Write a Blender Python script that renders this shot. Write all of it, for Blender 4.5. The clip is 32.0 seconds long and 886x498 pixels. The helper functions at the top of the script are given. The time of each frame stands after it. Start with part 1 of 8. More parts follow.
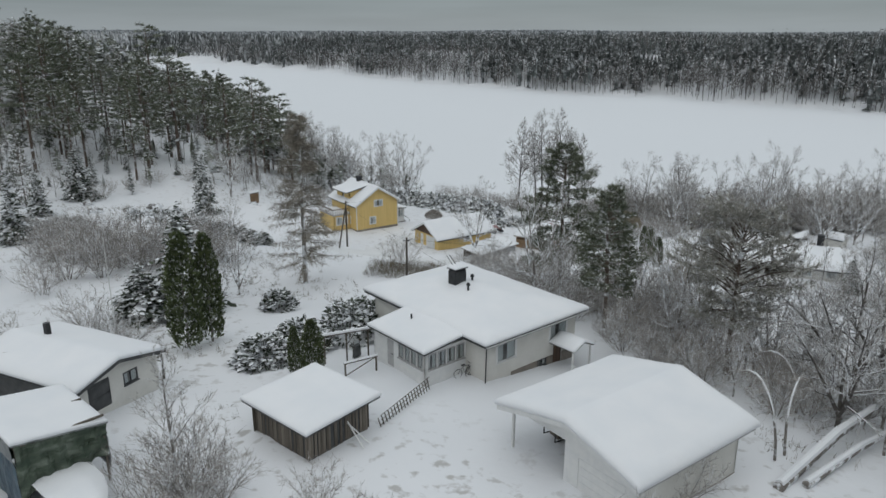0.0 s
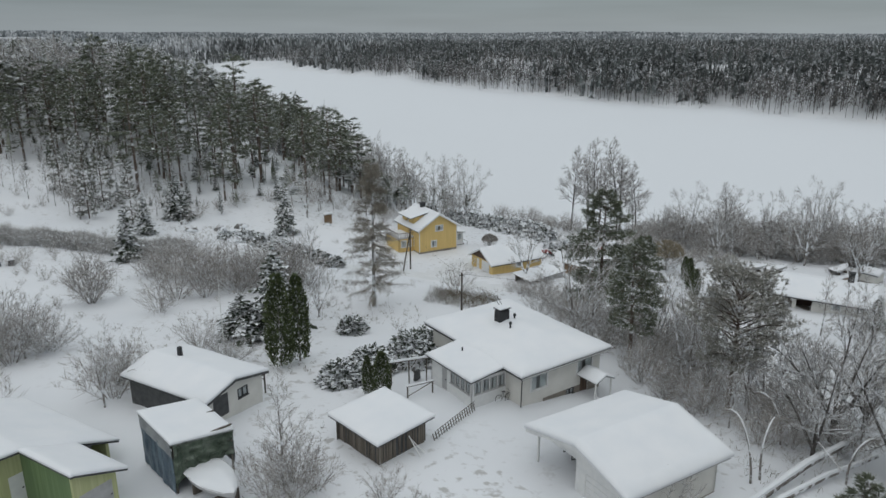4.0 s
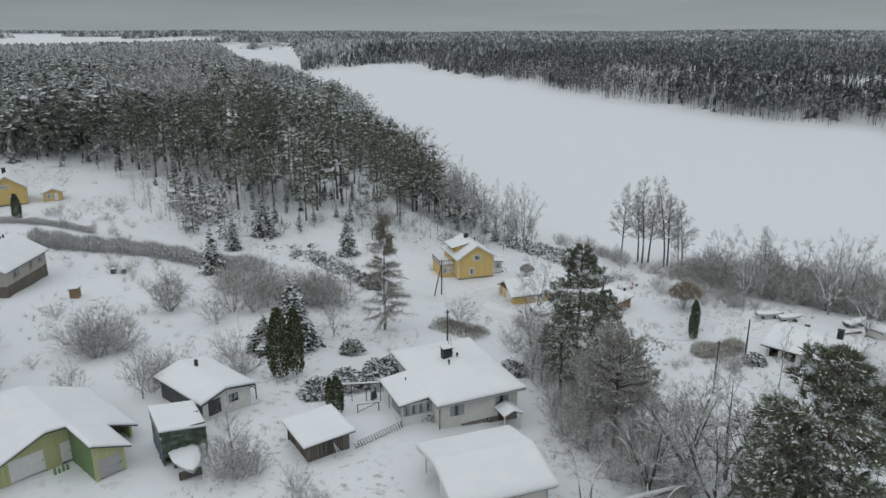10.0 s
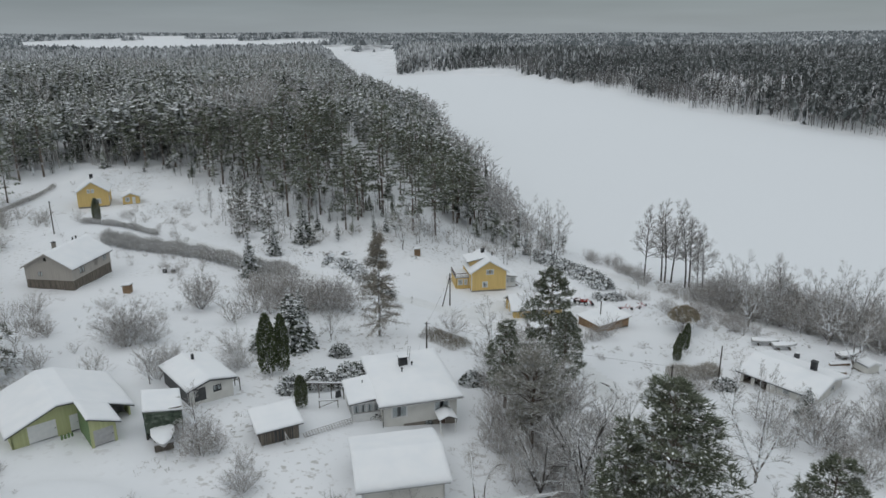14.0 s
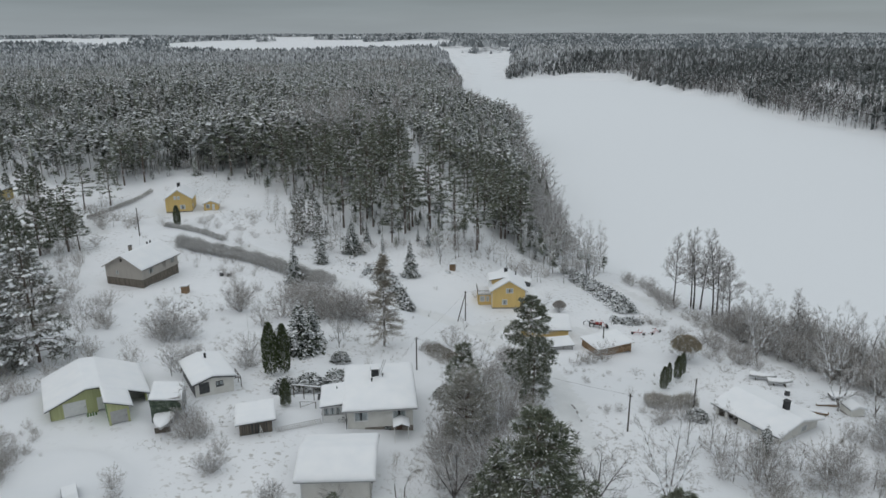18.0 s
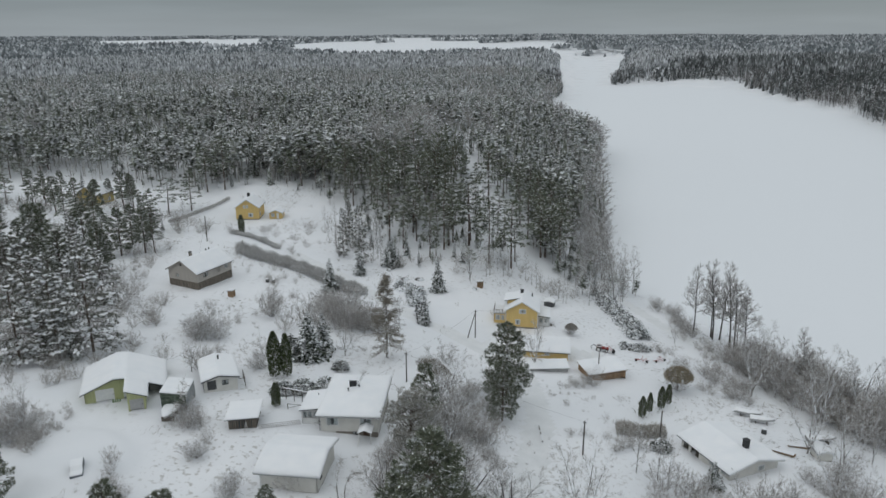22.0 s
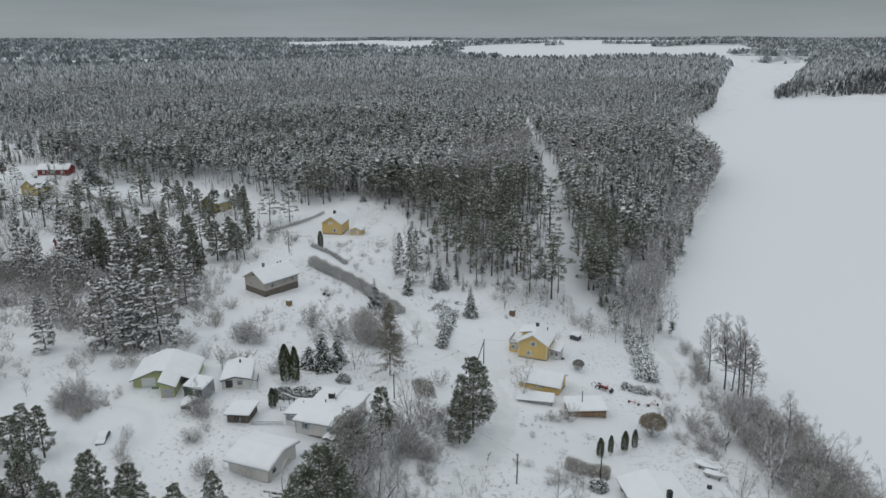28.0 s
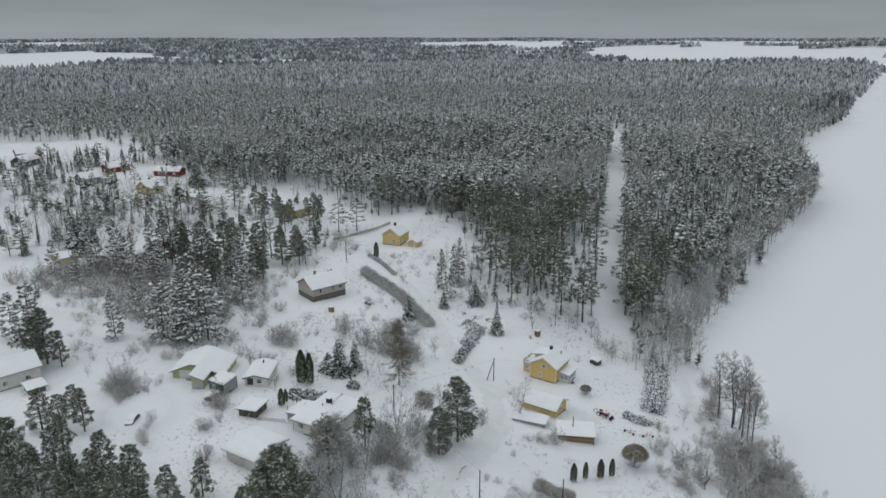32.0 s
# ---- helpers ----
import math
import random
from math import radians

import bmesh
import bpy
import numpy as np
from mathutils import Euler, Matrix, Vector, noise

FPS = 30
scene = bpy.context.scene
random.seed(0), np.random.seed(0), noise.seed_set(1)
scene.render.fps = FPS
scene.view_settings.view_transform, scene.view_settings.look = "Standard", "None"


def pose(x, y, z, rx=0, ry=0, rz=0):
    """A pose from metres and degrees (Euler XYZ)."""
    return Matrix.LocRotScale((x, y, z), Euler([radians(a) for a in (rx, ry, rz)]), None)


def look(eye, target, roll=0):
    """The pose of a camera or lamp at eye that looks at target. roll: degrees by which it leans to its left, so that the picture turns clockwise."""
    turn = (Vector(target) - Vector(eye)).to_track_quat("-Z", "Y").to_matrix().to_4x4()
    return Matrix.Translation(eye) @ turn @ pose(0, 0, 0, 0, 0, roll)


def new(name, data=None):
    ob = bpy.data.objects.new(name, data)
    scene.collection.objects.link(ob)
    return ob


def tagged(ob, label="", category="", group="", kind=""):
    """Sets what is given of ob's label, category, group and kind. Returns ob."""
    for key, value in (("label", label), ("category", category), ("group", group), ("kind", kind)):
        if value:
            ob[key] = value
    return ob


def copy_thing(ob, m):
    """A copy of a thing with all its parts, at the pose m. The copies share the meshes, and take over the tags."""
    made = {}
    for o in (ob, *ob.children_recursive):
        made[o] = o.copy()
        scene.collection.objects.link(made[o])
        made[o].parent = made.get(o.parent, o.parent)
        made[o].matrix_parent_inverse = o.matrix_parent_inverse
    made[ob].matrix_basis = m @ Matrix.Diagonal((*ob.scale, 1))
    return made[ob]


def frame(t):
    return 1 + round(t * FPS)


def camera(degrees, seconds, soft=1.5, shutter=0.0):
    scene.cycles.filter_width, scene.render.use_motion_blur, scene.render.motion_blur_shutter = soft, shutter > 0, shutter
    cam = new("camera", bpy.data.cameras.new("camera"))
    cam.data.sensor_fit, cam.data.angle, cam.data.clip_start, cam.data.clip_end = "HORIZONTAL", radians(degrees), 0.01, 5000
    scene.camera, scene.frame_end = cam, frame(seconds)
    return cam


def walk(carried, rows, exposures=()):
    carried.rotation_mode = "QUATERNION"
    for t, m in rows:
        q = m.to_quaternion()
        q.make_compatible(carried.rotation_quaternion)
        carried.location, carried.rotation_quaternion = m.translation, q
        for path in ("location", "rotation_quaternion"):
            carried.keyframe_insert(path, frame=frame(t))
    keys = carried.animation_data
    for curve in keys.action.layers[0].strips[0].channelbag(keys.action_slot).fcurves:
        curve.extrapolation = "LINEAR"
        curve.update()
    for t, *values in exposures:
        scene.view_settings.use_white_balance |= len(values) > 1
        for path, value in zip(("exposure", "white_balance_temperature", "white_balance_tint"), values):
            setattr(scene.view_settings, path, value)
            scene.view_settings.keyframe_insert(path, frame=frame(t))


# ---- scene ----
cam = camera(63.8, 32.0)
PATH = [
    (0, (-0.12, 4.65, 37.9), (1.53, 62.08, 20.62), 0.13),
    (0.5, (-0.07, 3.51, 38.86), (1.2, 60.95, 21.57), 0.12),
    (1, (-0.02, 2.38, 39.77), (0.85, 59.83, 22.48), 0.13),
    (1.5, (-0.02, 1.2, 40.61), (0.4, 58.65, 23.32), 0.17),
    (2, (0.0, 0.0, 41.4), (-0.01, 57.46, 24.13), 0.20),
    (2.5, (0.07, -1.23, 42.19), (-0.37, 56.23, 24.93), 0.18),
    (3, (0.29, -2.46, 43.01), (-0.66, 54.99, 25.74), 0.13),
    (3.5, (0.47, -3.65, 43.87), (-1.6, 53.77, 26.6), 0.09),
    (4, (0.77, -4.8, 44.75), (-2.74, 52.56, 27.5), 0.09),
    (4.5, (1.29, -5.9, 45.62), (-3.41, 51.37, 28.38), 0.07),
    (6.5, (5.79, -10.09, 49.08), (-2.86, 46.7, 31.77), -0.18),
    (7, (7.67, -11.03, 50.02), (-1.95, 45.59, 32.66), -0.22),
    (7.5, (9.71, -11.94, 50.95), (-0.82, 44.52, 33.56), -0.21),
    (8, (11.87, -12.79, 51.86), (0.44, 43.49, 34.45), -0.16),
    (8.5, (14.12, -13.59, 52.76), (1.85, 42.5, 35.32), -0.11),
    (9, (16.45, -14.34, 53.64), (3.44, 41.58, 36.19), -0.05),
    (9.5, (18.78, -15.04, 54.49), (4.97, 40.67, 37.01), -0.02),
    (10, (21.11, -15.69, 55.3), (6.38, 39.77, 37.78), 0.00),
    (10.5, (23.44, -16.29, 56.04), (7.75, 38.91, 38.5), 0.03),
    (11, (25.79, -16.83, 56.75), (9.11, 38.06, 39.19), 0.02),
    (11.5, (28.13, -17.32, 57.44), (10.43, 37.25, 39.9), -0.01),
    (12, (30.47, -17.77, 58.11), (11.77, 36.48, 40.59), -0.05),
    (12.5, (32.85, -18.19, 58.78), (13.16, 35.71, 41.27), -0.07),
    (13, (35.27, -18.61, 59.48), (14.65, 34.95, 41.98), -0.06),
    (13.5, (37.74, -18.99, 60.24), (16.2, 34.22, 42.77), -0.07),
    (15.5, (48.28, -19.78, 63.86), (22.73, 31.62, 46.38), -0.13),
    (16, (51.08, -19.75, 64.79), (24.42, 31.09, 47.33), -0.14),
    (16.5, (53.91, -19.67, 65.72), (26.13, 30.58, 48.27), -0.17),
    (17, (56.78, -19.5, 66.64), (27.92, 30.12, 49.18), -0.20),
    (17.5, (59.7, -19.29, 67.57), (29.78, 29.7, 50.09), -0.22),
    (18, (62.65, -19.01, 68.52), (31.69, 29.32, 51.04), -0.22),
    (18.5, (65.61, -18.66, 69.5), (33.6, 28.99, 52.02), -0.23),
    (19, (68.57, -18.23, 70.49), (35.54, 28.73, 53.03), -0.24),
    (19.5, (71.52, -17.71, 71.49), (37.5, 28.53, 54.03), -0.23),
    (20, (74.45, -17.12, 72.49), (39.48, 28.41, 55.03), -0.22),
    (20.5, (77.35, -16.44, 73.5), (41.47, 28.37, 56.04), -0.24),
    (21, (80.21, -15.7, 74.52), (43.48, 28.41, 57.06), -0.24),
    (21.5, (83.03, -14.91, 75.54), (45.5, 28.51, 58.06), -0.23),
    (22, (85.81, -14.08, 76.58), (47.49, 28.65, 59.11), -0.24),
    (22.5, (88.58, -13.24, 77.62), (49.49, 28.8, 60.16), -0.22),
    (23, (91.37, -12.34, 78.68), (51.53, 28.99, 61.23), -0.19),
    (23.5, (94.2, -11.39, 79.77), (53.59, 29.19, 62.33), -0.16),
    (24, (97.04, -10.35, 80.85), (55.64, 29.43, 63.41), -0.16),
    (24.5, (99.86, -9.2, 81.93), (57.7, 29.77, 64.5), -0.16),
    (25, (102.7, -7.95, 83.02), (59.78, 30.18, 65.59), -0.13),
    (25.5, (105.56, -6.63, 84.11), (61.92, 30.67, 66.66), -0.10),
    (27.5, (117.4, -0.12, 88.59), (70.84, 33.45, 71.13), -0.09),
    (28, (120.35, 1.83, 89.83), (73.11, 34.44, 72.38), -0.10),
    (28.5, (123.28, 3.9, 91.05), (75.36, 35.51, 73.59), -0.10),
    (29, (126.17, 6.08, 92.27), (77.6, 36.66, 74.79), -0.10),
    (29.5, (129.04, 8.37, 93.45), (79.8, 37.86, 75.97), -0.10),
    (30, (131.88, 10.75, 94.63), (81.98, 39.11, 77.13), -0.10),
    (30.5, (134.67, 13.19, 95.8), (84.12, 40.38, 78.31), -0.10),
    (31, (137.43, 15.71, 96.97), (86.26, 41.69, 79.48), -0.10),
    (31.5, (140.18, 18.28, 98.13), (88.41, 43.05, 80.64), -0.09),
    (32, (142.95, 20.89, 99.29), (90.61, 44.44, 81.77), -0.05),
]
walk(cam, [(t, look(eye, target, roll)) for t, eye, target, roll in PATH])
scene.view_settings.exposure = -0.42

# ---------------------------------------------------------------- light
world = bpy.data.worlds.new("overcast")
world.use_nodes = True
scene.world = world
wn, wl = world.node_tree.nodes, world.node_tree.links
wn.clear()
w_out = wn.new("ShaderNodeOutputWorld")
w_bg = wn.new("ShaderNodeBackground")
w_sky = wn.new("ShaderNodeTexSky")
w_sky.sky_type, w_sky.sun_disc = "NISHITA", False
w_sky.sun_elevation, w_sky.sun_rotation = radians(16), radians(200)
w_co = wn.new("ShaderNodeTexCoord")
w_sep = wn.new("ShaderNodeSeparateXYZ")
w_ramp = wn.new("ShaderNodeValToRGB")
el = w_ramp.color_ramp.elements
el[0].position, el[0].color = 0.0, (0.40, 0.455, 0.495, 1)
el[1].position, el[1].color = 1.0, (1.07, 1.14, 1.17, 1)
for pos, col in ((0.035, (0.315, 0.37, 0.41, 1)), (0.09, (0.335, 0.39, 0.43, 1)), (0.45, (0.73, 0.79, 0.825, 1))):
    e = el.new(pos)
    e.color = col
w_map = wn.new("ShaderNodeMapping")
w_map.inputs["Scale"].default_value = (2.2, 2.2, 22)
w_noise = wn.new("ShaderNodeTexNoise")
w_noise.inputs["Scale"].default_value, w_noise.inputs["Detail"].default_value = 1.6, 5
w_mr = wn.new("ShaderNodeMapRange")
w_mr.inputs["From Min"].default_value, w_mr.inputs["From Max"].default_value = 0.25, 0.75
w_mr.inputs["To Min"].default_value, w_mr.inputs["To Max"].default_value = 0.9, 1.12
w_mul = wn.new("ShaderNodeMixRGB")
w_mul.blend_type, w_mul.inputs["Fac"].default_value = "MULTIPLY", 1.0
w_mix = wn.new("ShaderNodeMixRGB")
w_mix.blend_type, w_mix.inputs["Fac"].default_value = "ADD", 0.012
wl.new(w_co.outputs["Generated"], w_sep.inputs[0])
wl.new(w_sep.outputs["Z"], w_ramp.inputs["Fac"])
wl.new(w_co.outputs["Generated"], w_map.inputs["Vector"])
wl.new(w_map.outputs[0], w_noise.inputs["Vector"])
wl.new(w_noise.outputs["Fac"], w_mr.inputs["Value"])
wl.new(w_ramp.outputs["Color"], w_mul.inputs["Color1"])
wl.new(w_mr.outputs[0], w_mul.inputs["Color2"])
wl.new(w_mul.outputs[0], w_mix.inputs["Color1"])
wl.new(w_sky.outputs[0], w_mix.inputs["Color2"])
wl.new(w_mix.outputs[0], w_bg.inputs["Color"])
wl.new(w_bg.outputs[0], w_out.inputs["Surface"])
w_bg.inputs["Strength"].default_value = 0.88

sun = new("sun", bpy.data.lights.new("sun", "SUN"))
sun.data.energy, sun.data.angle, sun.data.color = 0.5, radians(60), (1.0, 0.97, 0.93)
sun.matrix_world = look((0, 0, 0), (0.25, 0.55, -0.9))


# ---------------------------------------------------------------- materials
def surface(name, colors, scale=3.0, rough=0.7, metal=0.0, bump=0.3, bump_scale=None, stretch=(1, 1, 1), stops=None, coords="Object",
            island=0.0, each=0.0, detail=4, snow=0.0, snow_scale=2.0, fine=0.0, snow_soft=0.1):
    """A two-scale procedural surface: noise picks between colours, a finer noise shades it and gives relief; snow: share that snow dusts."""
    m = bpy.data.materials.new(name)
    m.use_nodes = True
    n, l = m.node_tree.nodes, m.node_tree.links
    b = n["Principled BSDF"]
    b.inputs["Roughness"].default_value, b.inputs["Metallic"].default_value = rough, metal
    b.inputs["Specular IOR Level"].default_value = 0.3
    co = n.new("ShaderNodeTexCoord")
    mp = n.new("ShaderNodeMapping")
    mp.inputs["Scale"].default_value = stretch
    l.new(co.outputs[coords], mp.inputs[0])
    nz = n.new("ShaderNodeTexNoise")
    nz.inputs["Scale"].default_value, nz.inputs["Detail"].default_value = scale, detail
    l.new(mp.outputs[0], nz.inputs["Vector"])
    rp = n.new("ShaderNodeValToRGB")
    e = rp.color_ramp.elements
    stops = stops or [0.3 + 0.4 * i / max(1, len(colors) - 1) for i in range(len(colors))]
    while len(e) < len(colors):
        e.new(0.5)
    for x, p, c in zip(e, stops, colors):
        x.position, x.color = p, (*c, 1)
    l.new(nz.outputs["Fac"], rp.inputs["Fac"])
    out = rp.outputs["Color"]
    if fine:
        n2 = n.new("ShaderNodeTexNoise")
        n2.inputs["Scale"].default_value, n2.inputs["Detail"].default_value = scale * 9, 3
        l.new(mp.outputs[0], n2.inputs["Vector"])
        mr = n.new("ShaderNodeMapRange")
        mr.inputs["To Min"].default_value, mr.inputs["To Max"].default_value = 1 - fine, 1 + fine
        l.new(n2.outputs["Fac"], mr.inputs["Value"])
        mx = n.new("ShaderNodeMixRGB")
        mx.blend_type, mx.inputs["Fac"].default_value = "MULTIPLY", 1
        l.new(out, mx.inputs["Color1"])
        l.new(mr.outputs[0], mx.inputs["Color2"])
        out = mx.outputs[0]
    for share, kind, socket in ((island, "ShaderNodeNewGeometry", "Random Per Island"), (each, "ShaderNodeObjectInfo", "Random")):
        if share:
            g = n.new(kind)
            mr = n.new("ShaderNodeMapRange")
            mr.inputs["To Min"].default_value, mr.inputs["To Max"].default_value = 1 - share, 1 + share
            l.new(g.outputs[socket], mr.inputs["Value"])
            mx = n.new("ShaderNodeMixRGB")
            mx.blend_type, mx.inputs["Fac"].default_value = "MULTIPLY", 1
            l.new(out, mx.inputs["Color1"])
            l.new(mr.outputs[0], mx.inputs["Color2"])
            out = mx.outputs[0]
    if snow:
        ns = n.new("ShaderNodeTexNoise")
        ns.inputs["Scale"].default_value, ns.inputs["Detail"].default_value = snow_scale, 3
        l.new(co.outputs[coords], ns.inputs["Vector"])
        st = n.new("ShaderNodeMapRange")
        st.inputs["From Min"].default_value, st.inputs["From Max"].default_value = 0.67 - snow_soft / 2 - snow * 0.4, 0.67 + snow_soft / 2 - snow * 0.4
        l.new(ns.outputs["Fac"], st.inputs["Value"])
        mx = n.new("ShaderNodeMixRGB")
        mx.inputs["Color2"].default_value = (0.78, 0.8, 0.83, 1)
        l.new(st.outputs[0], mx.inputs["Fac"])
        l.new(out, mx.inputs["Color1"])
        out = mx.outputs[0]
    l.new(out, b.inputs["Base Color"])
    if bump:
        nb = n.new("ShaderNodeTexNoise")
        nb.inputs["Scale"].default_value, nb.inputs["Detail"].default_value = bump_scale or scale * 4, 5
        l.new(mp.outputs[0], nb.inputs["Vector"])
        bp = n.new("ShaderNodeBump")
        bp.inputs["Strength"].default_value, bp.inputs["Distance"].default_value = bump, 0.05
        l.new(nb.outputs["Fac"], bp.inputs["Height"])
        l.new(bp.outputs[0], b.inputs["Normal"])
    return m


ROOF_SNOW = surface("roof_snow", [(0.8, 0.82, 0.85), (0.85, 0.86, 0.88)], 0.5, 0.6, bump=0.15, bump_scale=1.5)
ICE = surface("snow_on_ice", [(0.76, 0.785, 0.82), (0.81, 0.83, 0.855)], 0.012, 0.6, bump=0.1, bump_scale=0.4, coords="Generated")
NEEDLE = surface("pine_needles", [(0.105, 0.124, 0.085), (0.21, 0.226, 0.168)], 0.7, 0.75, bump=0, island=0.45, snow=0.1, snow_scale=1.4)
GREENGREY = surface("laden_pine_needles", [(0.14, 0.144, 0.118), (0.26, 0.26, 0.225)], 0.7, 0.78, bump=0, island=0.45, snow=0.16, snow_scale=1.2)
GREYNEEDLE = surface("grey_needles", [(0.29, 0.284, 0.255), (0.42, 0.412, 0.38)], 0.8, 0.8, bump=0, island=0.4, snow=0.12, snow_scale=1.5)
DARKNEEDLE = surface("spruce_needles", [(0.032, 0.044, 0.03), (0.07, 0.082, 0.055)], 1.2, 0.75, bump=0, island=0.35, snow=0.29, snow_scale=2.4)
THUJA = surface("thuja_leaves", [(0.05, 0.068, 0.03), (0.125, 0.15, 0.07)], 1.6, 0.75, bump=0, island=0.4, snow=0.1, snow_scale=3)
WOODS = surface("snowy_woods", [(0.1, 0.112, 0.098), (0.2, 0.21, 0.19), (0.32, 0.328, 0.31)], 0.2, 0.8, bump=0, island=0.5, snow=0.2, snow_scale=0.35, snow_soft=0.2, stops=[0.34, 0.52, 0.68])
NEARWOODS = surface("snowy_wood_needles", [(0.08, 0.094, 0.068), (0.18, 0.192, 0.155), (0.3, 0.308, 0.27)], 0.28, 0.8, bump=0, island=0.5, snow=0.18, snow_scale=0.5, snow_soft=0.2, stops=[0.34, 0.52, 0.68])
WOODSNOW = surface("snow_on_boughs", [(0.62, 0.64, 0.66), (0.8, 0.81, 0.83)], 0.2, 0.7, bump=0, island=0.25)
WOODBARK = surface("wood_bark_and_twigs", [(0.25, 0.235, 0.222), (0.42, 0.405, 0.39)], 0.2, 0.85, bump=0, island=0.4)
BANKBARK = surface("bank_bark_and_twigs", [(0.11, 0.104, 0.1), (0.18, 0.172, 0.166)], 0.1, 0.85, bump=0, island=0.25)
DARKWOODS = surface("dark_woods", [(0.055, 0.064, 0.062), (0.115, 0.126, 0.123)], 0.05, 0.85, bump=0, island=0.35, snow=0.05, snow_scale=0.3, snow_soft=0.3)
BACKWOODS = surface("woods_behind_the_lake", [(0.07, 0.078, 0.078), (0.14, 0.149, 0.15)], 0.012, 0.85, bump=0, island=0.55, snow=0.07, snow_scale=0.09, snow_soft=0.3)
# snow share raised beyond the nearer woods: haze of distance put into the colour
FARWOODS = surface("hazy_distant_woods", [(0.08, 0.088, 0.09), (0.18, 0.186, 0.186)], 0.012, 0.85, bump=0, island=0.55, snow=0.34, snow_scale=0.12, snow_soft=0.3)
# bluish base tint paints the skyline's haze into the colour
DISTANT = surface("hazy_skyline_woods", [(0.09, 0.104, 0.112), (0.17, 0.188, 0.198)], 0.004, 0.85, bump=0, island=0.35, snow=0.14, snow_scale=0.02, snow_soft=0.3)
BARK = surface("bark", [(0.14, 0.126, 0.114), (0.26, 0.24, 0.22)], 3, 0.85, bump=0.4, snow=0.38, snow_scale=1.4)
DARKBARK = surface("alder_bark", [(0.06, 0.054, 0.05), (0.12, 0.11, 0.1)], 3, 0.85, bump=0.4, snow=0.12, snow_scale=1.2)
PINEBARK = surface("pine_bark", [(0.085, 0.066, 0.055), (0.17, 0.13, 0.105)], 2, 0.85, bump=0.4, snow=0.2, snow_scale=1.0)
TWIG = surface("frosted_twigs", [(0.29, 0.268, 0.248), (0.42, 0.4, 0.38)], 0.5, 0.85, bump=0, island=0.45)
DARKTWIG = surface("grey_brown_twigs", [(0.27, 0.252, 0.236), (0.41, 0.39, 0.37)], 0.5, 0.85, bump=0, island=0.45)
LARCHTWIG = surface("larch_twigs", [(0.2, 0.178, 0.145), (0.31, 0.285, 0.245)], 0.5, 0.85, bump=0, island=0.45)
DOMETWIG = surface("clipped_dome_twigs", [(0.25, 0.215, 0.16), (0.36, 0.315, 0.24)], 0.8, 0.85, bump=0, island=0.4, snow=0.1, snow_scale=1.2)
BROWNTWIG = surface("brown_twigs", [(0.12, 0.102, 0.074), (0.2, 0.172, 0.125)], 0.8, 0.85, bump=0, island=0.4, snow=0.08, snow_scale=1.2)
HEDGE = surface("hedge_twigs", [(0.36, 0.35, 0.335), (0.5, 0.49, 0.475)], 0.4, 0.85, bump=0, island=0.45)
BROWNHEDGE = surface("brown_hedge_twigs", [(0.38, 0.355, 0.315), (0.5, 0.475, 0.435)], 0.6, 0.85, bump=0, island=0.4)
RENDERED = surface("white_render", [(0.6, 0.59, 0.555), (0.69, 0.68, 0.645)], 0.7, 0.85, bump=0.25, bump_scale=30, fine=0.05)
PLINTH = surface("dark_plinth", [(0.19, 0.17, 0.145), (0.29, 0.26, 0.23)], 1.2, 0.9, bump=0.4, bump_scale=18)
WHITEPAINT = surface("white_paint", [(0.66, 0.67, 0.67), (0.75, 0.75, 0.74)], 2, 0.55, bump=0.1)
GREYPAINT = surface("grey_paint", [(0.36, 0.36, 0.36), (0.45, 0.45, 0.45)], 2, 0.6, bump=0.1)
YELLOW = surface("yellow_boards", [(0.6, 0.43, 0.165), (0.71, 0.52, 0.22)], 0.8, 0.7, bump=0.5, bump_scale=2.0, stretch=(9, 9, 0.25), fine=0.08)
PALEYELLOW = surface("pale_yellow_boards", [(0.5, 0.4, 0.17), (0.6, 0.48, 0.22)], 0.8, 0.7, bump=0.5, bump_scale=2.0, stretch=(9, 9, 0.25), fine=0.08)
GREENWALL = surface("pale_green_boards", [(0.4, 0.42, 0.22), (0.49, 0.51, 0.28)], 0.8, 0.7, bump=0.5, bump_scale=2.0, stretch=(9, 9, 0.25), fine=0.08)
DARKGREEN = surface("dark_green_boards", [(0.12, 0.19, 0.09), (0.19, 0.27, 0.13)], 0.8, 0.7, bump=0.5, bump_scale=2.0, stretch=(9, 9, 0.25))
BEIGE = surface("beige_grey_boards", [(0.36, 0.335, 0.305), (0.45, 0.42, 0.385)], 0.8, 0.75, bump=0.5, bump_scale=2.0, stretch=(9, 9, 0.25), fine=0.08)
REDWALL = surface("red_boards", [(0.2, 0.035, 0.035), (0.29, 0.055, 0.05)], 0.8, 0.75, bump=0.5, bump_scale=2.0, stretch=(9, 9, 0.25))
BLUEGREY = surface("blue_grey_boards", [(0.13, 0.15, 0.18), (0.2, 0.22, 0.25)], 0.8, 0.75, bump=0.5, bump_scale=2.0, stretch=(9, 9, 0.25))
OLDWOOD = surface("weathered_boards", [(0.075, 0.065, 0.055), (0.21, 0.185, 0.155)], 1.4, 0.85, bump=0.5, bump_scale=3, stretch=(6, 6, 0.35), each=0.3, fine=0.2)
PLANK = surface("brown_planks", [(0.2, 0.13, 0.08), (0.34, 0.24, 0.15)], 1.4, 0.8, bump=0.4, bump_scale=4, each=0.3)
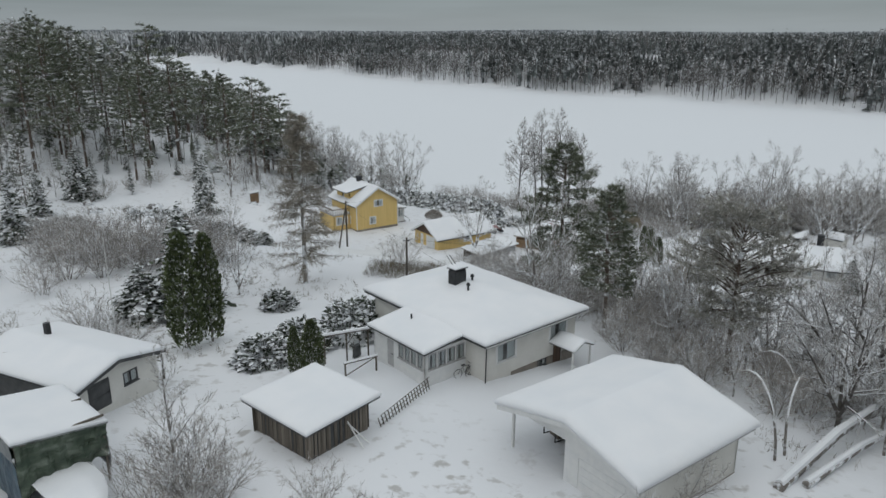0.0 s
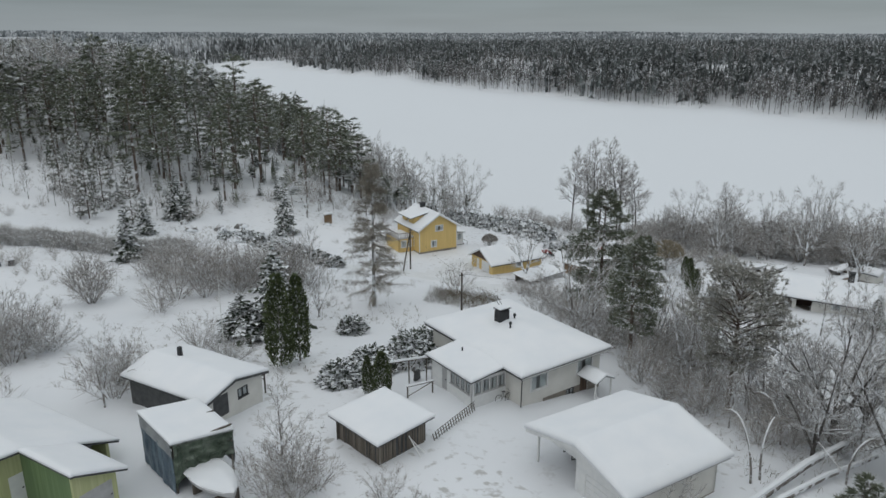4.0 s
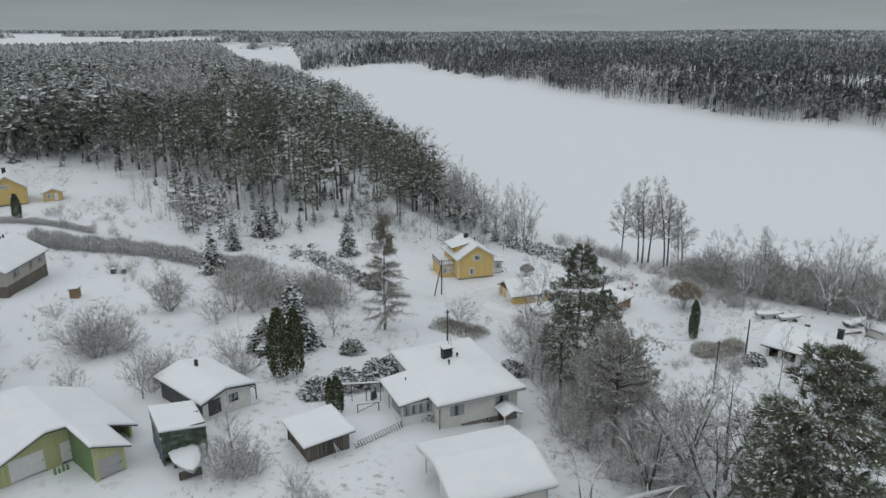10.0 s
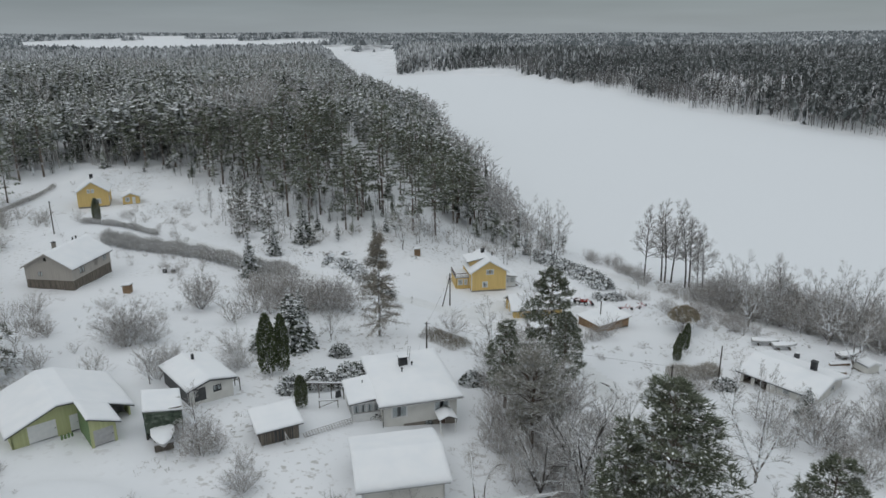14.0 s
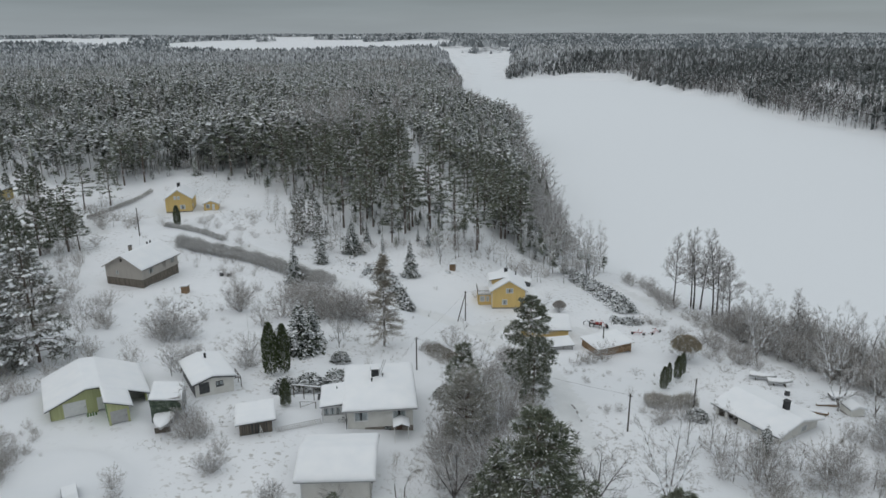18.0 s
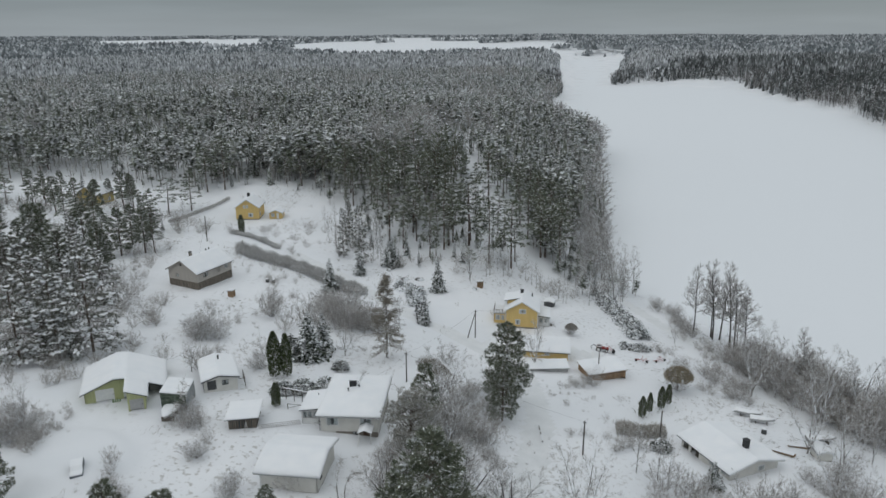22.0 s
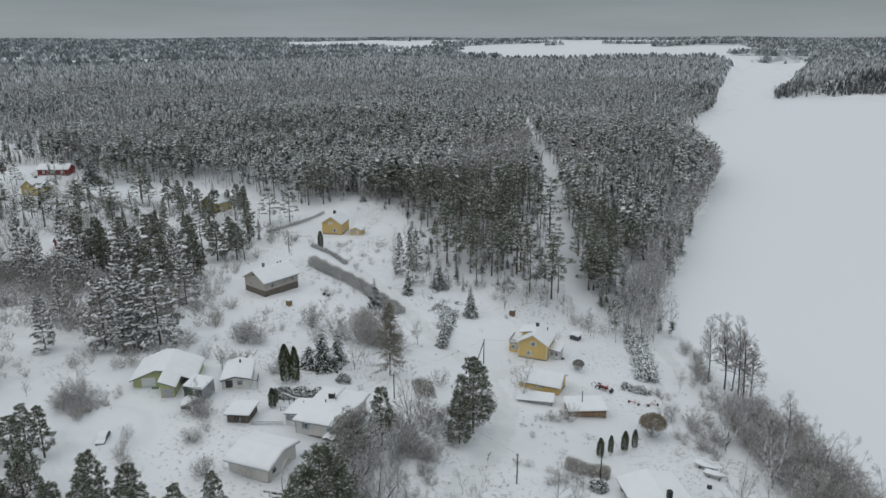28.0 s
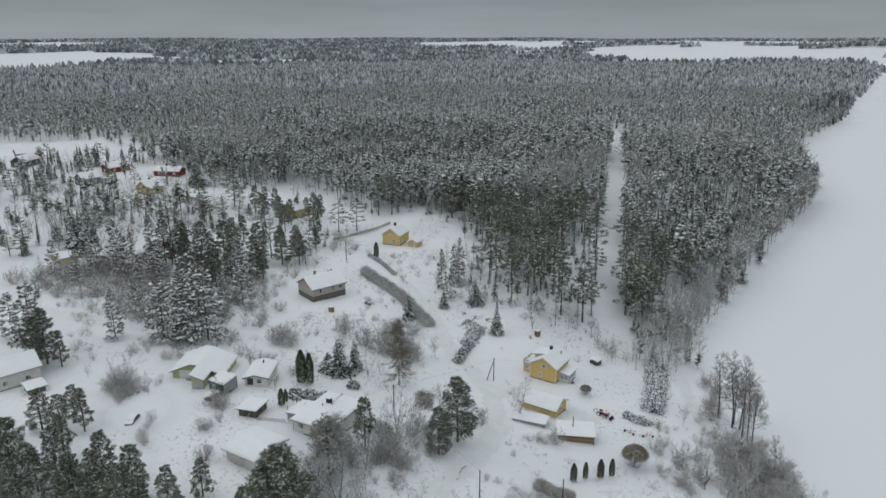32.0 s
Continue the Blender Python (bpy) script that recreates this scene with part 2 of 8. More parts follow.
BROWNGABLE = surface("brown_gable_boards", [(0.075, 0.05, 0.038), (0.14, 0.095, 0.07)], 1.2, 0.8, bump=0.5, bump_scale=3, stretch=(8, 8, 0.3))
DARK = surface("dark_sheet_metal", [(0.025, 0.026, 0.028), (0.06, 0.062, 0.065)], 2, 0.5, metal=0.3, bump=0.1)
CHARCOAL = surface("charcoal_paint", [(0.05, 0.052, 0.055), (0.095, 0.098, 0.1)], 2, 0.6, bump=0.1)
TARP = surface("green_tarpaulin", [(0.035, 0.055, 0.04), (0.075, 0.1, 0.072), (0.17, 0.2, 0.165)], 1.2, 0.4, bump=0.9, bump_scale=2.2, stretch=(1, 1, 2.2))
BLUETARP = surface("blue_tarpaulin", [(0.03, 0.055, 0.085), (0.12, 0.17, 0.21)], 0.9, 0.45, bump=0.8, bump_scale=2.4, stretch=(2, 2, 0.5))
GREYTARP = surface("grey_tarpaulin", [(0.2, 0.215, 0.225), (0.33, 0.345, 0.35)], 0.8, 0.5, bump=0.6, bump_scale=2)
POLEWOOD = surface("pole_wood", [(0.06, 0.052, 0.045), (0.13, 0.115, 0.1)], 2, 0.85, bump=0.3, stretch=(4, 4, 0.4))
REDPAINT = surface("red_paint", [(0.3, 0.03, 0.025), (0.42, 0.05, 0.04)], 3, 0.45, bump=0.1, snow=0.2, snow_scale=3)
RUBBER = surface("rubber", [(0.02, 0.02, 0.02), (0.04, 0.04, 0.04)], 4, 0.8, bump=0.2)
ROCK = surface("rock", [(0.1, 0.095, 0.09), (0.24, 0.23, 0.22)], 1.2, 0.9, bump=0.7, snow=0.5, snow_scale=0.8)
# pale cloth of the added curtains that brighten the panes
CLOTH = surface("added_curtain_cloth", [(0.7, 0.71, 0.7), (0.8, 0.8, 0.79)], 3, 0.9, bump=0.3, stretch=(8, 8, 0.3))
WIRE = surface("wire", [(0.05, 0.05, 0.05), (0.08, 0.08, 0.08)], 4, 0.6, bump=0)


def glass():
    m = bpy.data.materials.new("window_glass")
    m.use_nodes = True
    b = m.node_tree.nodes["Principled BSDF"]
    b.inputs["Base Color"].default_value = (0.75, 0.8, 0.82, 1)
    b.inputs["Roughness"].default_value = 0.03
    b.inputs["Transmission Weight"].default_value = 1.0
    return m


GLASS = glass()


# ---------------------------------------------------------------- mesh helpers
class Shape:
    """Gathers vertices and faces of one mesh."""

    def __init__(self):
        self.v, self.f = [], []

    def add(self, verts, faces):
        k = len(self.v)
        self.v += [tuple(p) for p in verts]
        self.f += [tuple(i + k for i in q) for q in faces]
        return self

    def box(self, x0, x1, y0, y1, z0, z1, m=None, bevel=0.0):
        c = [Vector((x, y, z)) for z in (z0, z1) for y in (y0, y1) for x in (x0, x1)]
        if m:
            c = [m @ p for p in c]
        return self.add(c, [(0, 2, 3, 1), (4, 5, 7, 6), (0, 1, 5, 4), (2, 6, 7, 3), (0, 4, 6, 2), (1, 3, 7, 5)])

    def tube(self, points, radii, sides=6, caps=True):
        """A tapered tube along points."""
        rings = []
        for i, p in enumerate(points):
            p = Vector(p)
            d = (Vector(points[min(i + 1, len(points) - 1)]) - Vector(points[max(i - 1, 0)])).normalized()
            a = d.orthogonal().normalized()
            b = d.cross(a)
            r = radii[i] if hasattr(radii, "__len__") else radii
            rings.append([p + r * (math.cos(2 * math.pi * k / sides) * a + math.sin(2 * math.pi * k / sides) * b) for k in range(sides)])
        base = [q for ring in rings for q in ring]
        faces = [(i * sides + k, i * sides + (k + 1) % sides, (i + 1) * sides + (k + 1) % sides, (i + 1) * sides + k)
                 for i in range(len(points) - 1) for k in range(sides)]
        if caps:
            faces += [tuple(range(sides - 1, -1, -1)), tuple((len(points) - 1) * sides + k for k in range(sides))]
        return self.add(base, faces)

    def plate(self, outline, holes, y0, y1):
        """An upright plate in x and z with holes through it, from y0 to y1."""
        from mathutils.geometry import tessellate_polygon
        loops = [[Vector((x, z, 0)) for x, z in o] for o in (outline, *holes)]
        tris = tessellate_polygon(loops)
        flat = [p for o in loops for p in o]
        n = len(flat)
        faces = [t for t in tris] + [tuple(i + n for i in reversed(t)) for t in tris]
        k = 0
        for o in loops:
            faces += [(k + i, k + (i + 1) % len(o), n + k + (i + 1) % len(o), n + k + i) for i in range(len(o))]
            k += len(o)
        return self.add([(p.x, y0, p.y) for p in flat] + [(p.x, y1, p.y) for p in flat], faces)

    def moved(self, m):
        self.v = [tuple(m @ Vector(p)) for p in self.v]
        return self

    def mesh(self, name, *mats):
        me = bpy.data.meshes.new(name)
        me.from_pydata(self.v, [], self.f)
        bm = bmesh.new()
        bm.from_mesh(me)
        bmesh.ops.recalc_face_normals(bm, faces=bm.faces)
        bm.to_mesh(me)
        bm.free()
        for x in mats:
            me.materials.append(x)
        return me


def part(name, shape, material, parent, label="", smooth=False, m=None):
    me = shape if isinstance(shape, bpy.types.Mesh) else shape.mesh(name, material)
    if smooth:
        me.polygons.foreach_set("use_smooth", [True] * len(me.polygons))
    ob = new(name, me)
    ob.parent = parent
    if m:
        ob.matrix_basis = m
    return tagged(ob, label)


def thing(name, x, y, z, angle, label, category, group="", kind=""):
    ob = new(name)
    ob.empty_display_size = 0.3
    ob.matrix_basis = pose(x, y, z, 0, 0, angle)
    return tagged(ob, label, category, group, kind)


def array_mesh(name, verts, faces, *mats, index=None, smooth=False):
    """A mesh from arrays; all faces have the same number of corners."""
    verts, faces = np.asarray(verts, np.float32), np.asarray(faces, np.int32)
    me = bpy.data.meshes.new(name)
    me.vertices.add(len(verts))
    me.vertices.foreach_set("co", verts.ravel())
    k = faces.shape[1]
    me.loops.add(faces.size)
    me.loops.foreach_set("vertex_index", faces.ravel())
    me.polygons.add(len(faces))
    me.polygons.foreach_set("loop_start", np.arange(0, faces.size, k, dtype=np.int32))
    for x in mats:
        me.materials.append(x)
    if index is not None:
        me.polygons.foreach_set("material_index", np.asarray(index, np.int32))
    me.polygons.foreach_set("use_smooth", np.full(len(faces), smooth))
    me.update(calc_edges=True)
    me.validate()
    return me


# ---------------------------------------------------------------- lie of the land
LAKE_Z = 0.8
SHORE = [(900, 140), (400, 190), (230, 180), (150, 163), (100, 152), (70, 148), (46, 152), (30, 160), (12, 168), (0, 173), (-14, 178),
         (-22, 190), (-40, 220), (-78, 284), (-137, 385), (-185, 446), (-262, 515), (-300, 566), (-400, 750), (-711, 1225), (-960, 1610),
         (-1150, 1900), (-1000, 2000), (-819, 1690), (-640, 1330), (-496, 1060), (-440, 932), (-425, 985), (-380, 1040), (-285, 1015),
         (-170, 860), (-82, 750), (-45, 672), (2, 590), (44, 556), (90, 490), (131, 449), (155, 486), (163, 425), (196, 402), (228, 354), (290, 325), (420, 300),
         (900, 255)]
YARD = [(3, 48, 15.7), (12, 53, 14.4), (-5, 40, 16.8), (-20, 33, 17), (-30, 25, 17.1), (5, 38, 16.2), (16, 38, 15.6), (-22, 44, 16.9),
        (-17, 55, 15.1), (-21, 65, 13.8), (-13, 79, 11.5), (0, 72, 12.2), (34, 78, 9.7), (-8, 118, 7.1), (3, 106, 7), (34, 101, 5.9),
        (34, 111, 4.8), (11, 125, 4.4), (-14, 141, 5), (-36, 119, 9.6), (-55, 98, 10.9), (-77, 73, 13.2), (-80, 85, 12.7), (-69, 88, 13),
        (-103, 100, 16.3)]
COUNTRY = [(-119, 115, 16.1), (-190, 92, 17), (-250, 30, 19), (-290, 38, 22), (57, 90, 7.2), (43, 95, 6.8), (-8, 16, 18.5), (40, 45, 13),
           (0, -10, 19.5), (70, 20, 12), (110, 60, 7), (150, 20, 11), (-60, 40, 15.5), (-110, 60, 15), (-150, 20, 17), (-50, 150, 14),
           (-70, 175, 20), (-110, 190, 25), (-150, 150, 21), (-160, 260, 27), (-300, 200, 29), (-200, -40, 19), (-350, -50, 24), (60, -60, 20)]
SNOWFIELDS = [(-2060, 2270, 900, 820, 135), (-2950, 3150, 260, 1150, 133), (-3450, 1950, 420, 520, 150), (-2560, -180, 700, 420, 4), (-2150, 420, 120, 270, 170), (-4250, -450, 260, 420, 5),
              (-1500, 3550, 180, 70, 30), (-640, 2600, 240, 60, 20), (700, 2200, 200, 50, 0), (-4000, 900, 130, 420, 10), (1300, 3300, 240, 50, 10)]


def shore_distance(x, y):
    """Metres from the shoreline, positive on land."""
    p = np.array(SHORE, float)
    d2, inside = np.full(np.shape(x), 1e18), np.zeros(np.shape(x), bool)
    for (ax, ay), (bx, by) in zip(p, np.roll(p, -1, 0)):
        ex, ey = bx - ax, by - ay
        s = np.clip(((x - ax) * ex + (y - ay) * ey) / (ex * ex + ey * ey), 0, 1)
        d2 = np.minimum(d2, (x - ax - s * ex) ** 2 + (y - ay - s * ey) ** 2)
        inside ^= ((ay > y) != (by > y)) & (x < (bx - ax) * (y - ay) / ((by - ay) if by != ay else 1e-9) + ax)
    return np.sqrt(d2) * np.where(inside, -1, 1)


def open_field(x, y):
    """True on far snowfields and frozen lakes."""
    hit = np.zeros(np.shape(x), bool)
    for cx, cy, a, b, turn in SNOWFIELDS:
        c, s = math.cos(radians(turn)), math.sin(radians(turn))
        u, v = (x - cx) * c + (y - cy) * s, -(x - cx) * s + (y - cy) * c
        hit |= (u / a) ** 2 + (v / b) ** 2 + 0.6 * np.sin(u / 150 + 1) * np.sin(v / 85 + u / 230) < 1
    return hit


def height(x, y):
    x, y = np.asarray(x, float), np.asarray(y, float)
    num, den = np.zeros(x.shape), np.zeros(x.shape)
    for ax, ay, az in YARD + COUNTRY:
        w = 1 / ((x - ax) ** 2 + (y - ay) ** 2 + 60.0) ** 1.6
        num += w * az
        den += w
    far = 6 / (150.0 ** 2) ** 1.6
    z = (num + far * 24) / (den + far)
    r = np.hypot(x, y)
    north = np.clip((37 - np.degrees(np.arctan2(-x, y + 1e-6))) / 9, 0.12, 1)
    z = z + np.clip((r - 500) / 1200, 0, 1) * (4 * np.sin(x / 410 + 1.3) * np.cos(y / 530 + 0.4) + 3 * np.sin(x / 190 + y / 260) - 15 + 10 * north)
    tilt = 37 * np.clip((r - 2600) / 2050, 0, 1) ** 1.3 * (1 - north)
    z = z + tilt
    # the raised turning place
    z = z + 0.8 * np.clip((1.12 - np.hypot((x + 14.6) / 9.5, (y - 17.2) / 7.5)) / 0.24, 0, 1)
    z = z + np.clip((r - 3500) / 900, 0, 1) * north * (24 + 7 * np.sin(x / 500 + 0.6) * np.cos(y / 700))
    z = np.where(open_field(x, y), np.minimum(z, 12.0 + tilt), z)
    d = shore_distance(x, y)
    t = np.clip(d / 55, 0, 1)
    rise = (t * t * (3 - 2 * t)) ** 0.8
    z = np.where(d > 0, np.minimum(z, LAKE_Z + 0.35 + (z - LAKE_Z) * rise), LAKE_Z - 1.2)
    return z


def ground_at(x, y):
    return float(height(np.array([x]), np.array([y]))[0])

# ---------------------------------------------------------------- ground and lake
def spaced(inner0, inner1, step, outer, grow=1.09):
    mid = list(np.arange(inner0, inner1, step))
    lo, hi, s = [], [], step
    while (lo[-1] if lo else inner0) > -outer:
        s *= grow
        lo.append((lo[-1] if lo else inner0) - s)
    s = step
    while (hi[-1] if hi else inner1) < outer:
        s *= grow
        hi.append((hi[-1] if hi else mid[-1]) + s)
    return np.array(lo[::-1] + mid + hi)


def ripple(x, y):
    """Drifts and trodden unevenness of the snow, in metres."""
    return (0.10 * np.sin(x * 0.9 + 1.7 * np.sin(y * 0.31)) * np.sin(y * 0.75 + 1.3 * np.sin(x * 0.27)) + 0.05 * np.sin(x * 2.1 + y * 1.3) * np.sin(y * 2.6 - x * 0.7))


YARD_TRACKS = [([(-14, 25), (-6, 24), (-1, 20), (0, 14), (-4, 9)], 0.5), ([(-14, 28), (-4, 27.5), (2, 22), (3, 14)], 0.5), ([(2, 40), (0, 46), (0.5, 49)], 0.3), ([(-4, 36), (-9, 42), (-14, 46), (-17, 50)], 0.25), ([(16, 100), (8, 97), (0, 100), (-6, 112)], 0.4), ([(36, 84), (40, 90), (42, 94)], 0.4)]


def track_depth(x, y, line, half):
    """How far a way along the line is pressed into the snow, 0 to 1."""
    best = np.full(np.shape(x), 1e9)
    for (ax, ay), (bx, by) in zip(line, line[1:]):
        ex, ey = bx - ax, by - ay
        s = np.clip(((x - ax) * ex + (y - ay) * ey) / (ex * ex + ey * ey), 0, 1)
        best = np.minimum(best, np.hypot(x - ax - s * ex, y - ay - s * ey))
    return np.clip((half + 1 - best) / 1.0, 0, 1)


ROADS = [([(40, 48), (33, 64), (23, 82), (10, 96), (-7, 102), (-27, 101), (-57, 106), (-80, 106)], 2.2), ([(-8, 101), (-3, 112), (4, 117), (12, 121)], 2.0),
         ([(-40, 228), (-22, 186), (-10, 167), (14, 153), (40, 141), (52, 128)], 1.6), ([(2, 6), (2, 22), (3, 36), (6, 45)], 2.6),
         ([(2, 14), (-12, 22), (-22, 26)], 2.0), ([(-120, 90), (-136, 97), (-145, 125)], 2.0), ([(-70, 20), (-100, -10), (-140, -20)], 2.4)]

xs, ys = spaced(-100, 90, 1.1, 4950), spaced(0, 165, 1.1, 4950)
gx, gy = np.meshgrid(xs, ys, indexing="ij")
gz = height(gx, gy)
near = np.clip((260 - np.hypot(gx, gy - 80)) / 100, 0, 1)
road, lane = np.zeros(gx.shape), np.zeros(gx.shape)
for k, (line, half) in enumerate(ROADS):
    road = np.maximum(road, track_depth(gx, gy, line, half))
    if k not in (3, 4):
        lane = np.maximum(lane, track_depth(gx, gy, line, half))
land = gz > LAKE_Z
for line, half in YARD_TRACKS:
    gz = gz - 0.12 * np.clip(track_depth(gx, gy, line, half), 0, 1)
gz = gz + np.where(land, near * (ripple(gx, gy) * (1 - 0.75 * road) - 0.16 * road), 0)
nx, ny = gx.shape
ids = np.arange(nx * ny).reshape(nx, ny)
quads = np.stack([ids[:-1, :-1], ids[1:, :-1], ids[1:, 1:], ids[:-1, 1:]], -1).reshape(-1, 4)


def ground_material():
    """Snow with dry grass and heather showing through in patches on the slopes."""
    m = surface("snowy_ground", [(0.74, 0.76, 0.79), (0.82, 0.83, 0.855)], 0.05, 0.65, bump=0.7, bump_scale=1.3, detail=6)
    n, l = m.node_tree.nodes, m.node_tree.links
    b = n["Principled BSDF"]
    base = b.inputs["Base Color"].links[0].from_socket
    co = n.new("ShaderNodeTexCoord")
    big = n.new("ShaderNodeTexNoise")
    big.inputs["Scale"].default_value, big.inputs["Detail"].default_value = 0.045, 3
    small = n.new("ShaderNodeTexNoise")
    small.inputs["Scale"].default_value, small.inputs["Detail"].default_value = 1.1, 6
    l.new(co.outputs["Object"], big.inputs["Vector"])
    l.new(co.outputs["Object"], small.inputs["Vector"])
    r1 = n.new("ShaderNodeMapRange")
    r1.inputs["From Min"].default_value, r1.inputs["From Max"].default_value = 0.5, 0.68
    r2 = n.new("ShaderNodeMapRange")
    r2.inputs["From Min"].default_value, r2.inputs["From Max"].default_value = 0.56, 0.66
    l.new(big.outputs["Fac"], r1.inputs["Value"])
    l.new(small.outputs["Fac"], r2.inputs["Value"])
    mul = n.new("ShaderNodeMath")
    mul.operation = "MULTIPLY"
    l.new(r1.outputs[0], mul.inputs[0])
    l.new(r2.outputs[0], mul.inputs[1])
    half = n.new("ShaderNodeMath")
    half.operation, half.inputs[1].default_value = "MULTIPLY", 0.6
    l.new(mul.outputs[0], half.inputs[0])
    mix = n.new("ShaderNodeMixRGB")
    mix.inputs["Color2"].default_value = (0.3, 0.28, 0.25, 1)
    l.new(half.outputs[0], mix.inputs["Fac"])
    l.new(base, mix.inputs["Color1"])
    l.new(mix.outputs[0], b.inputs["Base Color"])
    return m


PACKED = surface("packed_snow", [(0.69, 0.705, 0.72), (0.77, 0.78, 0.795)], 0.35, 0.6, bump=0.5, bump_scale=1.8, stretch=(1, 1, 1), fine=0.06)
cell = (lane[:-1, :-1] + lane[1:, :-1] + lane[1:, 1:] + lane[:-1, 1:]).ravel() / 4 > 0.55
ground = new("ground", array_mesh("ground", np.stack([gx, gy, gz], -1).reshape(-1, 3), quads, ground_material(), PACKED, index=cell.astype(int), smooth=True))
tagged(ground, "rolling snow-covered ground with drifts and dry grass tufts", "ground", kind="structure")

lake_pts = np.array(SHORE, float)
lx, ly = np.meshgrid(np.linspace(-1250, 950, 60), np.linspace(60, 2100, 60), indexing="ij")
ids = np.arange(3600).reshape(60, 60)
lq = np.stack([ids[:-1, :-1], ids[1:, :-1], ids[1:, 1:], ids[:-1, 1:]], -1).reshape(-1, 4)
keep = shore_distance(lx, ly)[:-1, :-1].ravel() < 60
lake = new("water", array_mesh("lake", np.stack([lx, ly, np.full(lx.shape, LAKE_Z)], -1).reshape(-1, 3), lq[keep], ICE, smooth=True))
tagged(lake, "frozen lake under a smooth sheet of pale snow", "lake", kind="structure")


# ---------------------------------------------------------------- trees
def blades(rng, centre, direction, length, width, sag=0.25, roll=0.5):
    """Arrays of folded leaf-like blades: two triangles each, along direction from centre."""
    n = len(centre)
    d = direction / np.linalg.norm(direction, axis=1, keepdims=True)
    side = np.cross(d, np.array([0, 0, 1.0]) + rng.normal(0, roll, (n, 3)))
    side /= np.linalg.norm(side, axis=1, keepdims=True) + 1e-9
    up = np.cross(side, d)
    length, width = np.broadcast_to(length, n)[:, None], np.broadcast_to(width, n)[:, None]
    mid = centre + d * length * 0.55
    tip = centre + d * length - np.array([0, 0, 1.0]) * length * sag
    left, right = mid + side * width - up * width * 0.45, mid - side * width - up * width * 0.45
    v = np.stack([centre, left, tip, right], 1).reshape(-1, 3)
    k = np.arange(n)[:, None] * 4
    return v, np.concatenate([k + [0, 1, 2], k + [0, 2, 3]])


def slivers(rng, base, direction, length, width):
    """Arrays of fine twigs: one long thin triangle each."""
    n = len(base)
    d = direction / np.linalg.norm(direction, axis=1, keepdims=True)
    side = np.cross(d, rng.normal(0, 1, (n, 3)))
    side /= np.linalg.norm(side, axis=1, keepdims=True) + 1e-9
    length, width = np.broadcast_to(length, n)[:, None], np.broadcast_to(width, n)[:, None]
    v = np.stack([base - side * width, base + side * width, base + d * length], 1).reshape(-1, 3)
    return v, np.arange(3 * n).reshape(-1, 3)


def joined(*pairs):
    vs, fs, k = [], [], 0
    for v, f in pairs:
        vs.append(v)
        fs.append(f + k)
        k += len(v)
    return np.concatenate(vs), np.concatenate(fs)


def spruce_crown(rng, h, r, layers, per, twigs, low=0.06):
    """Whorls of drooping boughs, wider towards the ground, with side twigs."""
    out = []
    for i in range(layers):
        f = i / (layers - 1)
        z = h * (low + (0.97 - low) * f)
        reach = r * (1 - f) ** 0.85 * rng.uniform(0.8, 1.12) + 0.12
        n = max(4, int(per * (1 - 0.5 * f)))
        a = rng.uniform(0, 6.28) + np.arange(n) * 2 * np.pi / n + rng.normal(0, 0.16, n)
        ln = reach * rng.uniform(0.68, 1.18, n)
        base = np.stack([0 * a, 0 * a, z + rng.normal(0, 0.02 * h, n)], 1)
        d = np.stack([np.cos(a), np.sin(a), np.full(n, -0.28 + 0.55 * f)], 1)
        out.append(blades(rng, base, d, ln, ln * 0.2 + 0.06, 0.16, 0.15))
        for s in np.linspace(0.3, 0.9, twigs):
            for sign in (-1, 1):
                a2 = a + sign * rng.uniform(0.55, 0.95, n)
                p = base + d * (ln * s)[:, None] - np.array([0, 0, 1.0]) * (ln * 0.16 * s * s)[:, None]
                d2 = np.stack([np.cos(a2), np.sin(a2), rng.uniform(-0.6, -0.05, n)], 1)
                out.append(blades(rng, p, d2, ln * (0.42 - 0.2 * s) + 0.1, ln * 0.07 + 0.07, 0.3, 0.4))
    return joined(*out)


def limb_shape(limbs, r0, shape=None):
    shape = shape or Shape()
    for a, b in limbs:
        mid = (Vector(a) + Vector(b)) / 2 + Vector((0, 0, 0.06 * (Vector(b) - Vector(a)).length))
        shape.tube([a, mid, b], [r0, r0 * 0.7, r0 * 0.3], 3, False)
    return shape


def turned(rng, d, angle, lift):
    """The direction d bent by an angle to a random side and lifted a little."""
    side = np.cross(d, rng.normal(0, 1, 3))
    side /= np.linalg.norm(side) + 1e-9
    e = d * math.cos(angle) + side * math.sin(angle) + [0, 0, lift]
    return e / np.linalg.norm(e)


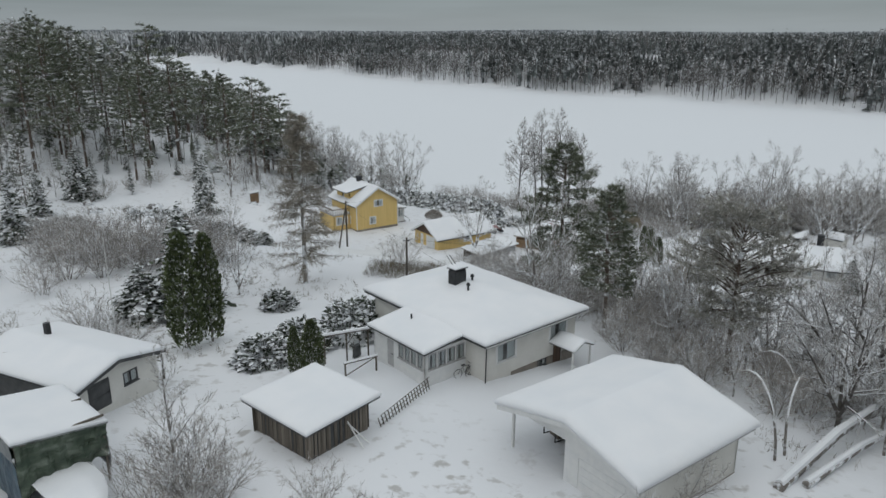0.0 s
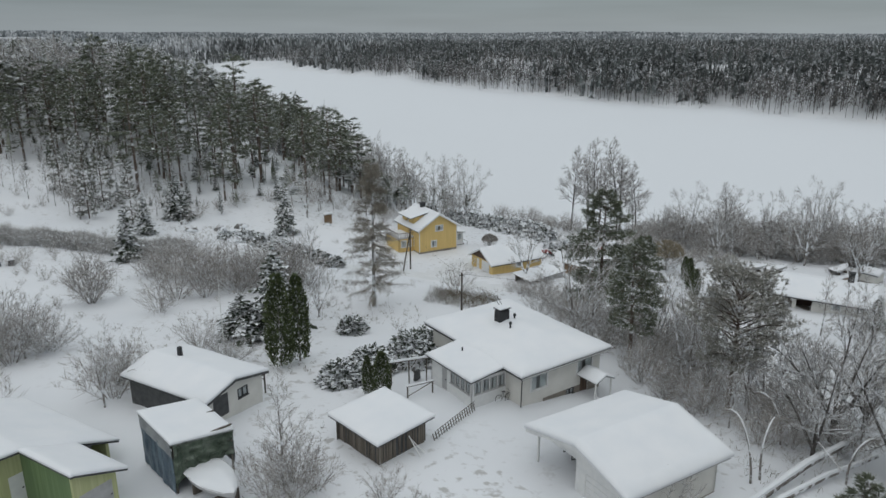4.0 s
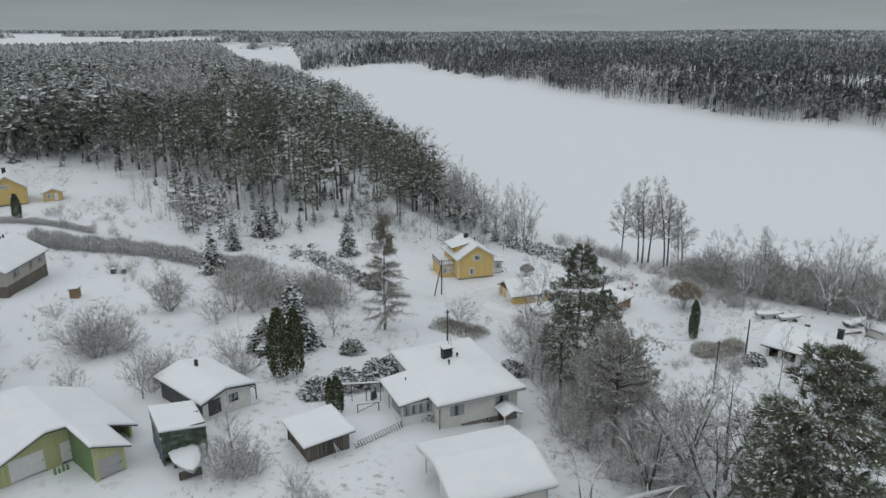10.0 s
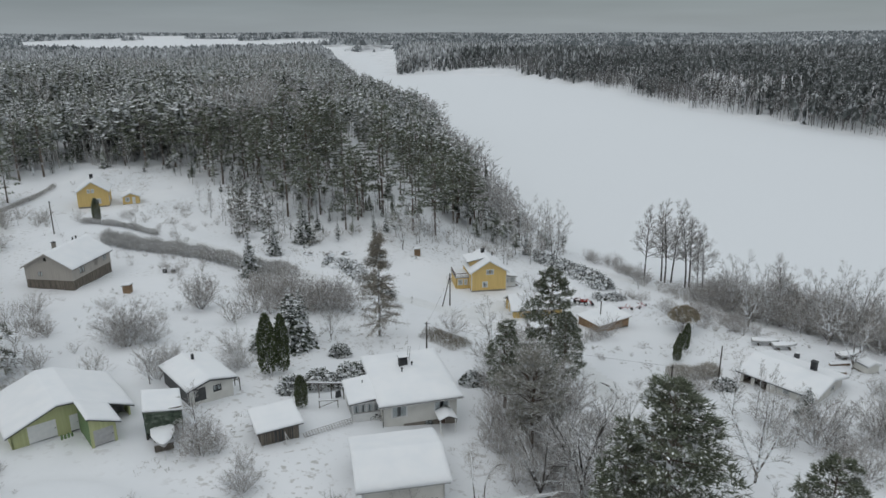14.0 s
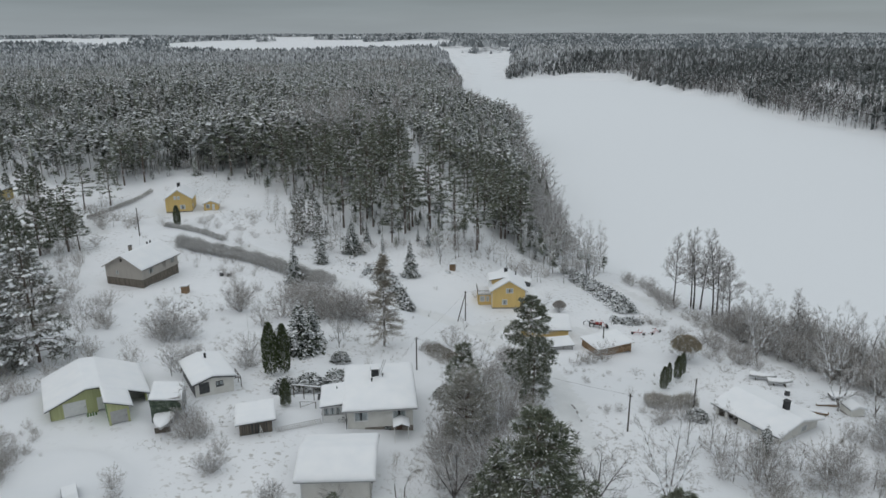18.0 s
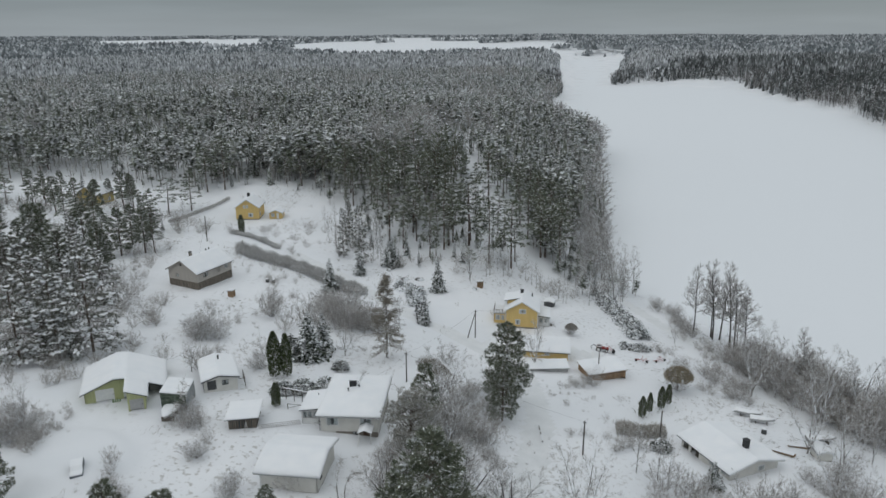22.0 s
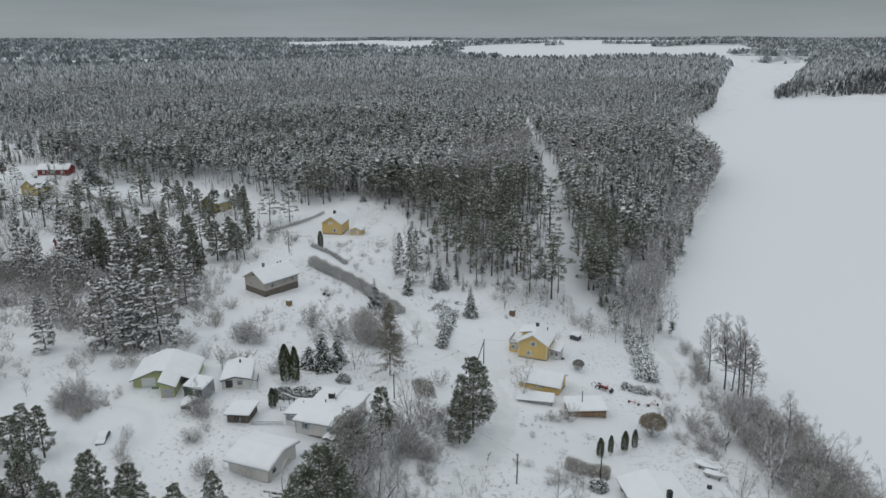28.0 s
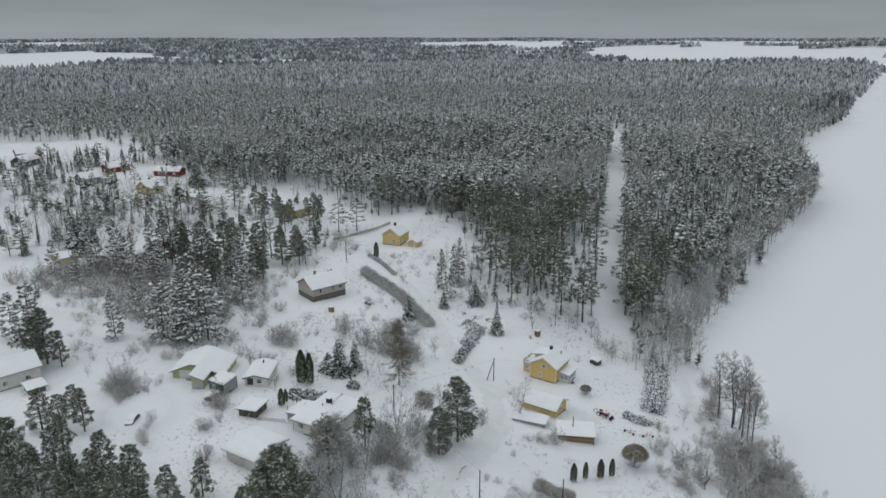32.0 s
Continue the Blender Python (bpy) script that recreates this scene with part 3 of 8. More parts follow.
def forked(rng, h, reach, low, radius, limbs, subs, shoots, twigs, angle=0.85, lift=0.22, lean=0.04, thick=1.0, frost=0.12, lined=1.0):
    """A leafless tree that forks four times: limbs off the trunk, branches, shoots and twigs, each straighter and finer."""
    shape, white = Shape(), Shape()
    tw = []
    sway = rng.normal(0, lean, 3) * h * [1, 1, 0]
    trunk = lambda f: np.array([0, 0, h * f]) + sway * f * f + np.array([math.sin(f * 7), math.cos(f * 5) - 1, 0]) * 0.012 * h * f
    shape.tube([trunk(0) - [0, 0, 0.3]] + [trunk(k / 5) for k in range(1, 6)], [radius * (1.1 - 1.02 * k / 5) for k in range(6)], 6, False)
    for i in range(limbs):
        f = low + (0.96 - low) * (i + rng.uniform(0, 1)) / limbs
        a = i * 2.4 + rng.normal(0, 0.35)
        tilt = angle * (1.15 - 0.75 * f) * rng.uniform(0.8, 1.2)
        d = np.array([math.cos(a) * math.sin(tilt), math.sin(a) * math.sin(tilt), math.cos(tilt)])
        ln = reach * (1.12 - 0.7 * f) * rng.uniform(0.7, 1.1)
        p = trunk(f)
        q1 = p + d * ln * 0.5
        d1 = turned(rng, d, rng.uniform(0.05, 0.3), lift)
        q2 = q1 + d1 * ln * 0.5
        r1 = max(0.014, radius * (1 - 0.85 * f) * 0.55)
        shape.tube([p, q1, q2], [r1, r1 * 0.62, r1 * 0.22], 4, False)
        flat = min(1.0, 0.35 + math.hypot(d[0], d[1]))
        white.tube([p + d * ln * 0.06 + [0, 0, r1 * 0.75], q1 + [0, 0, r1 * 0.55 + 0.01], q2 + [0, 0, r1 * 0.3 + 0.01]], [(r1 * 0.6 * flat + 0.012) * lined, (r1 * 0.5 * flat + 0.014) * lined, 0.012 * lined], 3, False)
        for j in range(subs):
            g = 0.22 + 0.78 * (j + rng.uniform(0, 1)) / subs
            s0, dd = (p + (q1 - p) * g * 2, d) if g < 0.5 else (q1 + (q2 - q1) * (g * 2 - 1), d1)
            e = turned(rng, dd, rng.uniform(0.4, 0.85), lift)
            sl = ln * rng.uniform(0.4, 0.66) * (1.15 - 0.6 * g)
            shape.tube([s0, s0 + e * sl], [r1 * 0.42, r1 * 0.1], 3, False)
            white.tube([s0 + [0, 0, r1 * 0.3 + 0.01], s0 + e * sl * 0.9 + [0, 0, r1 * 0.1 + 0.012]], [(r1 * 0.2 + 0.014) * lined, 0.009 * lined], 3, False)
            for k in range(shoots):
                u = 0.15 + 0.85 * (k + rng.uniform(0, 1)) / shoots
                t0 = s0 + e * sl * u
                e2 = turned(rng, e, rng.uniform(0.3, 0.8), lift * 0.8)
                tl = sl * rng.uniform(0.4, 0.7) * (1.15 - 0.5 * u)
                tw.append(np.r_[t0, e2, tl])
                for m in range(twigs):
                    tw.append(np.r_[t0 + e2 * tl * rng.uniform(0.1, 0.95), turned(rng, e2, rng.uniform(0.25, 0.7), lift * 0.5), tl * rng.uniform(0.35, 0.7)])
    tw = np.array(tw)
    pale = rng.uniform(0, 1, len(tw)) < frost
    wide = (0.006 + 0.009 * tw[:, 6]) * thick
    crown = slivers(rng, tw[~pale, :3], tw[~pale, 3:6], tw[~pale, 6], wide[~pale])
    q = np.array(white.f)
    rime = joined((np.array(white.v), np.concatenate([q[:, [0, 1, 2]], q[:, [0, 2, 3]]])), slivers(rng, tw[pale, :3] + [0, 0, 0.01], tw[pale, 3:6], tw[pale, 6], wide[pale]))
    return shape, crown, rime


def fan_shrub(rng, h, spread, stems, shoots, twigs, radius, thick=1.0, frost=0.17):
    """A leafless shrub: straight stems fanning out of one stool, with steep shoots and fine twigs along them."""
    shape = Shape()
    tw = []
    for s in range(stems):
        a = 2.4 * s + rng.normal(0, 0.3)
        out = math.sqrt((s + 0.5) / stems)
        top = np.array([math.cos(a) * spread * out, math.sin(a) * spread * out, h * (1 - 0.55 * out ** 2.2) * rng.uniform(0.8, 1.0)])
        root = np.array([math.cos(a), math.sin(a), 0]) * 0.1 * spread * out - [0, 0, 0.2]
        bow = rng.normal(0, 0.05, 3) * h + np.array([math.cos(a), math.sin(a), 0.6]) * spread * 0.16 * out
        at = lambda f: root + (top - root) * [f ** 1.15, f ** 1.15, f] + bow * f * (1 - f) * 4
        shape.tube([at(0), at(0.5), at(1)], [radius, radius * 0.6, radius * 0.2], 3, False)
        for j in range(shoots):
            f = 0.12 + 0.84 * (j + rng.uniform(0, 1)) / shoots
            p = at(f)
            d = (at(min(1, f + 0.1)) - p)
            d = d / np.linalg.norm(d) + rng.normal(0, 0.55, 3) * [1, 1, 0.7] + [0, 0, 0.05]
            d /= np.linalg.norm(d)
            ln = h * rng.uniform(0.16, 0.34) * (1.15 - 0.6 * f)
            tw.append(np.r_[p, d, ln * 1.15])
            for k in range(twigs):
                g = rng.uniform(0.08, 1)
                tw.append(np.r_[p + d * ln * g, d + rng.normal(0, 0.5, 3), ln * rng.uniform(0.35, 0.8)])
    tw = np.array(tw)
    pale = rng.uniform(0, 1, len(tw)) < frost
    wide = (0.007 + 0.005 * tw[:, 6]) * thick
    return shape, slivers(rng, tw[~pale, :3], tw[~pale, 3:6], tw[~pale, 6], wide[~pale]), slivers(rng, tw[pale, :3] + [0, 0, 0.02], tw[pale, 3:6], tw[pale, 6], wide[pale])


def needled(rng, h, r, start, boughs, tufts, size, profile, droop=0.1, load=6, fine=8, pad=0.19, flake=1.0):
    """A pine crown: boughs in uneven tiers, brushes of thin needle sprays along them, snow lying on the boughs."""
    green, white, limbs = [], [], []
    big = 1.0 if load > 4 else 1.7
    lobe = rng.uniform(0, 6.28, 2)
    for i in range(boughs):
        f = (i + rng.uniform(0, 1)) / boughs
        z = h * (start + (0.985 - start) * f)
        a = i * 2.4 + rng.normal(0, 0.5)
        ln = r * profile(f) * rng.uniform(0.6, 1.1) * (1 + 0.24 * math.sin(2 * a + 6 * f + lobe[0]) * math.sin(3 * a - 9 * f + lobe[1])) + 0.25
        d = np.array([math.cos(a), math.sin(a), -droop + 0.75 * f ** 1.6 + rng.normal(0, 0.1)])
        p0 = np.array([0, 0, z])
        limbs.append((p0, p0 + d * ln))
        n = max(5, int(tufts * (0.4 + 0.6 * ln / r)))
        g = 0.42 + 0.6 * rng.uniform(0, 1, n) ** 0.6
        side = np.array([-math.sin(a), math.cos(a), 0])
        w = ln * 0.34 * (0.35 + np.sin(g * 2.6)) * rng.uniform(-1, 1, n)
        c = p0 + d * (ln * g)[:, None] + side * w[:, None] + rng.normal(0, 0.07, (n, 3))
        k = fine
        base = np.repeat(c, k, 0)
        e = np.repeat(d * 0.55 + side * (w / ln * 1.6)[:, None] + [0, 0, 0.28], k, 0) + rng.normal(0, 0.55, (n * k, 3))
        green.append(slivers(rng, base, e, size * rng.uniform(0.6, 1.2, n * k), size * 0.65 / k))
        m = max(2, int(1.7 * n / load))
        q = rng.choice(n, m)
        white.append(blades(rng, c[q] + [0, 0, 0.07], d * [1, 1, 0.3] + side * (w[q] / ln)[:, None] + rng.normal(0, 0.25, (m, 3)) * [1, 1, 0.2], size * big * flake * rng.uniform(0.6, 1.3, m), size * pad * big * flake, 0.15, 0.22))
    return joined(*green), joined(*white), limbs


def tree_kind(name, label, category, trunk, trunk_mat, crown, crown_mat, crown_name="crown", rime=None):
    """One tree as a prototype far below the ground's edge; its copies stand in the place."""
    t = tagged(new(name), label, category)
    part("trunk", trunk, trunk_mat, t)
    part(crown_name, array_mesh(crown_name, *crown, crown_mat), crown_mat, t)
    if rime:
        tagged(part("snow_load", array_mesh("snow_load", *rime, ROOF_SNOW), ROOF_SNOW, t), "snow and rime on the twigs", kind="stuff")
    return t


def stem(h, r, bend=0.0, sides=7):
    return Shape().tube([(0, 0, -0.4), (bend * 0.3, 0, h * 0.35), (bend, bend * 0.4, h * 0.7), (bend * 0.8, bend * 0.2, h * 0.98)], [r * 1.15, r * 0.8, r * 0.5, r * 0.08], sides, False)


rng = np.random.default_rng(11)
placed = {}
KINDS = {}


def kind(key, count, make):
    KINDS[key] = [make(i) for i in range(count)]


def used(key, i, x, y, h, base_h, turn=None, group="", wide=1.0, label=""):
    """Stands a tree of a kind on the ground, scaled to height h. The first use takes the prototype itself."""
    proto = KINDS[key][i % len(KINDS[key])]
    s = h / base_h
    m = pose(x, y, ground_at(x, y), 0, 0, random.uniform(0, 360) if turn is None else turn) @ Matrix.Diagonal((s * wide, s * wide, s, 1))
    if proto.name in placed:
        ob = copy_thing(proto, m)
    else:
        proto.matrix_basis = m
        placed[proto.name] = True
        ob = proto
    return tagged(ob, label, group=group)


def copies(key, rows, base_h, group="", wide=1.0, label=""):
    for i, (x, y, h) in enumerate(rows):
        used(key, i, x, y, h, base_h, group=group, wide=wide * random.uniform(0.92, 1.08), label=label)


def conic(f):
    return min(1.0, 0.62 + 1.6 * f) * (1 - f) ** 0.7 + 0.05


def domed(f):
    return min(1.0, 0.5 + 1.5 * f) * (1 - f ** 2.4) ** 0.6 + 0.06


def columned(f):
    return (0.7 + 0.3 * math.sin(f * 9)) * min(1.0, 1.9 * (1 - f)) ** 0.75 + 0.04


def needled_pine(h, r, start, boughs, tufts, size, profile, trunk, bend, label, leaf, droop=0.1, limb=0.05, load=6, fine=8, pad=0.19, flake=1.0):
    green, white, limbs = needled(rng, h, r, start, boughs, tufts, size, profile, droop, load, fine, pad, flake)
    t = tree_kind("pine_tree", label, "pine", limb_shape(limbs, limb, stem(h, trunk, bend)), PINEBARK, green, leaf)
    tagged(part("snow_load", array_mesh("snow_load", *white, ROOF_SNOW), ROOF_SNOW, t), "snow lying on the boughs", kind="stuff")
    return t


def make_pine(i):
    return needled_pine(14.0, (2.9, 2.6, 3.1)[i], (0.3, 0.2, 0.14)[i], (54, 56, 62)[i], 40, 0.46, (conic, columned, conic)[i], 0.2, (0.3, -0.2, 0.1)[i], "tall pine with green needles and snow on its boughs", NEEDLE, load=4.2, flake=0.7)


def rounded(f):
    return min(1.0, 0.75 + 0.9 * f) * (1 - f ** 1.7) ** 0.75 + 0.05


def make_laden(i):
    return needled_pine(14.0, (4.3, 3.7)[i], 0.05, 46, 40, 0.55, rounded, 0.2, 0.1, "bushy pine laden with snow down to the ground", GREENGREY, 0.2, load=4, pad=0.3)


def make_lane(i):
    return needled_pine(14.0, (3.5, 3.6)[i], (0.16, 0.1)[i], 84, 52, 0.44, rounded, 0.2, 0.15, "broad dense pine with dark green snow-flecked needles", NEEDLE, 0.15, load=4.1, flake=0.6)


def make_domepine(i):
    return needled_pine(11.0, 3.6, 0.34, 84, 56, 0.36, domed, 0.17, 0.2, "round-headed grey-green pine with dead lower limbs", GREYNEEDLE, -0.25, 0.06, flake=0.6)


def snowed_spruce(h, r, layers, per, twigs, low, label, share):
    crown = spruce_crown(rng, h, r, layers, per, twigs, low)
    t = tree_kind("spruce_tree", label, "spruce", stem(h, 0.17), BARK, crown, DARKNEEDLE)
    v = crown[0].reshape(-1, 4, 3)[::share]
    mid = v.mean(1, keepdims=True)
    v = (mid + (v - mid) * 0.8 + mid * [0.06, 0.06, 0] + [0, 0, 0.07]).reshape(-1, 3)
    k = np.arange(len(v) // 4)[:, None] * 4
    tagged(part("snow_load", array_mesh("snow_load", v, np.concatenate([k + [0, 1, 2], k + [0, 2, 3]]), ROOF_SNOW), ROOF_SNOW, t), "snow lying on the boughs", kind="stuff")
    return t


def make_spruce(i):
    return snowed_spruce(12.0, (2.3, 1.7, 2.6)[i], 24, 11, 3, 0.06, "conical spruce with drooping boughs under snow", 3)


def make_slim(i):
    return snowed_spruce(16.0, (2.0, 1.7)[i], 22, 9, 1, (0.06, 0.14)[i], "slim forest spruce dusted with snow", 4)


def make_woodpine(i):
    return needled_pine(18.0, (2.9, 2.5, 3.1, 2.7)[i], (0.34, 0.46, 0.24, 0.38)[i], (24, 20, 26, 22)[i], 19, 0.62, (rounded, conic, conic, rounded)[i], 0.16, (0.3, -0.25, 0.15, 0.35)[i], "slender forest pine with a high snow-dusted crown", NEEDLE, fine=6)


def manifold(rng, leaders, tilt, fork, h, reach, low, radius, limbs, subs, shoots, twigs, angle, lift, lean, thick, frost=0.12, lined=1.0):
    """A leafless tree whose short trunk parts into several leaning leaders, so that its crown is round."""
    shape = Shape().tube([(0, 0, -0.3), (0, 0, fork + 0.2)], [radius * 1.5, radius * 1.15], 7, False)
    crowns, rimes = [], []
    for k in range(leaders):
        sub, tw, rime = forked(rng, h * rng.uniform(0.8, 1.0), reach, low, radius, limbs, subs, shoots, twigs, angle, lift, lean, thick, frost, lined)
        m = pose(0, 0, fork, 0, 0, 360 * k / leaders + rng.uniform(-25, 25)) @ pose(0, 0, 0, 0, tilt * (0.35 if k == 0 else rng.uniform(0.8, 1.2)), 0)
        r3, t3 = np.array(m.to_3x3()), np.array(m.translation)
        shape.add([m @ Vector(p) for p in sub.v], sub.f)
        crowns.append((tw[0] @ r3.T + t3, tw[1]))
        rimes.append((rime[0] @ r3.T + t3, rime[1]))
    return shape, joined(*crowns), joined(*rimes)


def make_bare(i):
    shape, tw, rime = manifold(rng, (3, 3, 4)[i], (20, 16, 26)[i], (1.2, 1.8, 0.9)[i], (9.4, 8.8, 9.4)[i], 3.4, 0.12, 0.1, (9, 9, 7)[i], 6, 5, 4, 0.85, 0.14, 0.05, 1.25, 0.1, 0.7)
    return tree_kind("bare_tree", "leafless tree with spreading frosted branches and fine twigs", "tree", shape, BARK, tw, DARKTWIG, "twig_crown", rime)


def make_birch(i):
    shape, tw, rime = forked(rng, 12.0, (3.6, 3.0)[i], 0.18, 0.11, 17, 6, 5, 4, 0.7, 0.25, 0.03, 1.3, 0.08, 0.5)
    return tree_kind("birch_tree", "slim leafless birch with frosted twigs", "birch", shape, BARK, tw, DARKTWIG, "twig_crown", rime)


def make_thin(i):
    shape, tw, rime = forked(rng, 12.0, (3.4, 2.8, 3.9)[i], 0.16, 0.1, 13, 5, 4, 3, (0.6, 0.5, 0.8)[i], 0.25, 0.04, 1.9, 0.05, 0.45)
    return tree_kind("birch_tree", "slim leafless birch with frosted twigs", "birch", shape, BARK, tw, DARKTWIG, "twig_crown", rime)


def make_alder(i):
    shape, tw, rime = forked(rng, 17.0, (4.6, 4.0)[i], 0.32, 0.2, 30, 7, 6, 4, 1.2, 0.1, 0.13, 1.7, 0.04, 0.4)
    return tree_kind("alder_tree", "tall leafless alder with a fine-twigged upper crown", "alder", shape, DARKBARK, tw, DARKTWIG, "twig_crown", rime)


def make_shrub(i):
    shape, tw, rime = fan_shrub(rng, 4.0, (1.9, 2.4, 1.6)[i], (17, 19, 15)[i], 8, 8, 0.02, 1.2)
    return tree_kind("bare_shrub", "many-stemmed leafless shrub white with frost", "shrub", shape, BARK, tw, TWIG, "twig_crown", rime)


def make_tallshrub(i):
    shape, tw, rime = fan_shrub(rng, 8.0, (2.9, 2.5)[i], (26, 22)[i], 12, 9, 0.045, 1.4)
    return tree_kind("bare_shrub", "tall many-stemmed leafless shrub with fine frosted twigs", "shrub", shape, BARK, tw, TWIG, "twig_crown", rime)


def make_thuja(i):
    h, n = 9.0, (2400, 2100)[i]
    z = rng.uniform(0.02, 1, n) ** 0.85
    a = rng.uniform(0, 6.283, n)
    r = (1.35, 1.2)[i] * np.minimum(1, (1 - z) * 2.6 + 0.05) ** 0.7 * np.minimum(1, 0.7 + z * 2) * rng.uniform(0.6, 1.05, n)
    p = np.stack([np.cos(a) * r, np.sin(a) * r, z * h], 1)
    d = np.stack([np.cos(a) * 0.5, np.sin(a) * 0.5, np.full(n, 0.9)], 1) + rng.normal(0, 0.3, (n, 3))
    return tree_kind("thuja_tree", "dense dark green columnar thuja with flecks of snow", "thuja", stem(h * 0.9, 0.12), BARK, blades(rng, p, d, rng.uniform(0.35, 0.65, n), 0.13, 0.1, 1.0), THUJA)


def make_small(i):
    shape, tw, rime = fan_shrub(rng, 2.0, (1.0, 1.3, 0.9)[i], (9, 11, 8)[i], 5, 5, 0.012, 1.2)
    return tree_kind("low_bush", "low leafless bush furred with frost", "bush", shape, BARK, tw, TWIG, "twig_crown", rime)


kind("small", 3, make_small)
kind("pine", 3, make_pine)
kind("laden", 2, make_laden)
kind("lane", 2, make_lane)
kind("domepine", 1, make_domepine)
kind("tallshrub", 2, make_tallshrub)
kind("spruce", 3, make_spruce)
kind("slim", 2, make_slim)
kind("woodpine", 4, make_woodpine)
kind("bare", 3, make_bare)
kind("birch", 2, make_birch)
kind("thin", 3, make_thin)
kind("alder", 2, make_alder)
kind("shrub", 3, make_shrub)
kind("thuja", 2, make_thuja)


def make_oak(i):
    shape, tw, rime = manifold(rng, (5, 4)[i], (34, 30)[i], (1.7, 1.4)[i], 9.0, 4.0, 0.16, 0.15, 10, 7, 5, 4, 1.0, 0.1, 0.07, 1.2, 0.16, 0.9)
    return tree_kind("bare_tree", "broad leafless tree with snow-lined spreading limbs", "tree", shape, DARKBARK, tw, DARKTWIG, "twig_crown", rime)


kind("oak", 2, make_oak)

# village trees, as x, y and height
copies("lane", [(15.5, 81.8, 15.8), (19.3, 75.5, 11.4)], 14, "dense pines by the lane", 1.0)
copies("pine", [(15.2, 60.2, 12.1)], 14, "pines by the lane", 1.15)
copies("laden", [(-60, 25, 17.5), (-55.4, 30.6, 18.5), (-53.7, 36.4, 17), (-65.8, 12.4, 11), (-57.5, -6.8, 17), (-77, -14, 10.5), (-81, 50.3, 11.6), (-64, 31, 15), (-70, 36, 14), (-77, 33, 15)], 14, "pines west of the yards", 0.86)
copies("domepine", [(21.6, 50.6, 11.6)], 11, "round-headed pines by the lane")
copies("pine", [(-11.8, 1.8, 10), (-9.9, 6.2, 10), (14.1, 10.4, 13.6), (17.1, 15.1, 13.6), (14.2, 4.8, 13.6), (7.3, -4.6, 14.5), (34.3, 35.5, 16.5), (33, 32.5, 14),
                (19.9, 26.7, 8.5), (20.8, 20.7, 10.1), (26.8, 16.2, 16.5), (22, 9.5, 13), (20, 3, 13.5), (10, -1, 12.5), (3.5, -6, 12), (15, -3, 13), (28.5, 22, 12), (6, 2, 11), (0, 3, 10.5), (12, 5, 12), (18, 9, 13), (23, 14, 13.5), (25, 6, 14), (17, -8, 13), (8, -10, 12), (-4, -10, 11), (29, 12, 14), (22, -4, 13.5), (30, 2, 13), (-14, -2, 10), (-18, 4, 9)], 14, "pines south of the yards", 1.15)
copies("lane", [(37.4, 37.8, 17.2), (50.6, 41.5, 17.0)], 14, "broad pines south of the lane", 1.12)
copies("pine", [(-209.5, 42.4, 12.7), (-127.3, 37.2, 18.4), (-132, 43.8, 15.6), (-123.3, 50.9, 20), (-145.2, 69.9, 12), (-115, 70.4, 14.5), (-112.5, 76.3, 15), (-129.3, 87.2, 12),
                (-118, 62, 17), (-138, 56, 16), (-150, 62, 15), (-124, 78, 12.5), (-135, 74, 11.5)], 14, "pines between the far houses", 1.1)
copies("spruce", [(-21.4, 65.2, 10.2), (-22.9, 69.9, 8.6)], 12, "broad spruces by the tall thujas", 1.75)
copies("spruce", [(-24.6, 63.2, 6.0)], 12, "young spruces by the tall thujas", 1.8)
copies("spruce", [(52.8, 86.4, 5.6), (-54.6, 97.8, 13), (-35.8, 119.4, 9.8), (-57.4, 122.9, 10.8), (-58.4, 111.8, 10.2), (-160.6, -18.3, 10.5),
                  (-155.4, 0, 20), (-212.6, 10.5, 15.8), (-170.3, 4, 17.6), (-255.9, 55.1, 19.7), (-176, -8, 13), (-196, 2, 15)], 12, "spruces of the village")
copies("thuja", [(-17.9, 54.6, 8.8), (-16.6, 56.3, 8.4)], 9, "tall thujas by the white yard", 0.86)
copies("thuja", [(-7.4, 47.3, 4.4), (-8.8, 48.6, 3.7), (-105.9, 104.7, 6)], 9, "small thujas", 1.15)
copies("thuja", [(33.4, 101.1, 4.4), (33.4, 104.2, 4.3), (34.2, 107.6, 4.7), (34.3, 110.6, 4.6)], 9, "row of four thujas", 1.15)
copies("oak", [(28.4, 46.6, 10.6), (32.4, 49.5, 10), (35.5, 44.4, 9.6), (24.9, 42.2, 7.6), (30.5, 41.5, 8.6), (38.8, 51.2, 9.2)], 10, "broad bare trees of the grove", 1.0)
copies("tallshrub", [(-47.3, 74.3, 7.6)], 8, "vase-shaped bare trees", 1.1)
copies("bare", [(-43, 55, 6.8), (-29.1, 44, 6), (45.6, 58.7, 12.5), (54.6, 76.2, 13), (63.3, 76.8, 10),
                (10.8, 69.1, 9.5), (12.3, 65.5, 10.5), (20.5, 62.6, 8), (22.2, 58, 8.5), (34.7, 55, 9), (28, 56, 10.5), (66.4, 108.4, 8.5)], 10, "bare trees round the yards")
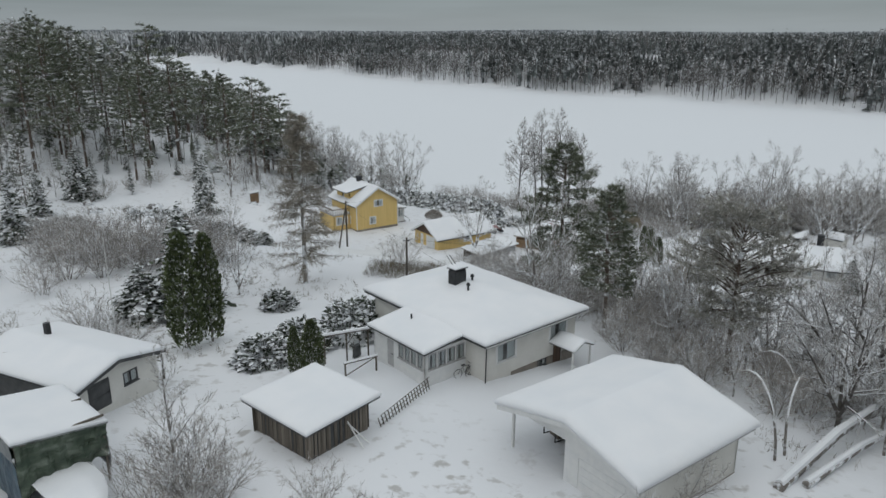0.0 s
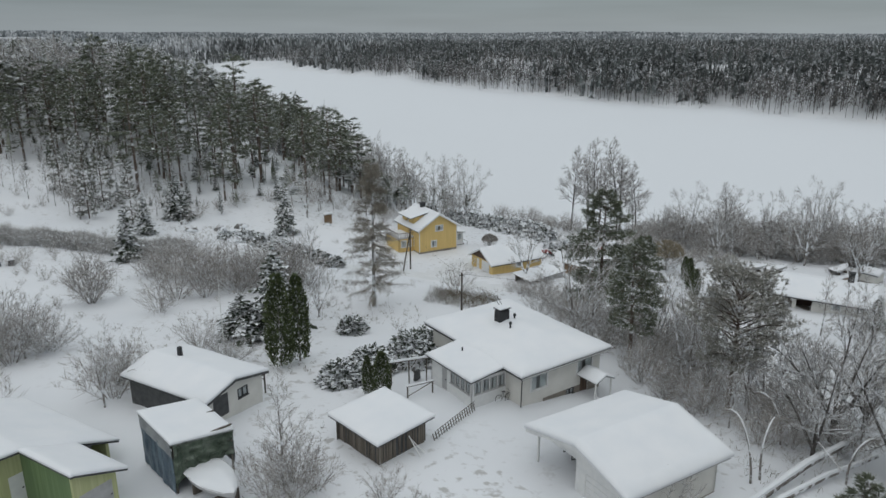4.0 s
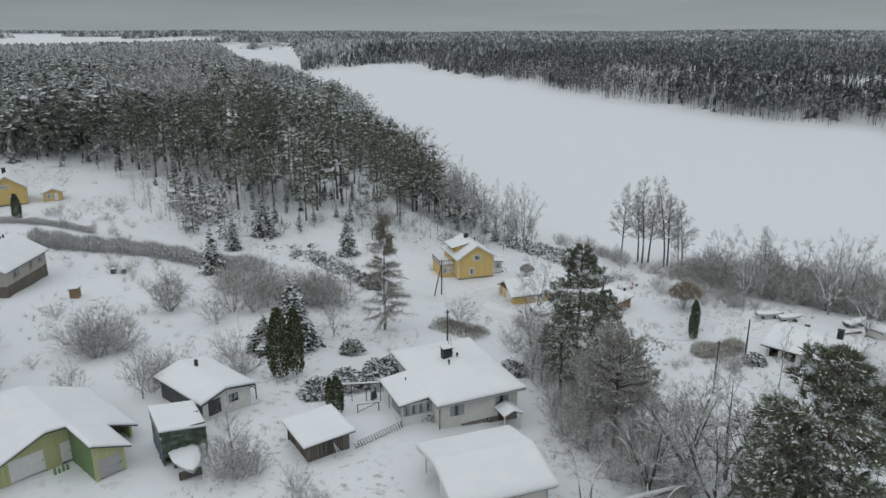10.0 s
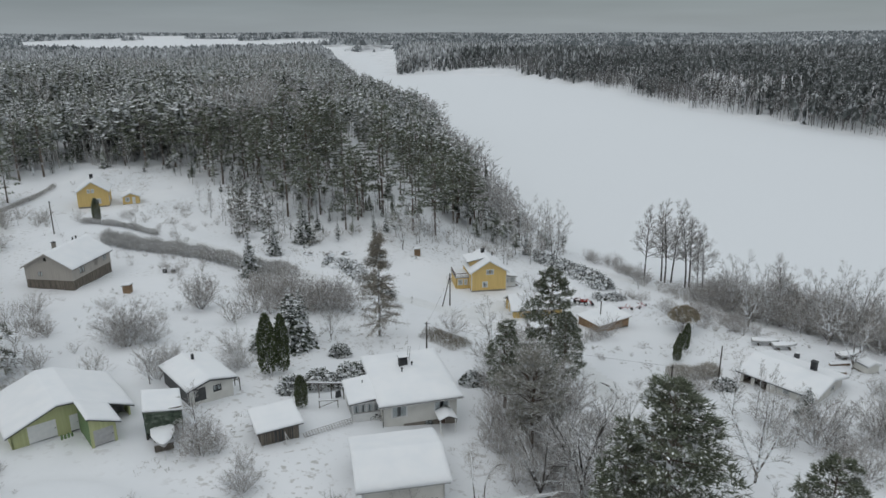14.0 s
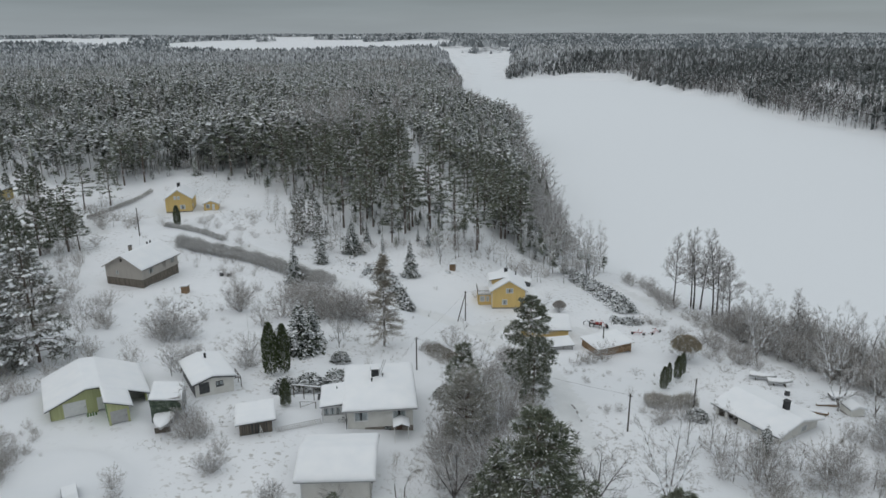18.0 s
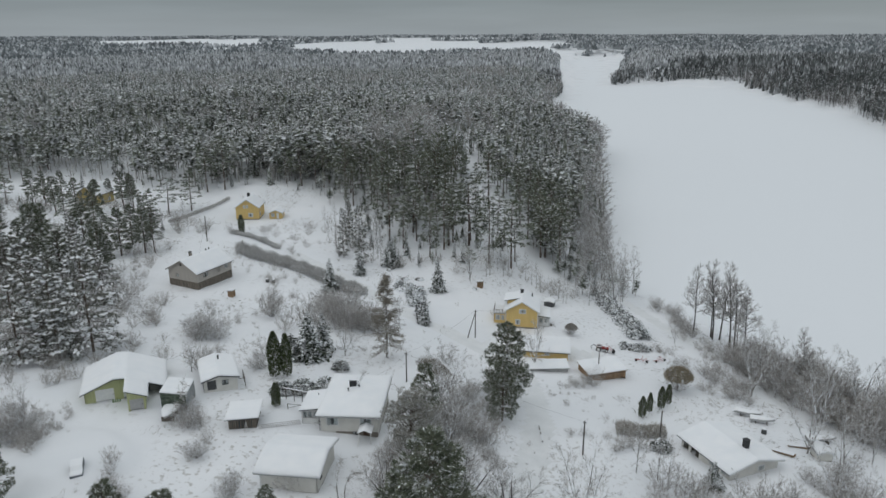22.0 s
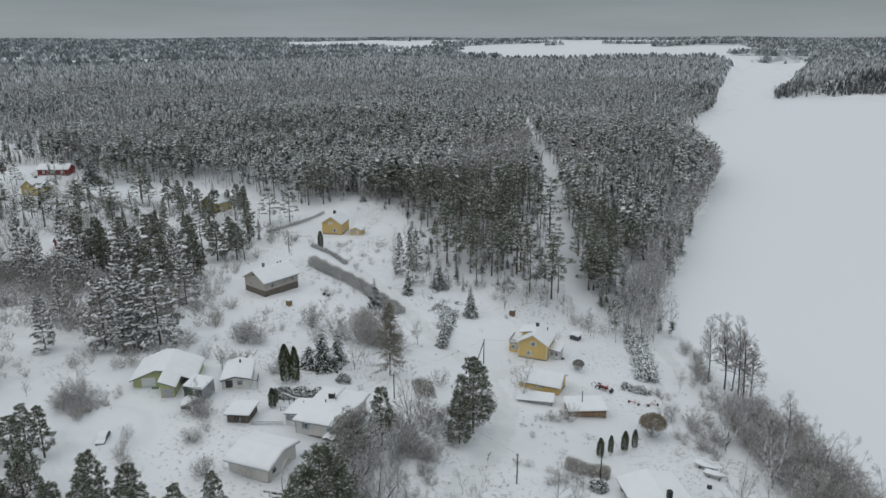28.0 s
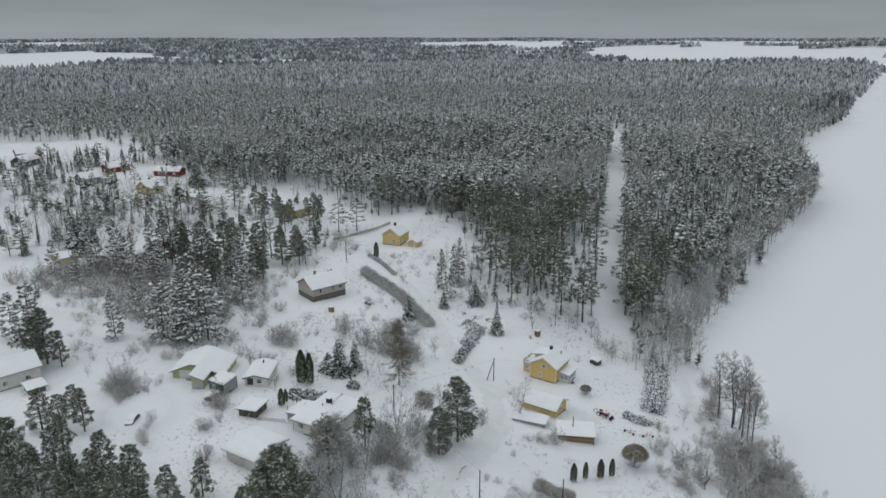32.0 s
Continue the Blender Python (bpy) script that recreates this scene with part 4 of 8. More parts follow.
copies("bare", [(-34.8, 131.7, 17), (-24.9, 93.9, 11), (-18.5, 72, 5.5), (-20.8, 76, 5), (-24.7, 55.2, 5), (7.3, 102.9, 8.5), (20.8, 143.6, 8), (-40, 6, 6), (-27.2, 14.7, 7.5), (1.8, 126.4, 4.1), (-1.1, 110, 3), (58.8, 122, 12),
                (48.6, 130.7, 12.5), (57.2, 134, 11), (64, 130, 11.5), (58, 84, 8), (64, 88, 8.5), (44.9, 127.5, 10.5), (72, 124, 10.5), (70, 112, 12), (61, 107.5, 9)], 10, "bare trees near the shore")
copies("alder", [(20.6, 155.5, 17.8), (24.6, 157, 17.0), (25.6, 155.4, 18.8), (27.0, 156.6, 16.5), (30.6, 153.6, 19.0), (31.4, 154.6, 17.5), (34.6, 152.5, 14.5), (50.7, 141.4, 13.5), (33.5, 150, 10)], 17, "tall alders on the shore", 1.0)
copies("birch", [(-11.7, 33.6, 7.9)], 12, "bare tree by the shed", 1.5, "bushy leafless tree with fine frosted twigs beside the shed")
copies("shrub", [(-12.6, 33, 4.2), (-10.9, 33.2, 4.4), (-11.4, 34.6, 4.6), (-9.8, 34.2, 3.2)], 4, "shrubs round the bare tree", 1.1)
copies("shrub", [(-5.2, 33, 3), (13.0, 34.9, 3.0), (-6.8, 19.4, 2.9), (-43.6, 24.1, 3.2), (20.7, 65.1, 6), (23.1, 66.8, 5.5), (-27.7, 14.7, 6.5), (-30, 13.5, 5.5), (53.5, 76.4, 7), (61.6, 83.7, 7.5), (47.7, 79.3, 4.5), (66.8, 95.8, 2.4), (-29.2, 45.5, 5.6), (-27.5, 59, 3.8), (-37, 70.5, 4.4), (-43.5, 53.6, 6.5), (-46, 57, 5.8), (-38.2, 43.1, 4),
                 (-34.5, 78, 7.4), (-31, 80, 7), (-37.5, 76.5, 7), (-25.5, 85.6, 8), (-29, 84, 6.5), (12.2, 72, 6.2), (7.5, 75, 5), (-3, 86, 4), (9.5, 91, 4), (20.6, 105, 5)], 4, "frosted shrubs in the yards", 1.0)


def brush(key, base_h, line, width, count, low, high, group, seed, wide=1.0):
    """Shrubs or trees scattered along a band, each one by itself."""
    g = np.random.default_rng(seed)
    seg = [math.hypot(bx - ax, by - ay) for (ax, ay), (bx, by) in zip(line, line[1:])]
    for k in range(count):
        s = (k + g.uniform(0, 1)) / count * sum(seg)
        for q, ((ax, ay), (bx, by)) in enumerate(zip(line, line[1:])):
            if s <= seg[q] or q == len(seg) - 1:
                break
            s -= seg[q]
        f, o = s / seg[q], g.uniform(-0.5, 0.5) * width
        tx, ty = ax + (bx - ax) * f - (by - ay) / seg[q] * o, ay + (by - ay) * f + (bx - ax) / seg[q] * o
        if shore_distance(np.array([tx]), np.array([ty]))[0] > 0.4:
            used(key, k, tx, ty, g.uniform(low, high), base_h, group=group, wide=wide)


SHORELINE = [(32, 151), (40, 145), (47, 140), (56, 134), (66, 127), (78, 121), (90, 119)]
brush("shrub", 4, SHORELINE, 13, 64, 3, 5.5, "frosted shrubs on the shore", 1, 1.15)
brush("tallshrub", 8, SHORELINE[1:], 11, 34, 6, 10, "tall shrubs on the shore", 2, 1.1)
brush("bare", 10, SHORELINE[1:], 12, 26, 7.5, 11.5, "bare trees on the shore", 3)
brush("shrub", 4, [(3, 168), (14, 160), (22, 151)], 4, 13, 2, 3.8, "frosted shrubs below the lawn", 4, 1.1)
brush("shrub", 4, [(27, 129), (38, 129), (47, 123)], 5, 13, 2.4, 4, "frosted shrubs round the boat yard", 5, 1.2)
brush("shrub", 4, [(-47, 93), (-40, 88), (-30, 84), (-24, 88)], 8, 26, 3.6, 5.4, "grey willow shrubs beside the hedge", 6, 1.1)
brush("shrub", 4, [(3, 92), (9, 88), (13, 83), (10, 76)], 5, 13, 1.8, 3.4, "frosted shrubs along the lane bank", 8, 1.1)
brush("shrub", 4, [(12, 67), (17, 58), (22, 50), (27, 43)], 8, 34, 2.2, 4.6, "brush between the house and the lane", 9)
brush("bare", 10, [(12, 68), (18, 60), (25, 52), (31, 44)], 9, 12, 5.5, 9.5, "bare trees between the house and the lane", 10)
brush("shrub", 4, [(-32, 12), (-24, 15), (-19, 12)], 5, 9, 2, 3.6, "brush beside the car clearing", 11)
brush("shrub", 4, [(-5, 17), (0, 19)], 3, 4, 1.8, 3, "brush in the clearing", 12)
brush("shrub", 4, [(52, 70), (58, 78), (66, 82), (70, 92), (66, 102)], 12, 34, 2, 4.4, "brush round the east house", 13, 1.1)
brush("thin", 12, [(42, 82), (52, 76), (62, 78), (72, 84)], 9, 16, 6.5, 10.5, "slim trees round the east house", 14, 1.2)
brush("bare", 10, [(66, 100), (72, 92), (76, 84)], 8, 9, 7, 11, "bare trees east of the house", 15)
brush("shrub", 4, [(28, 82), (34, 84), (40, 86), (36, 92)], 6, 8, 1.4, 2.6, "low shrubs in the east yard", 16, 1.2)
# brush and trees between the west field and the grey house
WEST = [(-138, -8), (-112, 8), (-92, 24), (-72, 40)]
brush("thin", 12, WEST, 26, 46, 7, 12, "slim birches on the western slope", 19, 1.15)
brush("laden", 14, WEST, 22, 6, 9, 15, "laden pines on the western slope", 20, 0.7)
brush("pine", 14, [(-140, 34), (-118, 44), (-100, 52), (-96, 60)], 20, 16, 11, 18, "pines before the far houses", 21, 0.95)
brush("thin", 12, [(-6, 171), (-20, 184), (-36, 210), (-56, 244)], 10, 34, 12, 16.5, "tall birches where the wood meets the shore", 23, 1.15)
brush("thin", 12, [(-64, 116), (-80, 124), (-98, 132)], 14, 16, 7, 12, "slim trees on the open slope", 25, 1.1)
brush("laden", 14, [(-62, 113), (-74, 122), (-84, 130)], 8, 5, 9, 13, "snowy pines on the open slope", 26, 0.55)
brush("thin", 12, [(-108, 66), (-122, 84), (-150, 96), (-176, 84)], 22, 24, 6, 10, "slim trees between the far houses", 27, 1.2)
brush("pine", 14, [(-150, 84), (-166, 96), (-182, 80), (-200, 74)], 18, 14, 9, 15, "pines round the third house", 28, 1.0)
WEST_UPPER = [(-140, 10), (-124, 24), (-106, 38), (-92, 54)]
brush("thin", 12, WEST_UPPER, 20, 34, 6, 11, "slim birches above the western slope", 30, 1.2)
brush("laden", 14, WEST_UPPER, 20, 10, 9, 16, "laden pines above the western slope", 31, 0.62)
brush("pine", 14, [(-62, -8.5), (-48, -3)], 8, 5, 12, 17, "pines by the western drive", 32)
brush("bare", 10, [(-12, 171), (-26, 186), (-44, 216)], 10, 16, 11, 14, "bare trees where the wood meets the shore", 33)
brush("thin", 12, [(-4, 160), (-13, 151), (-28, 147), (-36, 138)], 9, 18, 8, 13, "slim trees on the slope behind the yellow house", 34, 1.1)
brush("bare", 10, [(-3, 163), (-10, 156)], 8, 6, 9, 12, "bare trees behind the yellow house", 35)

# ---------------------------------------------------------------- woods
CLEARING = [(0, 176), (-6, 169), (-14, 154), (-29, 153), (-37, 146), (-38, 133), (-51, 126), (-60, 117), (-66, 122), (-77, 131), (-90, 138), (-105, 143), (-127, 147), (-142, 142), (-162, 118), (-218, 111),
            (-253, 60), (-284, 50), (-440, 10), (-460, -60), (-460, -200), (300, -200), (300, 150), (100, 150), (46, 150)]


def within(x, y, outline):
    hit = np.zeros(np.shape(x), bool)
    for (ax, ay), (bx, by) in zip(outline, outline[1:] + outline[:1]):
        hit ^= ((ay > y) != (by > y)) & (x < (bx - ax) * (y - ay) / ((by - ay) if by != ay else 1e-9) + ax)
    return hit


def edge_distance(x, y):
    """Metres into the wood from the clearing's outline, as far as the slope behind the village."""
    best = np.full(np.shape(x), 1e9)
    for (ax, ay), (bx, by) in zip(CLEARING[1:18], CLEARING[2:19]):
        ex, ey = bx - ax, by - ay
        q = np.clip(((x - ax) * ex + (y - ay) * ey) / (ex * ex + ey * ey), 0, 1)
        best = np.minimum(best, np.hypot(x - ax - q * ex, y - ay - q * ey))
    return best


POWER_LINE = [(-18, 150), (-57, 177), (-140, 242), (-278, 349), (-330, 389)]


def woods_at(step, r0, r1, seed):
    """Jittered sites of woodland trees between two distances from the village."""
    g = np.random.default_rng(seed)
    c = np.arange(-r1, r1, step)
    x, y = [a.ravel() for a in np.meshgrid(c - 20, c + 90, indexing="ij")]
    x, y = x + g.uniform(-0.45, 0.45, x.size) * step, y + g.uniform(-0.45, 0.45, x.size) * step
    r = np.hypot(x + 20, y - 90)
    az = np.degrees(np.arctan2(-(x - 40), y + 10))
    ok = (r >= r0) & (r < r1) & (az > -40) & (az < 106)
    x, y = x[ok], y[ok]
    ok = (shore_distance(x, y) > 1.5) & ~within(x, y, CLEARING) & ~open_field(x, y)
    ok &= track_depth(x, y, POWER_LINE, 3.6) <= 0
    x, y = x[ok], y[ok]
    thin = np.sin(x / 37 + 1.1) * np.sin(y / 29 + 0.4) * 0.5 + 0.5
    ok = g.uniform(0, 1, x.size) < (0.72 + 0.28 * thin) * np.clip(0.34 + edge_distance(x, y) / 42, 0, 1)
    return x[ok], y[ok], g


# the wood's edge: every tree by itself
x, y, g = woods_at(4.1, 0, 175, 3)
edge = np.hypot(x - 40, y + 10)
order = np.argsort(edge)[:290]
rest = np.argsort(edge)[290:]
for i in order:
    shore_near = shore_distance(x[i:i + 1], y[i:i + 1])[0] < 16
    pick = g.uniform()
    if shore_near and pick < 0.65:
        used("thin", int(i), x[i], y[i], g.uniform(15, 19), 12, group="birches along the shore", wide=1.1)
    elif pick < 0.44:
        used("woodpine", int(i), x[i], y[i], g.uniform(13, 20), 18, group="pines at the wood's edge", wide=g.uniform(1.1, 1.45))
    elif pick < 0.78:
        used("slim", int(i), x[i], y[i], g.uniform(5, 18), 16, group="spruces at the wood's edge", wide=g.uniform(1.0, 1.4))
    else:
        used("thin", int(i), x[i], y[i], g.uniform(8, 15), 12, group="birches in the wood", wide=1.2)


def copse(name, label, models, x, y, h, wide, g, mats, pick=None):
    """Joins many simple trees into one mesh; a model may carry a material for each of its faces."""
    mats = mats if isinstance(mats, tuple) else (mats,)
    pick = g.integers(0, len(models), x.size) if pick is None else pick
    z = height(x, y)
    vs, fs, ms, k = [], [], [], 0
    for j, (mv, mf, *mi) in enumerate(models):
        s = np.nonzero(pick == j)[0]
        a = g.uniform(0, 6.283, s.size)
        c, sn = np.cos(a)[:, None], np.sin(a)[:, None]
        lx_, ly_ = g.normal(0, 0.035, (2, s.size, 1)) * mv[None, :, 2] ** 2
        px = (mv[None, :, 0] * c - mv[None, :, 1] * sn) * (h[s] * wide[s])[:, None] + (x[s] + 0 * h[s])[:, None] + lx_ * h[s][:, None]
        py = (mv[None, :, 0] * sn + mv[None, :, 1] * c) * (h[s] * wide[s])[:, None] + y[s][:, None] + ly_ * h[s][:, None]
        pz = mv[None, :, 2] * h[s][:, None] + z[s][:, None]
        vs.append(np.stack([px, py, pz], -1).reshape(-1, 3))
        fs.append((mf[None] + (np.arange(s.size) * len(mv))[:, None, None] + k).reshape(-1, 3))
        ms.append(np.tile(mi[0] if mi else np.zeros(len(mf), int), s.size))
        k += s.size * len(mv)
    ob = new(name, array_mesh(name, np.concatenate(vs), np.concatenate(fs), *mats, index=np.concatenate(ms)))
    return tagged(ob, label, "woods", kind="stuff")


def bole(r, top, sides=3):
    """A bare tapering trunk of unit height."""
    v = np.array([[r * q * math.cos(k * 6.283 / sides), r * q * math.sin(k * 6.283 / sides), z] for z, q in ((-0.03, 1.0), (top, 0.35)) for k in range(sides)])
    f = [t for k in range(sides) for t in ((k, (k + 1) % sides, sides + (k + 1) % sides), (k, sides + (k + 1) % sides, sides + k))]
    return v, np.array(f)


def heart(z0, r, n=3):
    """The dense inner body of a crown: a spindle of shaded branches."""
    w = [(r * k * math.cos(6.283 * i / n + z), r * k * math.sin(6.283 * i / n + z), z) for k, z in ((0.75, z0), (1.0, z0 + (1 - z0) * 0.35)) for i in range(n)] + [(0, 0, 0.93)]
    f = [(i, (i + 1) % n, n + (i + 1) % n) for i in range(n)] + [(i, n + (i + 1) % n, n + i) for i in range(n)] + [(n + i, n + (i + 1) % n, 2 * n) for i in range(n)]
    return np.array(w), np.array(f)


def layered(*pairs):
    """Joins (vertices, faces, material) triples into one model."""
    v, f = joined(*[(a, b) for a, b, _ in pairs])
    return v, f, np.concatenate([np.full(len(b), m) for _, b, m in pairs])


def wood_pine(g_, r, start, clumps, plates, white, core=True):
    """A forest pine of unit height: plates of needles on lifted boughs round the upper trunk, snow on the plates."""
    i = np.arange(clumps)
    f = (i + g_.uniform(0, 1, clumps)) / clumps
    reach = r * (np.minimum(1, 0.6 + 1.6 * f) * (1 - f ** 2.3) ** 0.6 + 0.08) * g_.uniform(0.55, 1.15, clumps)
    a = i * 2.4 + g_.normal(0, 0.4, clumps)
    z = start + (0.975 - start) * f
    n = np.repeat(i, plates)
    b = a[n] + g_.normal(0, 0.65, n.size)
    base = np.stack([np.cos(a[n]) * reach[n] * 0.35, np.sin(a[n]) * reach[n] * 0.35, z[n] + g_.normal(0, 0.012, n.size)], 1)
    d = np.stack([np.cos(b), np.sin(b), g_.normal(0.12, 0.22, n.size)], 1)
    green = blades(g_, base, d, reach[n] * g_.uniform(0.6, 0.95, n.size) + 0.012, reach[n] * 0.24 + 0.008, 0.14, 0.5)
    k = np.nonzero(g_.uniform(0, 1, n.size) < white)[0]
    snow_ = blades(g_, base[k] + d[k] * [0.2, 0.2, 0] * reach[n[k], None] + [0, 0, 0.012], d[k] * [1, 1, 0.6], reach[n[k]] * 0.74 + 0.01, reach[n[k]] * 0.23 + 0.006, 0.12, 0.3)
    out = [(*green, 0), (*snow_, 1), (*bole(0.011, 0.9), 2)]
    if core:
        out.append((*heart(start + 0.05, r * 0.42), 0))
    return layered(*out)


def wood_spruce(g_, r, layers, per, white):
    """A forest spruce of unit height: whorls of drooping boughs with snow lying on some."""
    out, snow_ = [], []
    for q in range(layers):
        f = q / (layers - 1)
        reach = r * (1 - f) ** 0.9 * g_.uniform(0.8, 1.12) + 0.008
        n = max(3, int(per * (1 - 0.4 * f)))
        a = g_.uniform(0, 6.28) + np.arange(n) * 6.283 / n + g_.normal(0, 0.2, n)
        base = np.stack([0 * a, 0 * a, 0.09 + 0.88 * f + g_.normal(0, 0.012, n)], 1)
        d = np.stack([np.cos(a), np.sin(a), np.full(n, -0.3 + 0.5 * f)], 1)
        ln = reach * g_.uniform(0.75, 1.15, n)
        out.append(blades(g_, base, d, ln, ln * 0.3 + 0.004, 0.16, 0.2))
        k = np.nonzero(g_.uniform(0, 1, n) < white)[0]
        if k.size:
            snow_.append(blades(g_, base[k] + d[k] * (ln[k] * 0.35)[:, None] + [0, 0, 0.012], d[k], ln[k] * 0.6, ln[k] * 0.19 + 0.003, 0.2, 0.2))
    caps = [(*joined(*snow_), 1)] if snow_ else []
    return layered((*joined(*out), 0), *caps, (*heart(0.08, r * 0.5), 0), (*bole(0.01, 0.5), 2))


def wood_birch(g_, r, limbs, twigs, thick):
    """A bare forest birch of unit height: trunk, rising limbs and a haze of twigs, some of them white."""
    f = 0.3 + 0.65 * (np.arange(limbs) + g_.uniform(0, 1, limbs)) / limbs
    a = np.arange(limbs) * 2.4 + g_.normal(0, 0.3, limbs)
    base = np.stack([0 * a, 0 * a, f], 1)
    d = np.stack([np.cos(a) * 0.75, np.sin(a) * 0.75, np.full(limbs, 0.8)], 1)
    ln = r * (1.5 - 0.9 * f) * g_.uniform(0.8, 1.2, limbs)
    limb = slivers(g_, base, d, ln, 0.004 * thick)
    n = np.repeat(np.arange(limbs), twigs)
    p = base[n] + d[n] * (ln[n] * g_.uniform(0.25, 1, n.size))[:, None]
    e = d[n] + g_.normal(0, 0.55, (n.size, 3))
    pale = g_.uniform(0, 1, n.size) < 0.3
    tw = [slivers(g_, p[q], e[q], r * g_.uniform(0.3, 0.7, q.sum()), 0.0035 * thick) for q in (~pale, pale)]
    return layered((*limb, 2), (*tw[0], 2), (*tw[1], 1), (*bole(0.009, 0.85), 2))


def stand(x, y, g):
    """Which trees grow where: 0 pine, 1 spruce, 2 birch, in drifts over the hills."""
    drift = np.sin(x / 61 + 1.7 * np.sin(y / 83)) * np.sin(y / 47 + 1.3 * np.sin(x / 71 + 2)) + 0.5 * np.sin(x / 23 + y / 31)
    damp = np.sin(x / 97 - y / 131 + 1) * np.sin(y / 67 + 0.5)
    birch = np.clip(0.24 + 0.5 * (drift - 0.3), 0.1, 0.72) + 0.4 * (shore_distance(x, y) < 11)
    spruce = np.clip(0.26 + 0.45 * damp, 0.08, 0.75)
    u = g.uniform(0, 1, x.size)
    return np.where(u < birch, 2, np.where(g.uniform(0, 1, x.size) < spruce, 1, 0))


def mixed(models, kinds_, g):
    """Picks one of the models of each tree's kind; models: three lists."""
    sizes = np.array([len(m) for m in models])
    first = np.cumsum(sizes) - sizes
    return [m for ms in models for m in ms], first[kinds_] + (g.uniform(0, 1, kinds_.size) * sizes[kinds_]).astype(int)


def cone(n, tiers):
    v, f = [], []
    for t in range(tiers):
        z0, z1, r = 0.25 + 0.4 * t / tiers, 0.62 + 0.38 * (t + 1) / tiers, 0.15 - 0.05 * t
        k = len(v)
        v += [(r * math.cos(6.283 * i / n + t), r * math.sin(6.283 * i / n + t), z0 - 0.2 * (t == 0)) for i in range(n)] + [(0, 0, z1)]
        f += [(k + i, k + (i + 1) % n, k + n) for i in range(n)]
    return np.array(v), np.array(f)


g = np.random.default_rng(61)
mid_models = [[wood_pine(g, r_, s_, 24, 3, 0.6) for r_, s_ in ((0.15, 0.46), (0.135, 0.36), (0.17, 0.5), (0.14, 0.28))],
              [wood_spruce(g, r_, 11, 7, 0.6) for r_ in (0.14, 0.115, 0.16)],
              [wood_birch(g, r_, 16, 7, 1.9) for r_ in (0.28, 0.22, 0.32)]]
low_models = [[wood_pine(g, r_, s_, 9, 2, 0.8) for r_, s_ in ((0.17, 0.4), (0.15, 0.3), (0.19, 0.48))],
              [wood_spruce(g, r_, 6, 5, 0.75) for r_ in (0.15, 0.12)],
              [wood_birch(g, r_, 9, 4, 4.2) for r_ in (0.29, 0.24)]]
bank_models = [[wood_pine(g, r_, s_, 9, 2, 0.06) for r_, s_ in ((0.17, 0.4), (0.15, 0.3))], [wood_spruce(g, r_, 7, 5, 0.06) for r_ in (0.15, 0.12, 0.17)],
               [wood_birch(g, r_, 9, 3, 3.2) for r_ in (0.27, 0.22)]]


def wood(name, label, models, x, y, low, high, slim, broad, g, mats):
    kinds_ = stand(x, y, g)
    flat, pick = mixed(models, kinds_, g)
    rise = 1 + 0.16 * np.sin(x / 53 + 0.4) * np.sin(y / 41 + 1.1)
    h = g.uniform(low, high, x.size) * rise * np.where(kinds_ == 2, 0.86, 1.0) + np.where(shore_distance(x, y) < 22, 2.5, 0)
    return copse(name, label, flat, x, y, h, g.uniform(slim, broad, x.size), g, mats, pick)


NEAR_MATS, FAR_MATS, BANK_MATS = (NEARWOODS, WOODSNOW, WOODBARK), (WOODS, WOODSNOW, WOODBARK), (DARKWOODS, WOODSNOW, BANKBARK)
wood("near_woods", "dense snow-dusted pine and spruce wood", mid_models, x[rest], y[rest], 13, 20, 0.85, 1.25, g, NEAR_MATS)
# saplings and brush under the wood's edge
ux, uy, g = woods_at(3.6, 0, 210, 77)
low = edge_distance(ux, uy) < 30
wood("undergrowth", "young spruces and birches in the snow under the wood's edge", mid_models, ux[low], uy[low], 2.0, 7.0, 1.1, 1.9, g, NEAR_MATS)
x, y, g = woods_at(4.6, 175, 330, 5)
wood("near_woods", "dense snow-dusted pine and spruce wood", mid_models, x, y, 12, 20, 0.85, 1.3, g, NEAR_MATS)
x, y, g = woods_at(5.9, 330, 800, 7)
east = y > 560 - 1.0 * x
wood("middle_woods", "grey-green snowy conifer wood stretching over the hills", low_models, x[~east], y[~east], 11, 19, 1.0, 1.45, g, FAR_MATS)
wood("middle_woods", "dark mixed wood on the far side of the lake", bank_models, x[east], y[east], 11, 19, 1.0, 1.45, g, BANK_MATS)
x, y, g = woods_at(4.6, 330, 1250, 15)
band = (shore_distance(x, y) < 34) & (y > 330) & (x > -520) & ~((x < -180) & (y < 700))
wood("shore_woods", "dark dense trees along the far lake shore", bank_models, x[band], y[band], 10, 17, 0.9, 1.25, g, BANK_MATS)
x, y, g = woods_at(7.8, 800, 1800, 9)
east = (y > 560 - 1.0 * x) & (x > -420)
tall, broad = g.uniform(10, 20, x.size), g.uniform(1.1, 1.9, x.size)
shape_ = np.where(stand(x, y, g) == 2, 2, g.integers(0, 2, x.size))
far_models = [cone(5, 2), cone(4, 2), cone(4, 1)]
tall = tall * (1 + 0.18 * np.sin(x / 71) * np.sin(y / 59)) * np.where(shape_ == 2, 0.8, 1)
copse("far_woods", "grey snowy conifer wood far off, paled in its colour for haze", far_models, x[~east], y[~east], tall[~east], broad[~east], g, FARWOODS, shape_[~east])
copse("far_woods", "dark mixed wood behind the lake", far_models, x[east], y[east], tall[east], broad[east], g, BACKWOODS, shape_[east])
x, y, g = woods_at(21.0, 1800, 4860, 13)
